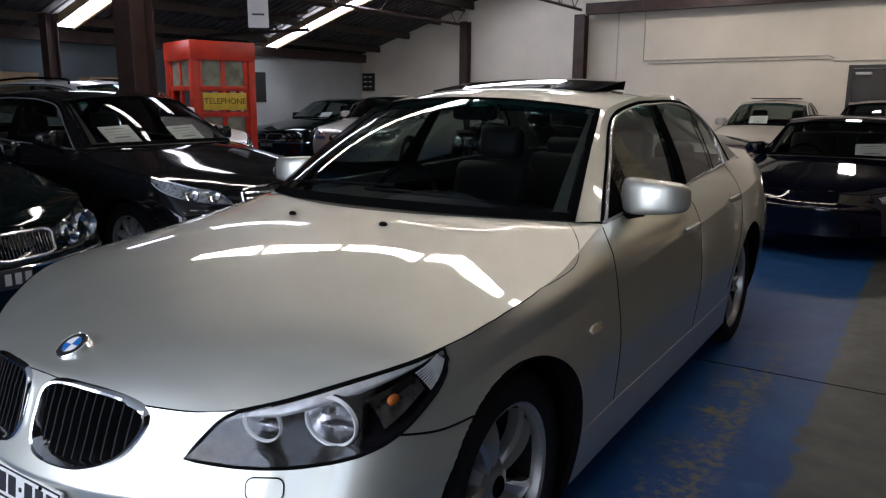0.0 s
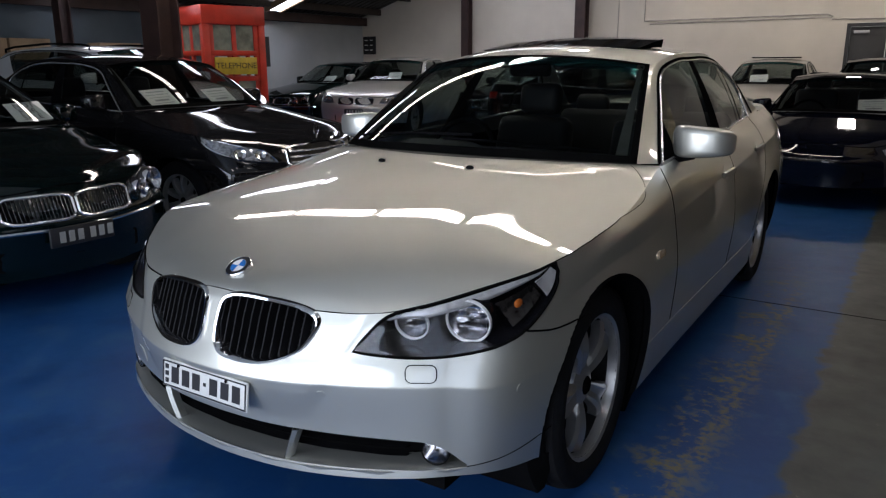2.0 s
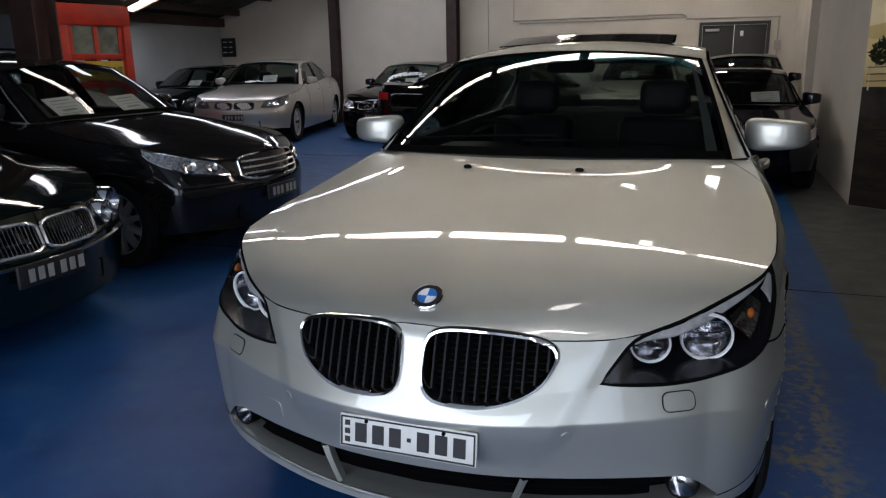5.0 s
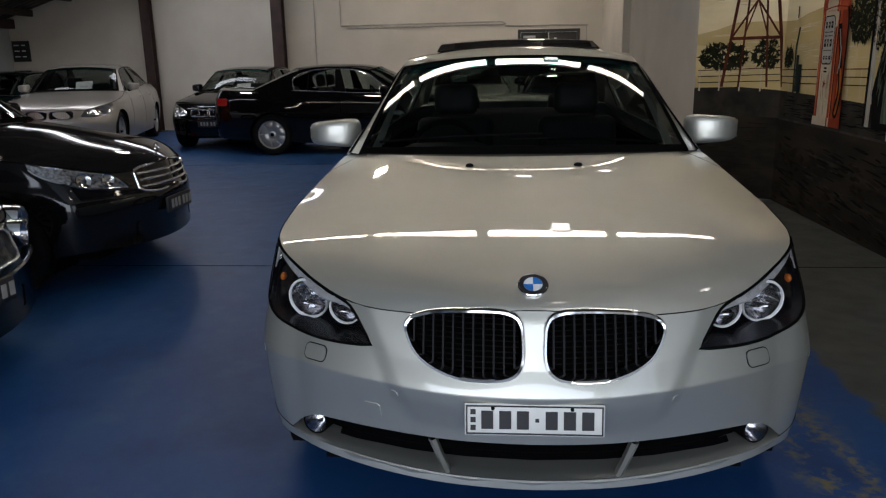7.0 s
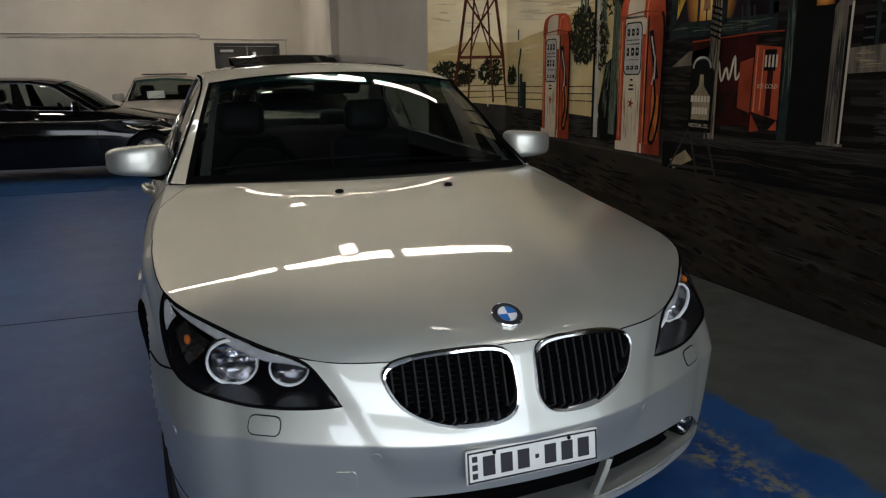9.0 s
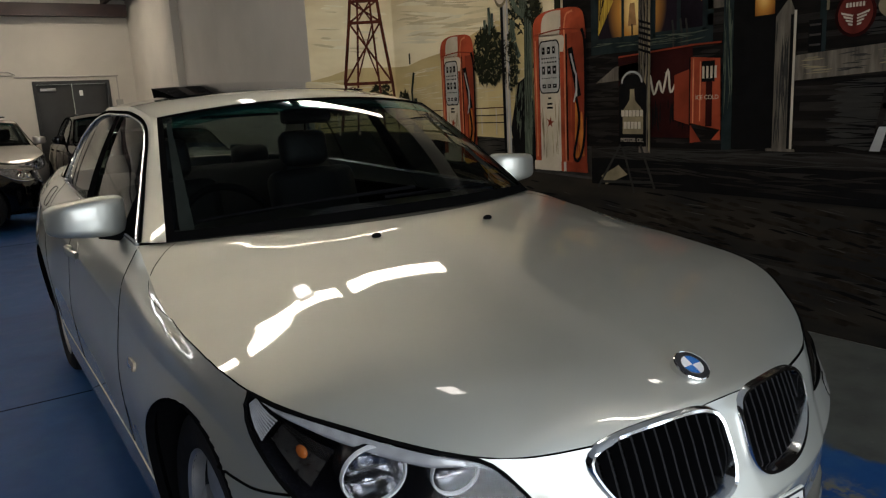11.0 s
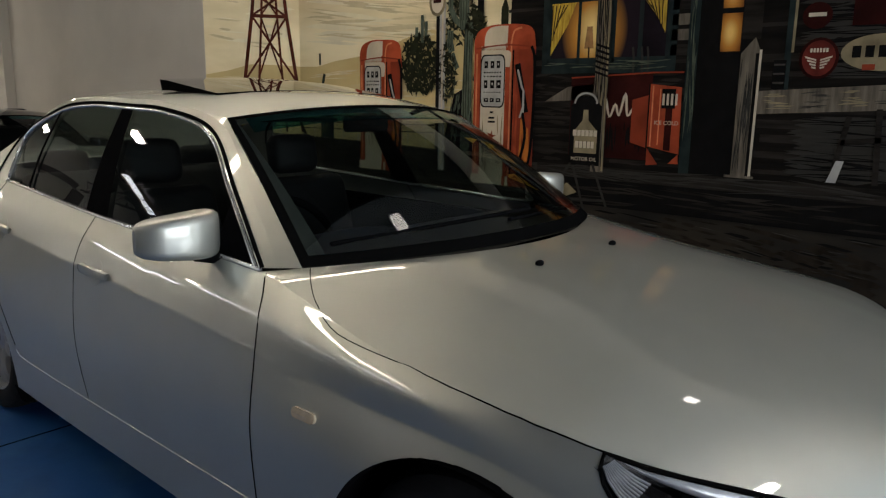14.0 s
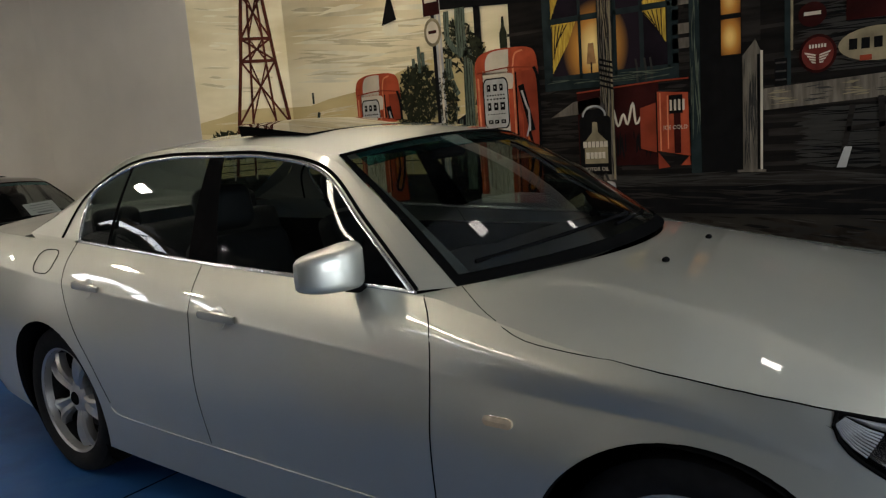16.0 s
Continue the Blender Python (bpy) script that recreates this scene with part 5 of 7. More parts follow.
    if sunroof:
        part("sunroof_panel", box(bmesh.new(), -.4, w((0, 2.3, 0)).y, 0, .4, w((0, 2.85, 0)).y, .02, .006, 2, Matrix.Translation((0, 0, zs[4] + .012))), "trim", car)
    return car, sh


M["lamp_face"] = material("lamp_face", (.50, .51, .53), .12, .6, .45, 55, coat=1.0)


def lettered(text, parent, size, place, mat, up=(0, 0, 1), right=(0, -1, 0)):
    """Flat letters as a mesh, centred at a place."""
    cu = bpy.data.curves.new("letters", "FONT")
    cu.body, cu.size, cu.align_x, cu.align_y = text, size, "CENTER", "CENTER"
    tmp = bpy.data.objects.new("letters", cu)
    scene.collection.objects.link(tmp)
    bpy.context.view_layer.update()
    me = bpy.data.meshes.new_from_object(tmp.evaluated_get(bpy.context.evaluated_depsgraph_get()))
    bpy.data.objects.remove(tmp)
    me.materials.clear()
    me.materials.append(mat)
    r, u = Vector(right).normalized(), Vector(up)
    n = r.cross(u)
    me.transform(Matrix((( r.x, u.x, n.x, place[0]), (r.y, u.y, n.y, place[1]), (r.z, u.z, n.z, place[2]), (0, 0, 0, 1))))
    ob = new("letters", me)
    if parent:
        ob.parent = parent
    return ob


def price_sheet(parent_m, p, n, w=.26, h=.2, roll=0, words=()):
    """A paper sheet behind a windscreen, with words or with bars for print."""
    m = parent_m @ Matrix.Translation(p) @ Vector(n).to_track_quat("Z", "Y").to_matrix().to_4x4() @ Matrix.Rotation(radians(roll), 4, "Z")
    ob = part("price_sheet", box(bmesh.new(), -w / 2, -h / 2, -.001, w / 2, h / 2, .001), "paper", smooth=False)
    ob.matrix_world = m
    tagged(ob, "white sheet reading not for sale behind a windscreen" if words else "white printed sheet propped against a windscreen", "sheet", "price sheets")
    for i, word in enumerate(words):
        lettered(word, ob, h * .36, (0, h * (.31 - .31 * i), .003), M["ink"], (0, 1, 0), (1, 0, 0))
    if not words:
        for i, (length, thick) in enumerate(((.62, .05), (.78, .022), (.7, .022), (.5, .09), (.74, .022))):
            y = h * (.34 - .165 * i)
            part("print_line", box(bmesh.new(), -w * length / 2, y - h * thick / 2, .001, w * length / 2, y + h * thick / 2, .002), "faded_print", ob, smooth=False)
    return ob


hero, hero_shape = hero_car()

SALOON_Y = (0, .82, 1.55, 2.05, 3.4, 3.55, 4.0, 4.6)


def row_car(*args, sheet=None, **kw):
    car, sh = other_car(*args, **kw)
    for x, yy, zz, wd, *words in [sheet] if isinstance(sheet, tuple) else sheet or ():
        price_sheet(args[1], sh.w((x, yy, zz)), (0, -.62, .78), wd, wd * .75, 4, words)
    return car


EAST = Matrix.Rotation(radians(90), 4, "Z")


def facing_east(x, y):
    return Matrix.Translation((x, y, 0)) @ EAST


row_car("green_saloon", facing_east(-2.2, 1.02), "dark green saloon car with round twin headlamps and chrome grille", "green_paint", (0, .82, 1.26, 1.78, 3.2, 3.5, 4.0, 4.62), 1.79, (0, .33, .72, .96, 1.39), front="quad", style="multi", sheet=(.52, 1.66, 1.08, .25, "NOT", "FOR", "SALE"))
row_car("grey_saloon", facing_east(-2.35, 3.25), "dark grey saloon car with a three-bar chrome grille", "grey_paint", (0, .80, 1.5, 2.0, 3.35, 3.56, 4.0, 4.58), 1.78, (0, .33, .75, 1.0, 1.45), front="wide", style="multi", sheet=[(-.25, 1.82, 1.06, .3), (.42, 1.80, 1.05, .3)])
row_car("white_estate", facing_east(-5.45, 5.3), "white estate car with roof rails", "white_paint", (0, .85, 1.55, 2.1, 4.4, 4.6, 4.76, 4.9), 1.86, (0, .36, .86, 1.13, 1.62), front="square", rails=True, hub_r=.34, rear=3.185)
row_car("white_limousine", Matrix.Translation((-7.2, 9.5, 0)) @ Matrix.Rotation(radians(15), 4, "Z"), "pearl white large saloon car with twin-kidney grille", "champagne", (0, .87, 1.7, 2.25, 3.7, 3.9, 4.4, 5.03), 1.9, (0, .36, .78, 1.02, 1.49), front="twin", style="multi", hub_r=.35, rim=.24, sheet=(.1, 1.78, 1.08, .28))
row_car("dark_green_saloon", Matrix.Translation((-9.75, 10.0, 0)), "dark green saloon car parked by the side wall", "green_paint", SALOON_Y, 1.8, (0, .33, .72, .96, 1.40), front="quad", sheet=(.1, 1.75, 1.05, .3))
row_car("black_estate", Matrix.Translation((-5.05, 10.6, 0)), "black saloon car with twin-kidney grille", "black_paint", (0, .8, 1.5, 2.0, 3.3, 3.5, 3.95, 4.45), 1.75, (0, .33, .72, .96, 1.40), front="twin", sheet=(.1, 1.72, 1.05, .26))
row_car("black_saloon", facing_east(-.2, 10.72), "black boxy saloon car with silver dished wheels", "black_paint", (0, .82, 1.5, 2.0, 3.15, 3.55, 3.9, 4.6), 1.72, (0, .32, .74, .95, 1.40), front="square", style="hole", rim=.215)
row_car("silver_coupe", Matrix.Translation((-.75, 11.9, 0)), "silver older saloon car with a raised sunroof", "champagne", (0, .75, 1.3, 1.7, 2.6, 2.7, 2.8, 3.05), 1.7, (0, .32, .76, .98, 1.42), front="square", sunroof=True, sheet=(-.2, 1.85, 1.08, .3))
row_car("navy_coupe", Matrix.Translation((.87, 6.35, 0)), "very dark blue two-door sports car", "navy_paint", (0, .78, 1.45, 1.9, 2.7, 3.1, 3.4, 4.0), 1.66, (0, .31, .62, .84, 1.24), front="slim", hub_r=.3, rim=.19, trim="trim", plated=False, sheet=(.35, 1.78, 1.05, .3))
row_car("black_hatchback", Matrix.Translation((1.05, 10.75, 0)), "black small car behind the sports car", "black_paint", (0, .75, 1.3, 1.75, 2.9, 3.0, 3.3, 3.7), 1.66, (0, .31, .76, .98, 1.44), front="square", trim="trim")

# ---- lamps of the hall ----


def batten(m, length, width=.21, tone="tube", group="ceiling lamps", tubes=2):
    """A ceiling lamp: white tray with glowing tubes under it, hung from the roof by two rods."""
    lamp = empty("ceiling_lamp", m, "square white ceiling lamp, lit, the larger ones added fill" if length < .5 else "long white fluorescent ceiling lamp, lit", "lamp", group)
    part("tray", box(bmesh.new(), -length / 2, -width / 2, 0, length / 2, width / 2, .05, .01), "white_enamel", lamp, smooth=False)
    wide = width / tubes
    for i in range(tubes):
        y = -width / 2 + wide * (i + .5)
        part("diffuser", box(bmesh.new(), -length / 2 + .015, y - wide * .43, -.03, length / 2 - .015, y + wide * .43, -.002, .01), tone, lamp, smooth=False)
    for x in (-length * .4, length * .4):
        z1 = roof_z(m.translation.x + x) - m.translation.z - .01
        part("rod", tube(bmesh.new(), [Vector((x, 0, .05)), Vector((x, 0, max(z1, .08)))], .006, 6), "trim", lamp)
    return lamp


for x in (-4.78, -3.5, -2.225, -.945, .335, 1.615):
    batten(Matrix.Translation((x, 3.93, 3.37)), 1.18, .15)
batten(Matrix.Translation((1.0, -.8, 3.36)), .75, .14, "cool_tube")
# The four .36 lamps are unseen fill added to brighten the back hall.
for x, y, z, w in ((.46, 4.0, 3.28, .2), (.42, 1.3, 3.36, .2), (2.2, 1.0, 3.2, .15), (.15, 5.6, 3.37, .2), (1.3, 6.6, 3.36, .22), (-2.6, 9.0, 3.9, .36), (-5.4, 10.4, 4.1, .36), (-2.2, 13.2, 3.85, .36), (.6, 13.2, 3.64, .36)):
    batten(Matrix.Translation((x, y, z)), w, w, "spot_lamp" if w < .3 else "back_fill", "square ceiling lamps", 1)


def roof_light(x0, x1, y, w, n=4):
    """A run of clear sheets let into the roof's slope, in a timber frame under the purlins."""
    bm, edge = bmesh.new(), bmesh.new()
    for i in range(n):
        a, b = x0 + (x1 - x0) * i / n + .02, x0 + (x1 - x0) * (i + 1) / n - .02
        box(bm, a, y - w / 2, 0, b, y + w / 2, .02)
    for q in (-1, 1):
        box(edge, x0, y + q * (w / 2 + .03) - .025, -.03, x1, y + q * (w / 2 + .03) + .025, .09)
    for b in (bm, edge):
        for v in b.verts:
            v.co.z += roof_z(v.co.x) - .19
    ob = tagged(part("roof_light", bm, "skylight", smooth=False), "run of translucent roof sheets, bright with daylight, the rearmost added fill", "skylight", "roof lights", "structure")
    part("frame", edge, "card", ob, "pale timber frame", smooth=False)
    return ob


roof_light(-10.85, -6.0, 11.27, .38)
roof_light(-10.75, -6.0, 6.48, .34)
# This third run is unseen, added to brighten the back wall.
roof_light(-7.4, -4.8, 13.4, .5, 2)

# ---- the mural on the side wall: flat paint, built flat ----
mural = empty("mural", Matrix.Translation((0, 0, 0)), "large painted mural of a desert filling station at dusk", "mural")


def mpaint(name, color, vary=.22, scale=7.0, color2=None, stretch=(1, 1, 1)):
    return material("mural_" + name, color, .8, 0, vary, scale, .08, 50, 0, .06, color2, stretch)


P = {
    "sky": mpaint("sky", (.86, .76, .52), .12, 1.5, (.64, .53, .31), (1, .45, 2.4)),
    "sky_light": mpaint("sky_light", (.86, .78, .56), .1, 3),
    "siding": mpaint("siding", (.034, .032, .028), .35, 9, (.025, .023, .02), (1, .6, 5)),
    "brown": mpaint("brown", (.024, .018, .013), .35, 9),
    "pale_red": mpaint("pale_red", (.70, .22, .10), .2, 8),
    "orange": mpaint("orange", (.55, .17, .03), .25, 6),
    "sage": mpaint("sage", (.10, .12, .085), .3, 14),
    "dune": mpaint("dune", (.60, .47, .23), .2, 2.2, (.48, .37, .17), (1, .7, 2)),
    "far_dune": mpaint("far_dune", (.66, .53, .28), .15, 2.5),
    "cloud": mpaint("cloud", (.70, .60, .38), .15, 4),
    "earth": mpaint("earth", (.04, .036, .03), .35, 6, (.018, .016, .014)),
    "road": mpaint("road", (.014, .013, .012), .4, 3, (.036, .029, .021), (1, .5, 2)),
    "kerb": mpaint("kerb", (.06, .056, .05), .3, 8),
    "red": mpaint("red", (.43, .075, .03), .25, 6),
    "red_dark": mpaint("red_dark", (.27, .045, .02), .2, 5),
    "cream": mpaint("cream", (.58, .50, .38), .12, 6),
    "grey": mpaint("grey", (.42, .41, .38), .15, 9),
    "ink": mpaint("ink", (.006, .0055, .0055), .2, 9),
    "iron": mpaint("iron", (.11, .03, .018), .3, 9),
    "leaf": mpaint("leaf", (.022, .024, .012), .3, 20),
    "cactus": mpaint("cactus", (.04, .052, .036), .35, 12, (.012, .016, .011), (1, 6, 1)),
    "plank": mpaint("plank", (.010, .008, .007), .35, 5, (.004, .0035, .003), (1, .6, 6)),
    "plank_light": mpaint("plank_light", (.024, .020, .017), .35, 5, None, (1, .6, 6)),
    "teal": mpaint("teal", (.018, .028, .028), .25, 8),
    "glow": mpaint("glow", (.80, .52, .14), .12, 5, (.62, .30, .05)),
    "curtain": mpaint("curtain", (.62, .42, .06), .2, 9, (.25, .14, .02), (1, 9, 1)),
    "night": mpaint("night", (.012, .008, .012), .3, 5),
    "saguaro": mpaint("saguaro", (.115, .14, .10), .3, 12, (.04, .052, .04), (1, 7, .7)),
    "sign_red": mpaint("sign_red", (.13, .022, .016), .25, 8),
    "shade": mpaint("shade", (.42, .22, .09), .2, 14),
    "post": mpaint("post", (.17, .145, .11), .25, 6, (.06, .05, .04), (1, 5, .8)),
    "maroon": mpaint("maroon", (.035, .006, .005), .3, 5),
    "tan": mpaint("tan", (.29, .235, .14), .25, 8),
}
FOLD_Y, WALL_X = 5.7, ROOM_R


def painted_light(name, y, z, a, b, inner, middle, outer):
    """Paint that pales towards one place, as a painter shows lamplight."""
    m = mpaint(name, inner)
    nt = m.node_tree
    co, mp, gr, rp = [nt.nodes.new("ShaderNode" + k) for k in ("TexCoord", "Mapping", "TexGradient", "ValToRGB")]
    mp.vector_type = "TEXTURE"
    mp.inputs["Location"].default_value, mp.inputs["Scale"].default_value = (WALL_X, y, z), (1, a, b)
    gr.gradient_type = "SPHERICAL"
    el = rp.color_ramp.elements
    el[0].position, el[0].color = .05, (*outer, 1)
    el[1].position, el[1].color = .85, (*inner, 1)
    el.new(.45).color = (*middle, 1)
    nt.links.new(co.outputs["Object"], mp.inputs[0])
    nt.links.new(mp.outputs[0], gr.inputs[0])
    nt.links.new(gr.outputs[0], rp.inputs[0])
    nt.links.new(rp.outputs[0], nt.nodes["Principled BSDF"].inputs["Base Color"])
    P[name] = m


painted_light("room_light", 2.60, 1.87, .26, .34, (.88, .66, .26), (.50, .22, .04), (.014, .009, .013))
painted_light("door_low", 1.70, 1.82, .085, .15, (.85, .55, .17), (.52, .22, .04), (.16, .05, .01))
painted_light("door_high", 1.70, 2.08, .085, .2, (.85, .55, .17), (.52, .22, .04), (.16, .05, .01))


def on_wall(y, z, layer):
    """A place on the painted wall; past the fold it runs on along the splayed wall."""
    off = .003 + .0012 * layer
    if y <= FOLD_Y:
        return Vector((WALL_X - off, y, z))
    d = Vector((1.88 - 2.565, 6.2 - 5.7, 0))
    n = Vector((-.59, -.81, 0))
    return Vector((2.565, 5.7, z)) + d.normalized() * (y - FOLD_Y) + n * off


def flat(name, pts, mat, layer, label=""):
    bm = bmesh.new()
    f = bm.faces.new([bm.verts.new(on_wall(y, z, layer)) for y, z in pts])
    f.normal_update()
    if f.normal.x > 0:
        f.normal_flip()
    return part(name, bm, P[mat], mural, label, smooth=False)


def strip(bm, pts, w, layer):
    """A painted line of some width."""
    dirs = [Vector((b[0] - a[0], b[1] - a[1])).normalized() for a, b in zip(pts, pts[1:])]
    rails = []
    for i, (y, z) in enumerate(pts):
        d = dirs[max(i - 1, 0)] + dirs[min(i, len(dirs) - 1)]
        d = d.normalized() if d.length > .2 else dirs[max(i - 1, 0)]
        rails.append([bm.verts.new(on_wall(y - q * d.y * w / 2, z + q * d.x * w / 2, layer)) for q in (1, -1)])
    for a, b in zip(rails, rails[1:]):
        f = bm.faces.new((a[0], a[1], b[1], b[0]))
        f.normal_update()
        if f.normal.x > 0:
            f.normal_flip()
    return bm


def line(name, pts, w, mat, layer, label=""):
    return part(name, strip(bmesh.new(), pts, w, layer), P[mat], mural, label, smooth=False)


def rect(name, y0, z0, y1, z1, mat, layer, label=""):
    return flat(name, ((y0, z0), (y1, z0), (y1, z1), (y0, z1)), mat, layer, label)


def blob(name, y, z, a, b, mat, layer, n=24, label=""):
    return flat(name, [(y + a * math.cos(2 * math.pi * i / n), z + b * math.sin(2 * math.pi * i / n)) for i in range(n)], mat, layer, label)


def strokes(y0, z0, y1, z1, n, size, w, mat, layer, seed, tilt=0.0, upright=False):
    """Loose tapered brush strokes scattered over part of the picture."""
    rnd = random.Random(seed)
    bm = bmesh.new()
    for _ in range(n):
        ln = size * (.3 + .7 * rnd.random()) / 2
        hw = w * (.3 + .7 * rnd.random()) / 2
        a, b = (ln, hw) if not upright else (hw, ln)
        if y0 - y1 < 2 * a or z1 - z0 < 2 * b:
            continue
        cy, cz = y1 + a + (y0 - y1 - 2 * a) * rnd.random(), z0 + b + (z1 - z0 - 2 * b) * rnd.random()
        k = tilt + rnd.gauss(0, .05)
        q = []
        for u, v in ((-1, 0), (-.6, -1), (.1, -.75), (1, 0), (.5, .9), (-.4, .7)):
            du, dv = (u * ln, v * hw) if not upright else (v * hw, u * ln)
            q.append((cy + du - k * dv, cz + dv + k * du))
        bm.faces.new([bm.verts.new(on_wall(*p, layer + .3 * rnd.random())) for p in q])
    return tagged(part("brushwork", bm, P[mat], mural, smooth=False), kind="stuff")


END = FOLD_Y + .845
# sky, dunes and ground, each on both planes of the wall
for a, b in ((FOLD_Y, 2.6), (END, FOLD_Y + .001)):
    rect("painted_sky", a, .95, b, 2.92 if a == FOLD_Y else 3.3, "sky", 0, "ochre evening sky" if a == FOLD_Y else "")
flat("painted_dune", [(5.7, .9), (5.7, 1.69), (5.45, 1.685), (5.2, 1.73), (4.9, 1.76), (4.67, 1.80), (4.3, 1.90), (3.9, 1.98), (3.5, 2.02), (3.5, .9)], "dune", 1)
flat("painted_dune", [(END, .9), (END, 1.60), (6.35, 1.64), (6.15, 1.70), (5.95, 1.70), (5.701, 1.69), (5.701, .9)], "dune", 1)
flat("painted_dune", [(END, 1.2), (END, 1.50), (6.3, 1.47), (6.0, 1.40), (5.701, 1.37), (5.701, 1.2)], "far_dune", 2)
flat("painted_dune", [(5.7, 1.2), (5.7, 1.37), (5.4, 1.42), (5.0, 1.52), (4.6, 1.56), (4.2, 1.6), (4.2, 1.2)], "far_dune", 2)
for y, z, w, h in ((4.35, 1.98, .5, .018), (4.15, 2.05, .35, .012), (4.8, 2.6, .45, .012), (5.3, 2.9, .25, .014), (4.9, 2.25, .3, .008)):
    blob("painted_cloud", y, z, w, h, "cloud", 1)
flat("painted_ground", [(5.7, .6), (5.7, 1.06), (5.2, 1.05), (4.6, 1.04), (3.9, 1.02), (2.9, .98), (2.9, .6)], "earth", 3)
flat("painted_ground", [(END, .6), (END, 1.08), (6.1, 1.09), (5.701, 1.06), (5.701, .6)], "earth", 3)
flat("painted_road", [(5.7, .004), (5.7, .80), (4.6, .79), (2.95, .75), (2.2, .74), (.5, .76), (-1.6, .78), (-1.6, .004)], "road", 4)
flat("painted_road", [(END, .004), (END, .80), (6.1, .81), (5.701, .80), (5.701, .004)], "road", 4)
line("painted_kerb", [(5.68, .80), (4.6, .793), (3.6, .775), (2.95, .75)], .018, "kerb", 5)
line("painted_rut", [(5.3, .58), (4.2, .50), (3.2, .40), (2.2, .34), (1.0, .30)], .035, "earth", 5)
line("painted_rut", [(4.9, .36), (3.6, .24), (2.2, .16)], .03, "earth", 5)
strokes(5.66, 2.0, 3.4, 2.9, 34, .9, .05, "cloud", 1, 21, .06)
strokes(5.66, 1.9, 3.4, 2.2, 40, .7, .022, "cloud", 1.4, 22, .08)
strokes(5.66, 1.85, 3.4, 2.9, 60, .9, .06, "sky_light", .5, 23, .07)
strokes(END - .02, 1.75, 5.74, 3.3, 30, .3, .03, "cloud", 1, 24, .06)
strokes(END - .02, 1.75, 5.74, 3.3, 40, .35, .03, "sky_light", .5, 25)
strokes(5.66, 1.3, 3.6, 1.66, 70, .4, .012, "cloud", 2.4, 26, -.05)
strokes(END - .02, 1.2, 5.74, 1.6, 40, .35, .014, "cloud", 2.4, 27)
strokes(5.66, .02, .74, .60, 200, .30, .05, "brown", 5.2, 28, .08)
strokes(5.66, .02, .74, .70, 90, .35, .03, "ink", 5.6, 29, .08)
strokes(5.66, .05, .74, .72, 90, .25, .007, "kerb", 5.9, 30, .1)
strokes(2.6, .42, .74, .70, 90, .2, .03, "brown", 6, 31, .05)
strokes(5.66, .82, 3.0, 1.03, 160, .3, .014, "ink", 3.4, 32)
strokes(5.66, .82, 3.0, 1.03, 90, .25, .008, "siding", 3.8, 33)
strokes(END - .02, .1, 5.74, .78, 60, .3, .014, "brown", 5.2, 34)

# fence and scrub before the dunes
for y0, y1 in ((END - .03, 5.72), (5.69, 3.95)):
    for z in (1.13, 1.19, 1.25):
        line("fence_rail", [(y0, z), (y1, z + .02)], .008, "iron" if z > 1.2 else "ink", 5)
y = END - .05
while y > 4.0:
    if abs(y - FOLD_Y) > .02:
        line("fence_post", [(y, 1.05), (y, 1.27)], .014, "cream", 5)
    y -= .2


def scrub(y, z, a, b, n, seed, size=.03, layer=6):
    """A painted bush: many small leaf strokes with gaps."""
    rnd = random.Random(seed)
    bm = bmesh.new()
    for _ in range(n):
        r, t = math.sqrt(rnd.random()), rnd.random() * 2 * math.pi
        cy, cz = y + a * r * math.cos(t), z + b * r * math.sin(t)
        k, s = rnd.random() * math.pi, size * (.5 + rnd.random())
        d = (math.cos(k) * s, math.sin(k) * s)
        q = ((cy - d[0], cz - d[1]), (cy - d[1] * .3, cz + d[0] * .3), (cy + d[0], cz + d[1]), (cy + d[1] * .3, cz - d[0] * .3))
        if FOLD_Y - .05 < cy < FOLD_Y + .05:
            continue
        bm.faces.new([bm.verts.new(on_wall(*p, layer + rnd.randint(0, 2))) for p in q])
    return part("painted_bush", bm, P["leaf"], mural, smooth=False)


scrub(6.27, 1.38, .24, .13, 420, 3)
scrub(5.85, 1.40, .14, .13, 200, 4)
scrub(5.54, 1.36, .10, .10, 140, 6)
scrub(4.17, 1.68, .20, .24, 420, 5, .035)
scrub(3.75, 2.02, .16, .2, 200, 8, .03, 6)

# iron windmill tower


def tower():
    c = FOLD_Y + .27
    half = lambda z: float(np.interp(z, (1.09, 1.55, 2.13, 2.72, 3.3), (.30, .235, .155, .09, .04)))
    member = lambda pts, w, layer: line("tower_member", pts, w, "iron", layer)
    for s in (-1, 1):
        for k in (1, .45):
            for z0, z1 in ((1.09, 1.55), (1.55, 2.13), (2.13, 2.72), (2.72, 3.3)):
                member([(c + s * k * half(z0), z0), (c + s * k * half(z1), z1)], .03 if k == 1 else .02, 9)
    for z in (1.55, 2.13, 2.33, 2.72, 3.05):
        member([(c - half(z) - .01, z), (c + half(z) + .01, z)], .03, 10)
    for z0, z1 in ((1.55, 2.13), (2.13, 2.33), (2.33, 2.72), (2.72, 3.05)):
        for s in (-1, 1):
            member([(c - s * half(z0), z0), (c + s * half(z1), z1)], .019, 11)
            member([(c - s * half(z0) * .5, z0), (c + s * half(z1) * .5, z1)], .014, 11)


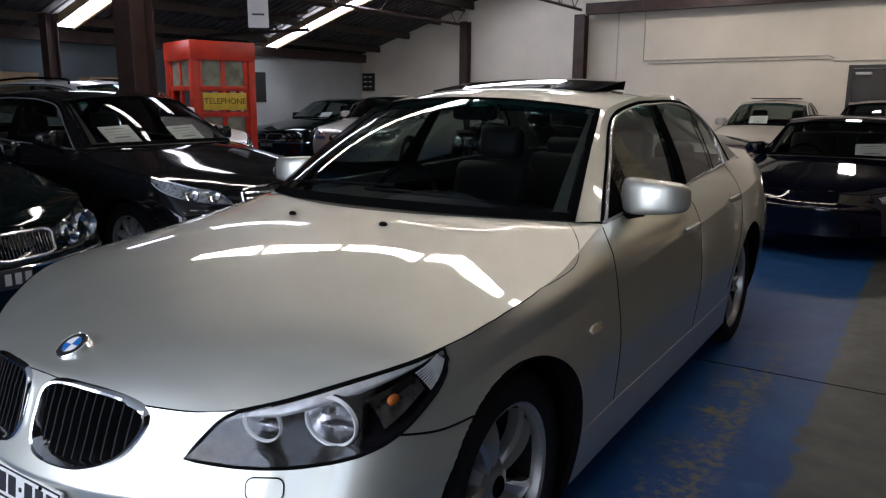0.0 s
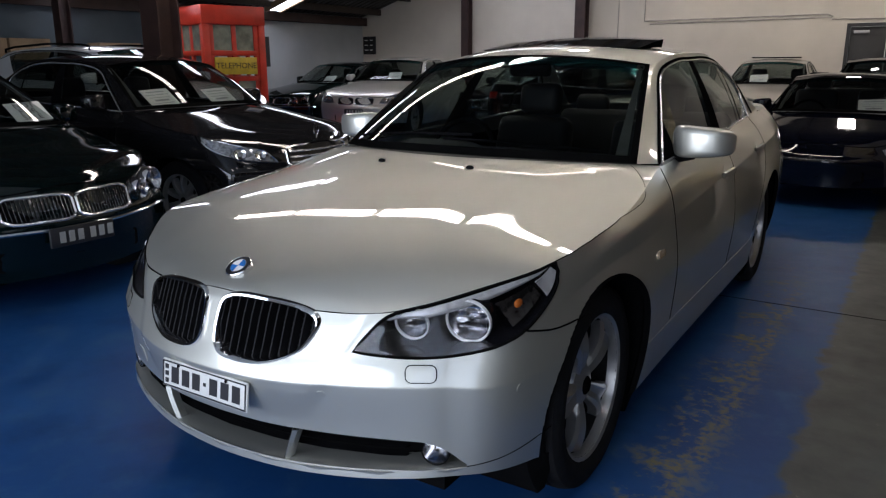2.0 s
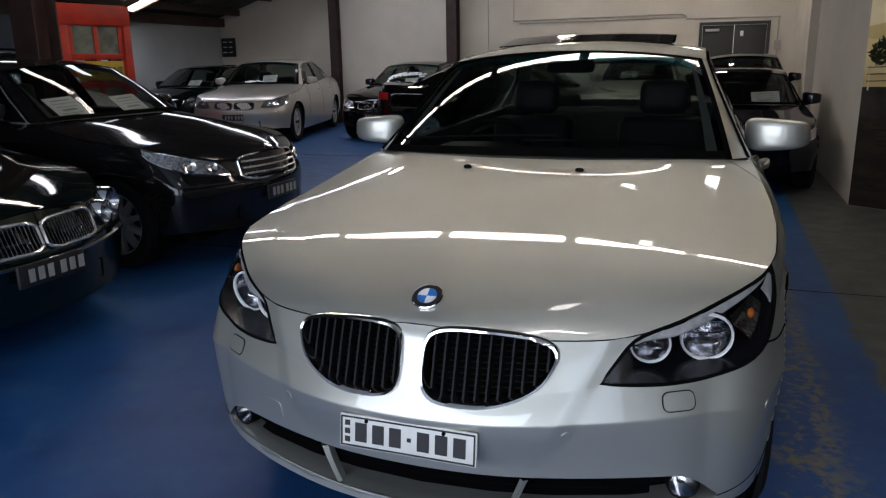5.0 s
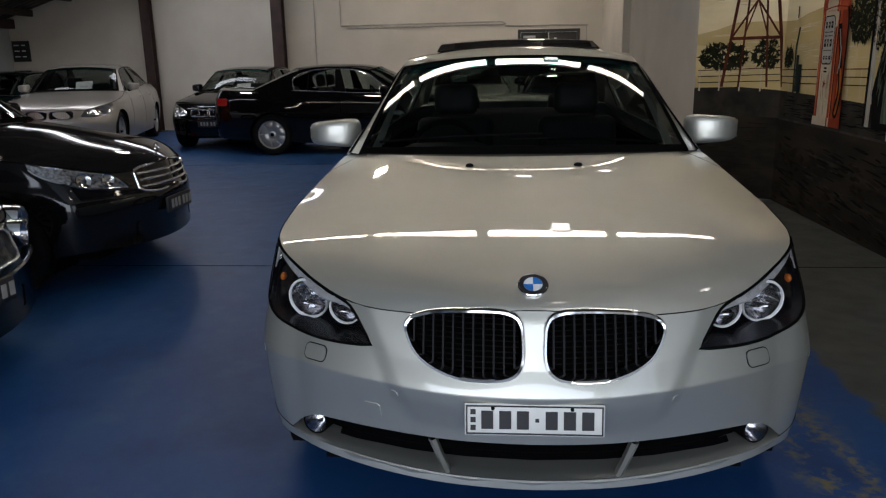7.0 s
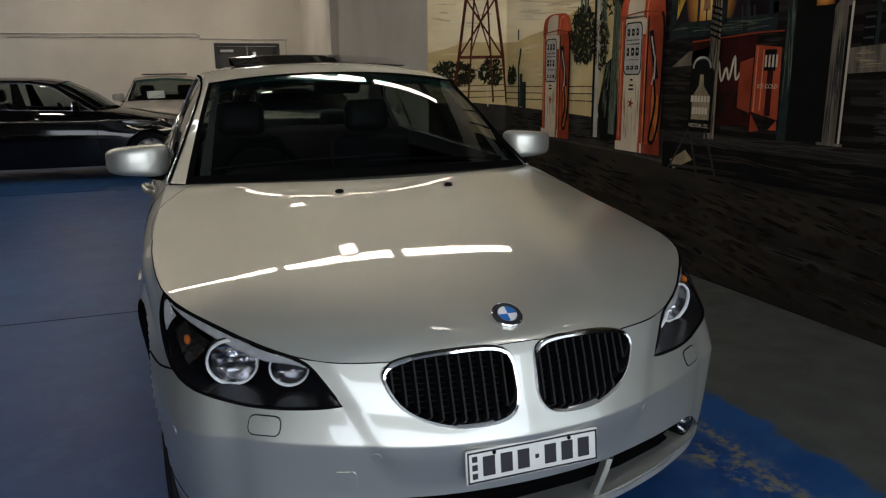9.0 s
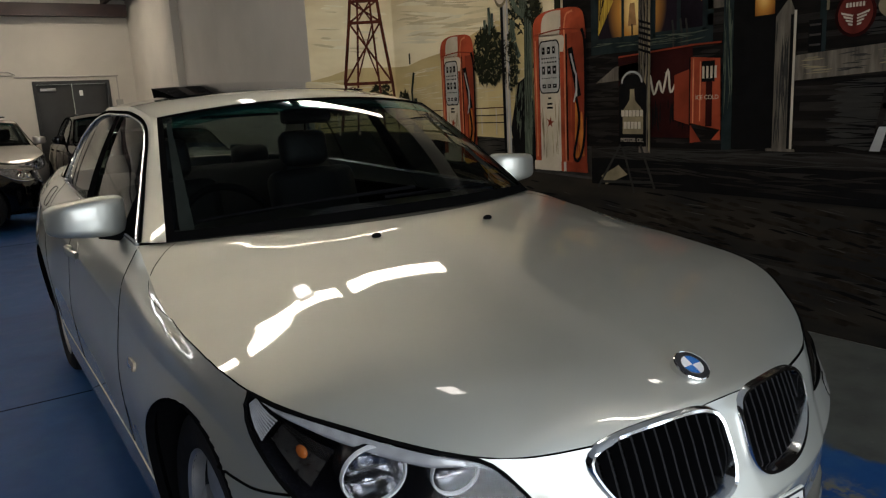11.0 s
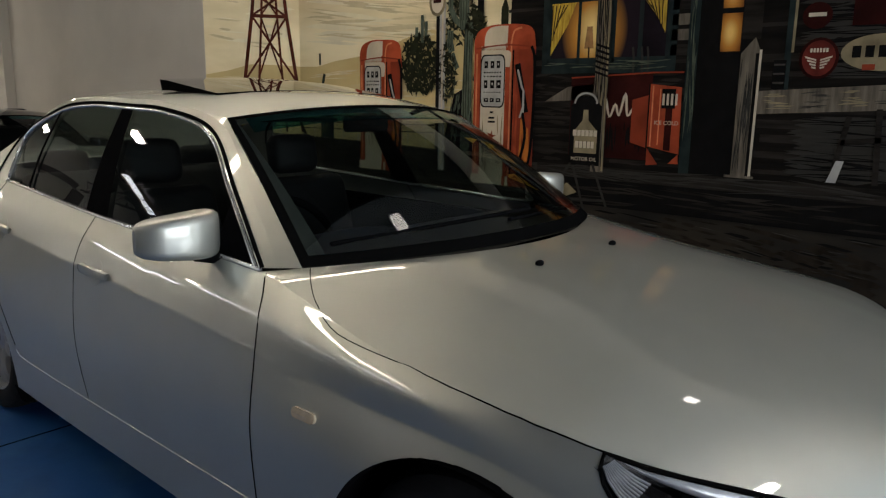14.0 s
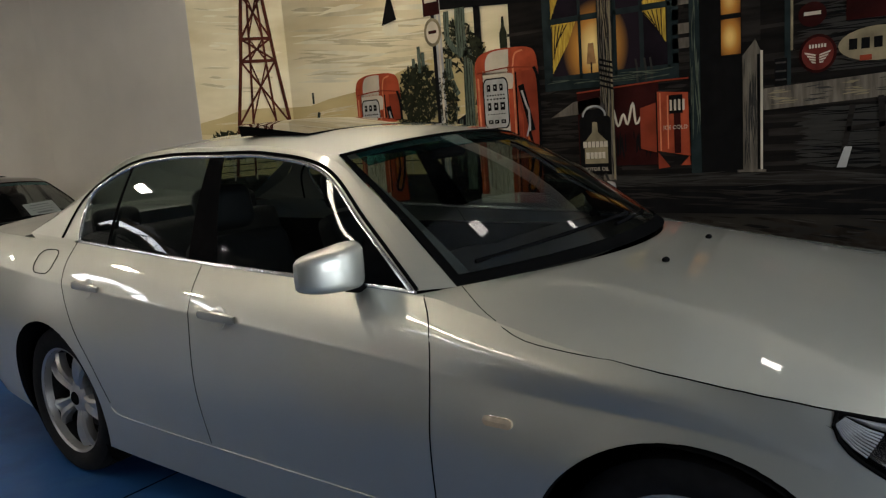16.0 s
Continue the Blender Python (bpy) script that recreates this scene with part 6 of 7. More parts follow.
tower()
line("painted_cactus", [(5.40, 1.70), (5.40, 1.80)], .025, "cactus", 7)
line("painted_cactus", [(5.38, 1.05), (5.39, 1.45), (5.34, 1.62)], .035, "cactus", 7)
line("painted_cactus", [(5.33, 1.06), (5.33, 1.38)], .06, "cactus", 8)
rect("painted_drum", 5.30, 1.05, 5.22, 1.30, "teal", 8)


def pump(y0, y1, z0, z1, detail):
    """A painted fuel pump: rounded red body, cream front, dial panel, dome and hose. Lettering as bars."""
    w = y0 - y1
    at = lambda u, z: (y0 - w * u, z)
    smooth = lambda pts, k=4: [(p.x, p.y) for p in curve_pts([(y, z, 0) for y, z in pts], k)]
    rect("pump_side", y0, z0 + .03, y1, z1 - .16, "red", 12)
    rect("pump_shade", y0 - w * .74, z0 + .03, y1, z1 - .16, "red_dark", 13)
    flat("pump_panel", [at(.78, z0 + .10), at(.96, z0 + .12), at(.93, z0 + .42), at(.80, z0 + .5)], "orange", 13.4)
    a, b = y0 - w * .12, y0 - w * .53
    rect("pump_front", a, z0 + .06, b, z1 - .15, "cream", 14)
    rect("pump_edge", b, z0 + .06, b - w * .06, z1 - .13, "red", 15)
    rect("pump_edge", b - w * .075, z0 + .06, b - w * .10, z1 - .13, "pale_red", 15)
    line("pump_edge_shadow", [at(.655, z0 + .08), at(.655, z1 - .18)], w * .025, "ink", 15.3)
    line("pump_edge_shadow", [at(.115, z0 + .08), at(.115, z1 - .18)], w * .02, "red_dark", 15.3)
    line("pump_edge_light", [at(.045, z0 + .10), at(.045, z1 - .2)], w * .03, "pale_red", 13)
    flat("pump_dome", smooth([at(0, z1 - .18), at(.005, z1 - .10), at(.08, z1 - .035), at(.28, z1 - .003), at(.55, z1), at(.84, z1 - .012), at(.965, z1 - .06), at(1, z1 - .18)]), "red", 14)
    flat("pump_dome_light", smooth([at(.17, z1 - .17), at(.18, z1 - .08), at(.25, z1 - .025), at(.40, z1 - .01), at(.56, z1 - .012)]) + [at(.55, z1 - .17)], "cream", 15)
    line("pump_dome_joint", smooth([at(.02, z1 - .165), at(.3, z1 - .15), at(.6, z1 - .145), at(.98, z1 - .165)]), .010, "red_dark", 16)
    line("pump_dome_gleam", smooth([at(.62, z1 - .13), at(.66, z1 - .05), at(.78, z1 - .03)]), .014, "pale_red", 16)
    flat("pump_hood", smooth([at(.14, z1 - .30), at(.14, z1 - .22), at(.22, z1 - .185), at(.45, z1 - .18), at(.60, z1 - .19), at(.62, z1 - .24)]) + [at(.60, z1 - .30)], "cream", 16.3)
    rect("pump_foot", y0 + .01, z0, y0 - w * .62, z0 + .07, "cream", 16)
    rect("pump_foot", y0 - w * .62, z0, y1 - .01, z0 + .07, "red_dark", 16)
    line("pump_foot_edge", [at(.55, z0), at(.55, z0 + .07)], w * .05, "red", 16.4)
    pz0, pz1 = z1 - .58, z1 - .22
    rim = [(y0 - w * (.325 + .205 * p), (pz0 + pz1) / 2 + (pz1 - pz0) * .53 * q) for p, q in [(2 * c, 2 * d) for c, d in round_rect(1, 1, .16)]]
    flat("dial_rim", rim, "ink", 17)
    flat("dial_panel", [(y0 - w * .325 + (y - y0 + w * .325) * .92, (pz0 + pz1) / 2 + (z - (pz0 + pz1) / 2) * .95) for y, z in rim], "grey", 17.5)
    rnd = random.Random(detail)
    for t0, t1, n in ((.76, .9, 3), (.66, .69, 7), (.58, .61, 6), (.36, .52, 3), (.27, .29, 7), (.08, .16, 3)):
        for k in range(n):
            u = y0 - w * (.17 + .31 * (k + .15) / n)
            ww = w * .31 / n * (.5 + .25 * rnd.random())
            rect("dial_bar", u, pz0 + (pz1 - pz0) * t0, u - ww, pz0 + (pz1 - pz0) * t1, "ink" if n == 3 else "plank_light", 18)
            if n == 3:
                rect("dial_figure", u - ww * .3, pz0 + (pz1 - pz0) * (t0 * .6 + t1 * .4), u - ww * (.55 + .2 * rnd.random()), pz0 + (pz1 - pz0) * (t0 * .3 + t1 * .7), "grey", 18.4)
    star = [((a + b) / 2 + w * (.085 if i % 2 else .03) * math.cos(.6 * i), z0 + (z1 - z0) * .31 + w * (.085 if i % 2 else .03) * math.sin(.6 * i)) for i in range(10)]
    flat("pump_mark", star, "red_dark", 18)
    for t, q in ((.42, .05), (.395, .06), (.455, .03)):
        rect("pump_mark", (a + b) / 2 + w * q, z0 + (z1 - z0) * t, (a + b) / 2 - w * q, z0 + (z1 - z0) * t + .014, "ink", 18)
    hose = curve_pts([(y1 + w * .17, z1 - .62, 0), (y1 + w * .12, z1 - .8, 0), (y1 + w * .22, z0 + .12, 0), (y1 + w * .12, z0 + .1, 0), (y1 + w * .02, z0 + .3, 0), (y1 + w * .0, z1 - .3, 0), (y1 + w * .06, z1 - .16, 0)], 5)
    line("pump_hose", [(p.x, p.y) for p in hose], .024, "ink", 18)
    line("nozzle_rest", [(y1 + w * .27, z1 - .28), (y1 + w * .12, z1 - .62)], .05, "ink", 18.5)
    line("pump_nozzle", [(y1 + w * .26, z1 - .32), (y1 + w * .19, z1 - .44), (y1 + w * .16, z1 - .47), (y1 + w * .16, z1 - .62)], .017, "grey", 19)
    line("nozzle_handle", [(y1 + w * .15, z1 - .56), (y1 + w * .21, z1 - .66)], .014, "grey", 19.3)
    strokes(y0 - w * .66, z0 + .1, y1, z1 - .2, 26, .3, .012, "red_dark", 13.8, detail + 60, 0, True)
    strokes(y0 - w * .14, z0 + .08, y0 - w * .5, z1 - .62, 16, .25, .012, "tan", 14.5, detail + 70, 0, True)


pump(4.86, 4.36, .81, 1.89, 3)
pump(3.60, 3.05, .79, 1.95, 4)

# pole with its signs, saguaro and bracket lamp
rect("painted_pole", 3.96, .86, 3.895, 2.92, "grey", 9)
rect("pole_shade", 3.99, .86, 3.955, 2.92, "ink", 10)
line("pole_gleam", [(3.925, .9), (3.925, 2.9)], .018, "cream", 10)
blob("round_sign", 3.98, 2.15, .085, .11, "tan", 11)
blob("round_sign_face", 3.98, 2.15, .062, .085, "cream", 12)
rect("sign_bar", 4.02, 2.14, 3.94, 2.165, "maroon", 13)
rect("hanging_sign", 4.06, 2.28, 3.90, 2.46, "maroon", 11)
rect("hanging_sign_bar", 4.04, 2.38, 3.92, 2.42, "cream", 12)
line("bracket", [(3.95, 2.52), (4.30, 2.52), (4.40, 2.46)], .02, "ink", 11)
flat("bracket_lamp", [(4.38, 2.47), (4.43, 2.47), (4.50, 2.27), (4.34, 2.30)], "ink", 12)
for pts, w in ((((3.69, .9), (3.675, 1.5), (3.66, 1.98)), .085), (((3.70, 1.93), (3.715, 2.1), (3.71, 2.30)), .092), (((3.84, 2.29), (3.845, 2.09), (3.79, 2.0), (3.74, 1.97)), .05), (((3.845, 1.93), (3.85, 1.85), (3.83, 1.77)), .062), (((3.825, 1.76), (3.80, 1.70), (3.77, 1.645)), .046), (((3.60, 1.55), (3.56, 1.66), (3.555, 1.8)), .045)):
    line("saguaro", pts, w, "saguaro", 9)
for y, z0, z1 in ((3.69, 2.0, 2.29), (3.715, 2.0, 2.30), (3.74, 2.0, 2.28), (3.65, 1.3, 1.96), (3.675, 1.1, 1.97), (3.70, 1.2, 1.94), (3.845, 2.1, 2.28), (3.855, 1.8, 1.92), (3.835, 1.8, 1.92), (3.80, 1.67, 1.74)):
    line("cactus_rib", [(y, z0), (y + .004, (z0 + z1) / 2), (y, z1)], .006, "leaf", 10)
for y, z0, z1 in ((3.755, 2.0, 2.27), (3.63, 1.35, 1.9), (3.865, 2.1, 2.27), (3.87, 1.8, 1.92)):
    line("cactus_light", [(y, z0), (y, z1)], .008, "sage", 10.4)
for y, z0, z1 in ((4.14, 1.85, 2.06), (4.20, 1.90, 1.97), (4.10, 1.90, 2.01)):
    line("painted_cactus", [(y, z0), (y, z1)], .032, "saguaro", 8.5)
scrub(3.88, 1.62, .10, .22, 200, 9, .03, 8)
scrub(3.60, 1.98, .09, .10, 90, 10, .03, 8)
strokes(3.83, 1.0, 3.6, 1.6, 60, .16, .014, "sage", 9.4, 41, .2, True)
blob("lamp_shine", 4.42, 2.24, .09, .05, "sky_light", 1.8)
flat("wall_bottle", [(3.365, 1.95), (3.365, 2.06), (3.345, 2.11), (3.34, 2.18), (3.322, 2.18), (3.317, 2.11), (3.30, 2.06), (3.30, 1.95)], "leaf", 8)
flat("cactus_base", [(3.85, .85), (3.9, 1.1), (3.8, 1.45), (3.7, 1.5), (3.62, 1.3), (3.6, .85)], "ink", 8)

# the store front
rect("store_wall", 3.28, .98, -1.6, 2.92, "plank", 5)
flat("store_beam", [(3.90, 2.31), (3.90, 2.43), (3.0, 2.34), (3.0, 2.24)], "ink", 7)
rect("store_post", 3.585, 1.5, 3.525, 2.92, "ink", 8)
rnd = random.Random(11)
for i in range(20):
    z = 1.02 + .092 * i
    y0 = 3.3
    while y0 > .9:
        y1 = max(.74, y0 - .5 - rnd.random() * .7)
        if rnd.random() < .55:
            line("store_plank", [(y0, z + .02 * rnd.random()), (y1, z + .02 * rnd.random())], .02 + .03 * rnd.random(), "plank_light", 6)
        y0 = y1 - .05
for i in range(14):
    rect("siding_board", 2.06, 1.70 + .09 * i, 1.95, 1.765 + .09 * i, "post" if i % 3 else "plank_light", 8)
strokes(1.34, 1.0, .74, 1.36, 150, .5, .05, "siding", 6.6, 51)
strokes(1.34, 1.55, .74, 2.9, 220, .5, .04, "siding", 6.6, 52)
strokes(1.34, 1.0, .74, 2.9, 160, .5, .012, "ink", 7.2, 53)
strokes(3.3, 1.0, 1.95, 1.6, 90, .35, .03, "plank_light", 6.6, 54)
# lit window
rect("window_frame", 3.0, 1.60, 2.02, 2.9, "teal", 8, "lit window with yellow curtains")
for y0, y1, z0, z1, m in ((2.93, 2.72, 1.70, 2.06, "room_light"), (2.70, 2.58, 1.70, 2.06, "room_light"), (2.46, 2.28, 1.70, 2.06, "room_light"), (2.25, 2.09, 1.70, 2.06, "night"), (2.93, 2.72, 2.10, 2.42, "night"), (2.70, 2.58, 2.10, 2.42, "room_light"), (2.46, 2.28, 2.10, 2.42, "room_light"), (2.25, 2.09, 2.10, 2.42, "night"), (2.93, 2.09, 2.46, 2.86, "night")):
    rect("window_pane", y0, z0, y1, z1, m, 9)
flat("curtain", [(2.93, 1.72), (2.93, 2.06), (2.74, 2.06), (2.80, 1.92)], "curtain", 10)
flat("curtain", [(2.93, 2.10), (2.93, 2.4), (2.78, 2.4), (2.86, 2.25)], "curtain", 10)
flat("curtain", [(2.26, 2.06), (2.10, 2.06), (2.10, 1.84), (2.16, 1.94)], "curtain", 10)
flat("curtain", [(2.26, 2.10), (2.10, 2.10), (2.10, 2.40), (2.2, 2.3)], "curtain", 10)
for k in range(5):
    line("curtain_fold", [(2.925 - .03 * k, 2.05), (2.93 - .012 * k, 1.78 + .04 * k)], .008, "brown", 10.5)
    line("curtain_fold", [(2.25 - .03 * k, 2.055), (2.185 - .015 * k, 1.98 - .025 * k)], .007, "brown", 10.5)
    line("curtain_fold", [(2.25 - .03 * k, 2.12), (2.19 - .015 * k, 2.2 + .03 * k)], .007, "brown", 10.5)
for y in (2.945, 2.71, 2.45, 2.265, 2.08):
    line("window_bar", [(y, 1.66), (y, 2.88)], .022, "teal", 11.5)
for z in (1.68, 2.08, 2.44):
    line("window_bar", [(2.96, z), (2.06, z)], .03, "teal", 11.5)
for y in (2.30, 2.24, 2.2):
    line("sill_bottle", [(y, 1.60), (y, 1.69), (y + .01, 1.76)], .014, "siding", 12)
strokes(3.0, 1.61, 2.03, 1.68, 20, .3, .01, "sage", 12, 55)
flat("table_lamp", [(2.665, 1.76), (2.595, 1.76), (2.61, 1.90), (2.65, 1.90)], "shade", 11)
line("table_lamp_stem", [(2.63, 1.70), (2.63, 1.77)], .012, "ink", 11)
# porch posts, doorway and rail
rect("porch_post", 2.566, .95, 2.47, 2.92, "post", 20)
for i in range(6):
    z = 1.60 + .035 * i
    flat("post_stripe", [(2.566, z), (2.566, z + .016), (2.47, z - .014), (2.47, z - .03)], "ink", 21)
strokes(2.562, .96, 2.474, 2.9, 50, .5, .016, "plank_light", 20.4, 56, 0, True)
strokes(2.562, .96, 2.474, 2.9, 26, .4, .010, "tan", 20.7, 57, 0, True)
line("post_edge", [(2.48, .96), (2.482, 2.9)], .012, "tan", 20.8)
rect("door_jamb", 1.95, .98, 1.885, 2.92, "teal", 9)
strokes(1.95, 1.0, 1.885, 2.9, 24, .5, .012, "sage", 9.4, 58, 0, True)
rect("doorway", 1.885, .98, 1.60, 2.92, "ink", 9)
rect("door_light", 1.752, 1.715, 1.635, 1.93, "door_low", 10)
rect("door_light", 1.752, 1.96, 1.635, 2.3, "door_high", 10)
flat("rail_post", [(1.625, .99), (1.625, 1.70), (1.55, 1.79), (1.51, 1.70), (1.51, .99)], "post", 12)
rect("rail_post_shade", 1.54, .99, 1.51, 1.7, "ink", 13)
strokes(1.62, 1.0, 1.545, 1.72, 18, .45, .010, "kerb", 13.3, 59, 0, True)
strokes(1.62, 1.0, 1.545, 1.72, 16, .3, .008, "siding", 13.6, 60, 0, True)
line("rail_post_edge", [(1.515, 1.0), (1.513, 1.72)], .014, "cream", 14)
rect("rail_post_foot", 1.66, .975, 1.49, 1.0, "post", 14)
rect("upper_post", 1.63, 1.78, 1.52, 2.92, "plank_light", 11)
flat("hand_rail", [(1.51, 1.36), (1.51, 1.49), (.73, 1.532), (.73, 1.40)], "post", 11)
for k in range(4):
    strokes(1.49 - .19 * k, 1.385 + .01 * k, 1.49 - .19 * (k + 1), 1.48 + .01 * k, 8, .16, .012, "kerb" if k % 2 else "tan", 11.4, 80 + k, -.05)
rect("inner_post", 1.385, 1.4, 1.35, 2.9, "teal", 9)
line("side_post_light", [(1.345, 1.7), (1.345, 2.2)], .014, "tan", 10)
# signs on the boards, their names as plain shapes
blob("round_sign", 1.206, 1.665, .10, .11, "maroon", 12)
blob("round_sign_rim", 1.206, 1.665, .085, .095, "sign_red", 13)
for k in range(6):
    rect("sign_bar", 1.252 - .016 * k, 1.697, 1.241 - .016 * k, 1.718, "cream", 14)
for k in range(4):
    for q in (-1, 1):
        flat("sign_wing", [(1.206 + q * .01, 1.66 - .014 * k), (1.206 + q * (.07 - .012 * k), 1.678 - .018 * k), (1.206 + q * (.066 - .012 * k), 1.667 - .018 * k), (1.206 + q * .01, 1.651 - .014 * k)], "cream", 14)
blob("oval_sign", .90, 1.69, .20, .095, "tan", 12)
for i in range(5):
    y = 1.045 - .062 * i
    rect("sign_bar", y, 1.665, y - .042, 1.725, "ink", 13)
rect("sign_tail", .99, 1.60, .93, 1.63, "red_dark", 13)
blob("round_sign", 1.235, 1.89, .075, .07, "maroon", 12)
rect("sign_bar", 1.28, 1.885, 1.19, 1.905, "cream", 13)
rect("red_sign", 1.06, 1.83, .73, 2.0, "maroon", 12)
# cool box, drink cabinet, bench
flat("cool_box", [(2.75, 1.05), (2.75, 1.57), (2.16, 1.60), (2.16, 1.05)], "maroon", 10)
script = curve_pts([(2.53, 1.33, 0), (2.49, 1.45, 0), (2.45, 1.32, 0), (2.41, 1.40, 0), (2.38, 1.33, 0), (2.34, 1.47, 0), (2.32, 1.33, 0), (2.27, 1.39, 0), (2.24, 1.34, 0)], 4)
line("painted_script", [(p.x, p.y) for p in script], .016, "cream", 11)
flat("drink_cabinet", [(2.29, 1.16), (2.29, 1.43), (2.18, 1.46), (2.18, 1.13)], "red_dark", 12)
flat("drink_cabinet", [(2.17, 1.14), (2.17, 1.53), (1.965, 1.51), (1.955, 1.10)], "red", 12)
rect("cabinet_bottle", 2.09, 1.38, 2.0, 1.5, "ink", 13)
rect("cabinet_band", 2.06, 1.12, 2.015, 1.5, "maroon", 12.4)
line("cabinet_edge", [(2.15, 1.14), (2.15, 1.52)], .010, "pale_red", 12.6)
line("cabinet_edge", [(2.175, 1.10), (2.175, 1.53)], .008, "ink", 12.6)
line("cabinet_edge", [(2.10, 1.15), (2.10, 1.50)], .008, "pale_red", 12.6)
line("box_edge", [(2.75, 1.57), (2.16, 1.60), (1.96, 1.60)], .010, "red_dark", 10.5)
strokes(2.7, 1.08, 2.2, 1.3, 40, .2, .02, "ink", 10.4, 93, 0, True)
for i in range(4):
    rect("cabinet_label", 2.085 - .028 * i, 1.40, 2.07 - .028 * i, 1.47, "cream", 14)
flat("cabinet_leg", [(2.17, 1.02), (2.17, 1.13), (2.09, 1.03)], "red_dark", 12)
flat("cabinet_leg", [(2.02, 1.04), (1.96, 1.10), (1.955, 1.04)], "red", 12)
flat("bench_top", [(2.96, 1.41), (2.78, 1.51), (2.58, 1.53), (2.55, 1.43)], "post", 10)
# sandwich board, its name as plain bars
flat("sign_board", [(2.735, .99), (2.735, 1.38), (2.68, 1.45), (2.56, 1.45), (2.50, 1.38), (2.50, .99)], "ink", 22)
flat("board_bottle", [(2.70, 1.07), (2.70, 1.22), (2.64, 1.29), (2.635, 1.36), (2.60, 1.36), (2.595, 1.29), (2.525, 1.22), (2.525, 1.07)], "tan", 23)
rect("board_bar", 2.71, 1.185, 2.525, 1.225, "cream", 24)
rect("board_bar", 2.69, 1.105, 2.545, 1.15, "cream", 24)
ringp = [(2.62 + .085 * math.cos(radians(a)), 1.40 + .07 * math.sin(radians(a))) for a in range(0, 181, 15)]
line("board_handle", ringp, .014, "grey", 24)
for k in range(6):
    rect("board_bar_gap", 2.68 - .031 * k, 1.183, 2.676 - .031 * k, 1.228, "ink", 24.5)
for k in range(4):
    rect("board_bar_gap", 2.662 - .03 * k, 1.103, 2.658 - .03 * k, 1.152, "ink", 24.5)
for pts in (((2.72, 1.0), (2.93, .70)), ((2.55, 1.0), (2.43, .72)), ((2.70, .98), (2.60, .68)), ((2.90, .74), (2.45, .76))):
    line("board_leg", pts, .018, "siding", 22)
flat("board_foot_light", [(2.86, .72), (2.90, .78), (2.74, .86), (2.66, .80)], "tan", 21)
# porch edge, chair and lantern
flat("porch_edge", [(3.0, .90), (3.0, .985), (-1.6, .985), (-1.6, .90)], "plank_light", 15)
rect("porch_shadow", 3.0, .72, -1.6, .90, "ink", 14)
strokes(3.0, .90, .74, .985, 60, .5, .014, "siding", 15.3, 91)
strokes(3.0, .73, .74, .90, 40, .5, .02, "plank_light", 14.3, 92)
for pts in (((1.08, 1.0), (1.02, 1.36)), ((.86, 1.0), (.88, 1.4)), ((1.05, 1.22), (.85, 1.24))):
    line("painted_chair", pts, .03, "plank_light", 13)
flat("chair_light", [(1.10, 1.0), (1.06, 1.12), (1.02, 1.12), (1.05, 1.0)], "grey", 14)
rect("lantern", 1.44, 1.50, 1.37, 1.66, "ink", 12)
for z in (1.53, 1.58, 1.63):
    rect("lantern_bar", 1.435, z, 1.375, z + .01, "kerb", 13)
# words that are no names
lettered("MOTOR OIL", mural, .036, on_wall(2.618, 1.03, 25), P["cream"])
lettered("ICE COLD", mural, .036, on_wall(2.05, 1.29, 15), P["cream"])

# ---- hall fittings ----


def phone_box(m):
    """A red telephone box with small-paned windows and a lit name board."""
    b = empty("telephone_box", m, "red timber telephone box with glazed panes and yellow sign", "telephone box")
    w, h = .5, 2.3
    for x in (-w, w):
        for y in (-w, w):
            part("corner_post", box(bmesh.new(), x - .06, y - .06, .1, x + .06, y + .06, h - .3, .008), "red", b)
    part("canopy", box(bmesh.new(), -w - .07, -w - .07, h - .31, w + .07, w + .07, h, .02), "red", b)
    part("floor_plinth", box(bmesh.new(), -w - .07, -w - .07, 0, w + .07, w + .07, .12, .01), "red", b)
    for k in range(4):
        r = Matrix.Rotation(radians(90 * k), 4, "Z")
        for z0, z1 in ((.12, .30), (.62, .70), (1.08, 1.16), (1.50, 1.58)):
            part("cross_rail", box(bmesh.new(), -w + .06, -w - .03, z0, w - .06, -w + .03, z1, .006, 2, r), "red", b)
        for x in (-.40, 0, .40):
            part("mullion", box(bmesh.new(), x - .04, -w - .026, .3, x + .04, -w + .026, h - .31, .006, 2, r), "red", b)
        for x in (-1, 1):
            for z0, z1 in ((.70, 1.08), (1.58, 1.99)):
                part("pane", boxes((x * .2 - .16, -w - .004, z0, x * .2 + .16, -w + .004, z1)), M["box_pane"], b, smooth=False).matrix_local = r
        part("lower_panel", boxes((-w + .06, -w - .012, .3, w - .06, -w + .012, .62)), "red", b, smooth=False).matrix_local = r
    sgn = part("sign", box(bmesh.new(), -.38, -w - .06, 1.19, .38, -w - .03, 1.47, .006), "sign_yellow", b, "yellow sign with dark lettering")
    lettered("TELEPHONE", sgn, .135, (0, -w - .062, 1.33), M["ink"], (0, 0, 1), (1, 0, 0))
    return b


M["box_pane"] = material("frosted_pane", (.26, .27, .2), .2, 0, .3, 5)
phone_box(Matrix.Translation((-8.75, 7.85, 0)) @ Matrix.Rotation(radians(74), 4, "Z"))

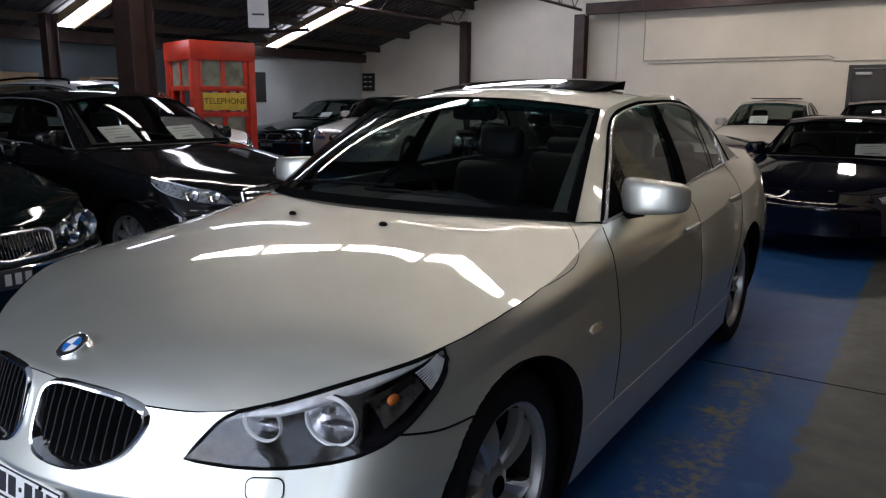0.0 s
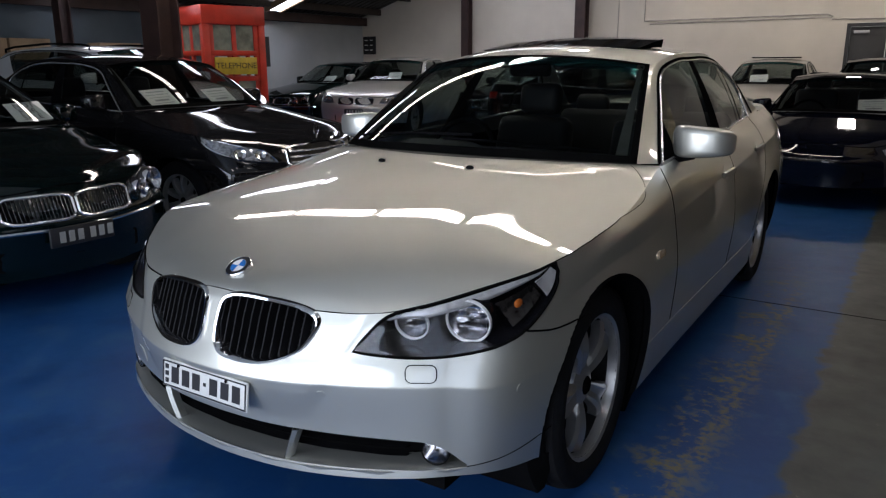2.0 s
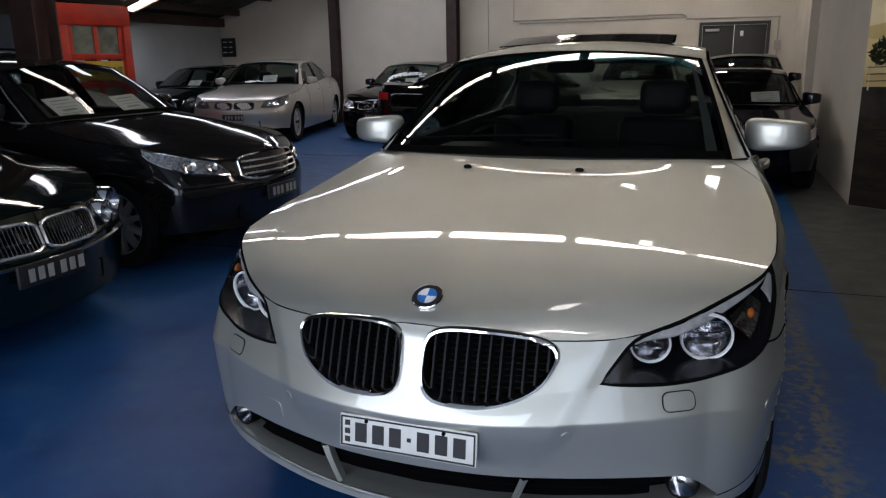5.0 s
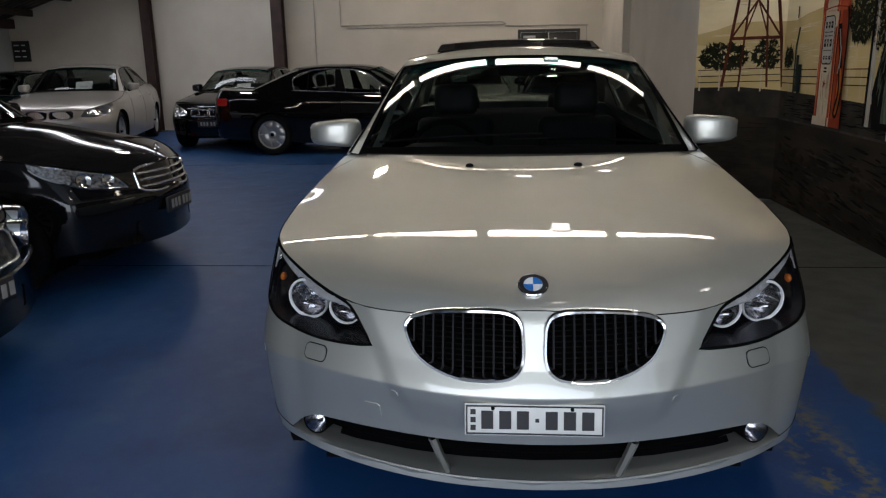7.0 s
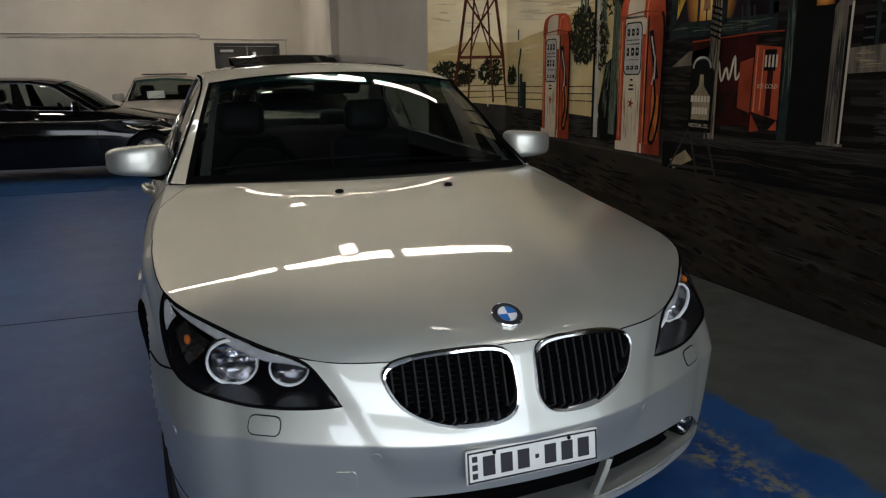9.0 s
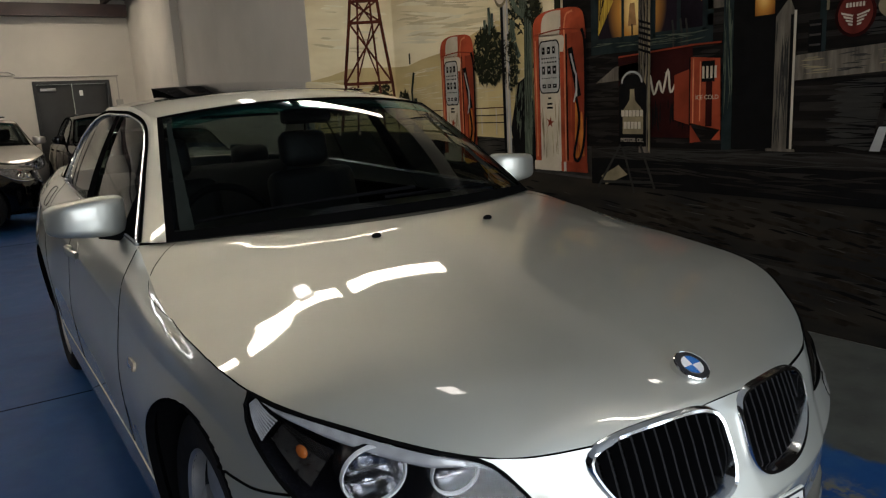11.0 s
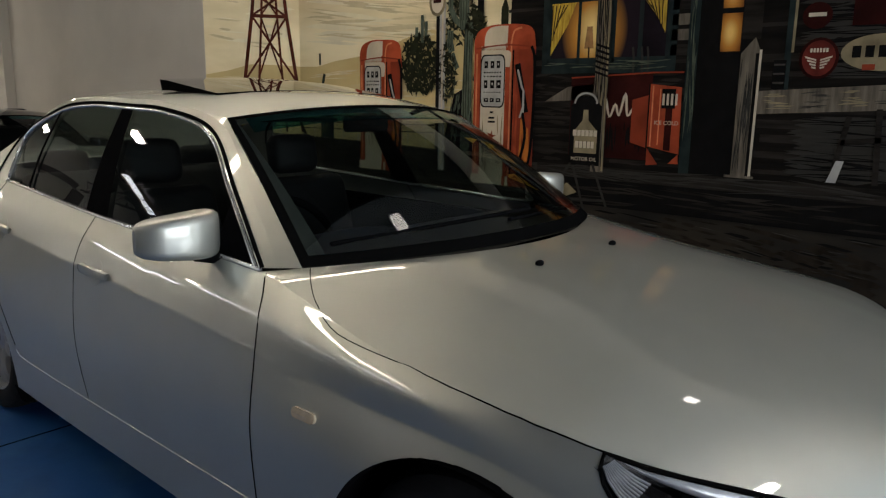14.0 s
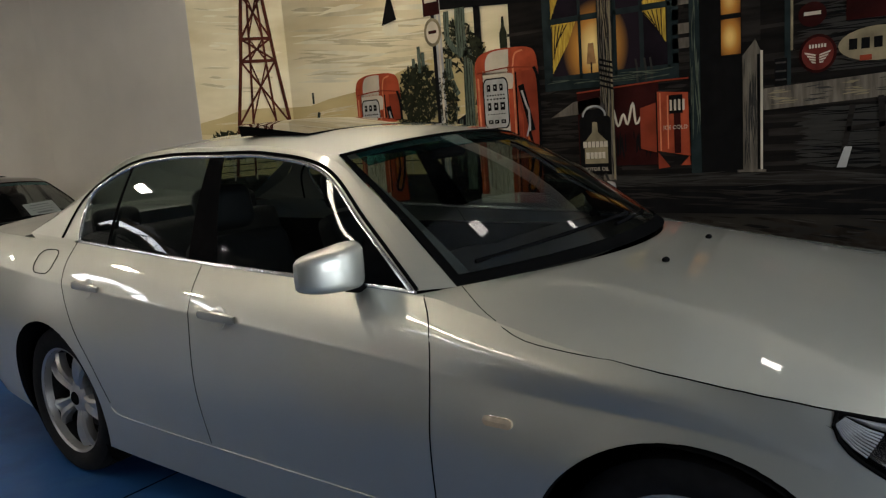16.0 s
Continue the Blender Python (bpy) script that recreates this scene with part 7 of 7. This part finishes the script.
door = empty("door_leaf", Matrix.Translation((.25, ROOM_B, 0)), "dark steel double door, closed", "door", kind="structure")
part("door_frame", boxes((0, -.03, 0, .06, .1, 2.06), (1.27, -.03, 0, 1.33, .1, 2.06), (.06, -.03, 2.0, 1.27, .1, 2.06)), "door", door, smooth=False)
for x in (.065, .67):
    part("leaf", box(bmesh.new(), x, .02, .01, x + .595, .07, 1.995, .004), "door", door)
part("closer", box(bmesh.new(), .12, -.03, 1.88, .38, .02, 1.93, .006), "alloy", door)
part("notice", boxes((.78, .014, 1.78, .84, .019, 1.88)), "paper", door, smooth=False)

# conduits on the back wall
def conduit(pts, r=.014):
    return tagged(part("conduit", tube(bmesh.new(), pts, r, 8), "pipe"), "thin painted electrical conduit on the wall", "conduit", "conduits", "structure")


yb = ROOM_B - .015
conduit([(-3.62, yb, 3.9), (-3.62, yb, 2.22), (-.1, yb, 2.24), (.0, yb, 2.19)])
conduit([(-3.50, yb, 2.16), (-.02, yb, 2.18)])
conduit([(-.02, yb, 2.14), (1.75, yb, 2.13)])
conduit([(-4.2, yb, 4.2), (-4.2, yb, 1.0)], .01)
conduit([(1.72, yb, 2.13), (1.72, yb, 1.2)], .01)
tagged(part("switch_box", box(bmesh.new(), 1.66, ROOM_B - .06, 1.5, 1.78, ROOM_B, 1.68, .01), "pipe"), "small grey switch box on the wall", "switch")

board = empty("rate_board", Matrix.Translation((-11.05, ROOM_B - .001, 1.60)), "black wall board with white figures", "board")
part("panel", box(bmesh.new(), -.2, -.05, 0, .2, 0, .46, .01), "ink", board)
for i in range(3):
    part("row_bar", boxes((-.15, -.054, .10 + .125 * i, -.03, -.0505, .125 + .125 * i)), "paper", board, smooth=False)
    part("row_bar", boxes((.03, -.054, .10 + .125 * i, .12, -.0505, .125 + .125 * i)), "paper", board, smooth=False)

hang = empty("hanging_sign", Matrix.Translation((-8.0, 8.3, 2.55)) @ Matrix.Rotation(radians(42), 4, "Z"), "white printed sign hung from the roof", "sign")
part("card", box(bmesh.new(), -.17, -.004, 0, .17, .004, .75, .002), "paper", hang, smooth=False)
part("card_bar", boxes((-.12, -.0065, .5, .12, -.0042, .62)), "blue_enamel", hang, smooth=False)
part("card_bar", boxes((-.1, -.0065, .2, .1, -.0042, .23)), "ink", hang, smooth=False)
part("wire", tube(bmesh.new(), [(0, 0, .75), (0, 0, roof_z(-8.0) - 2.56)], .004, 5), "trim", hang)

shelf = empty("wall_shelf", Matrix.Translation((ROOM_L, 6.2, 1.44)), "timber shelf along the side wall", "shelf")
part("shelf_board", box(bmesh.new(), 0, -1.8, -.04, .45, 1.8, 0, .004), "timber", shelf, smooth=False)
for y in (-1.5, 0, 1.5):
    part("bracket", box(bmesh.new(), 0, y - .02, -.34, .3, y + .02, -.04, .004), "rust_steel", shelf, smooth=False)
for y, w, h in ((-1.2, .36, .34), (-.46, .34, .34), (1.2, .42, .30)):
    bx = empty("cardboard_box", Matrix.Translation((ROOM_L + .22, 6.2 + y, 1.44)), "brown cardboard box on a shelf", "box", "boxes on the shelf")
    part("carton", box(bmesh.new(), -.18, -w, 0, .18, w, h, .004), "card", bx, smooth=False)
    part("tape", boxes((-.03, -w - .001, h, .03, w + .001, h + .002)), "tan_tape", bx, smooth=False)
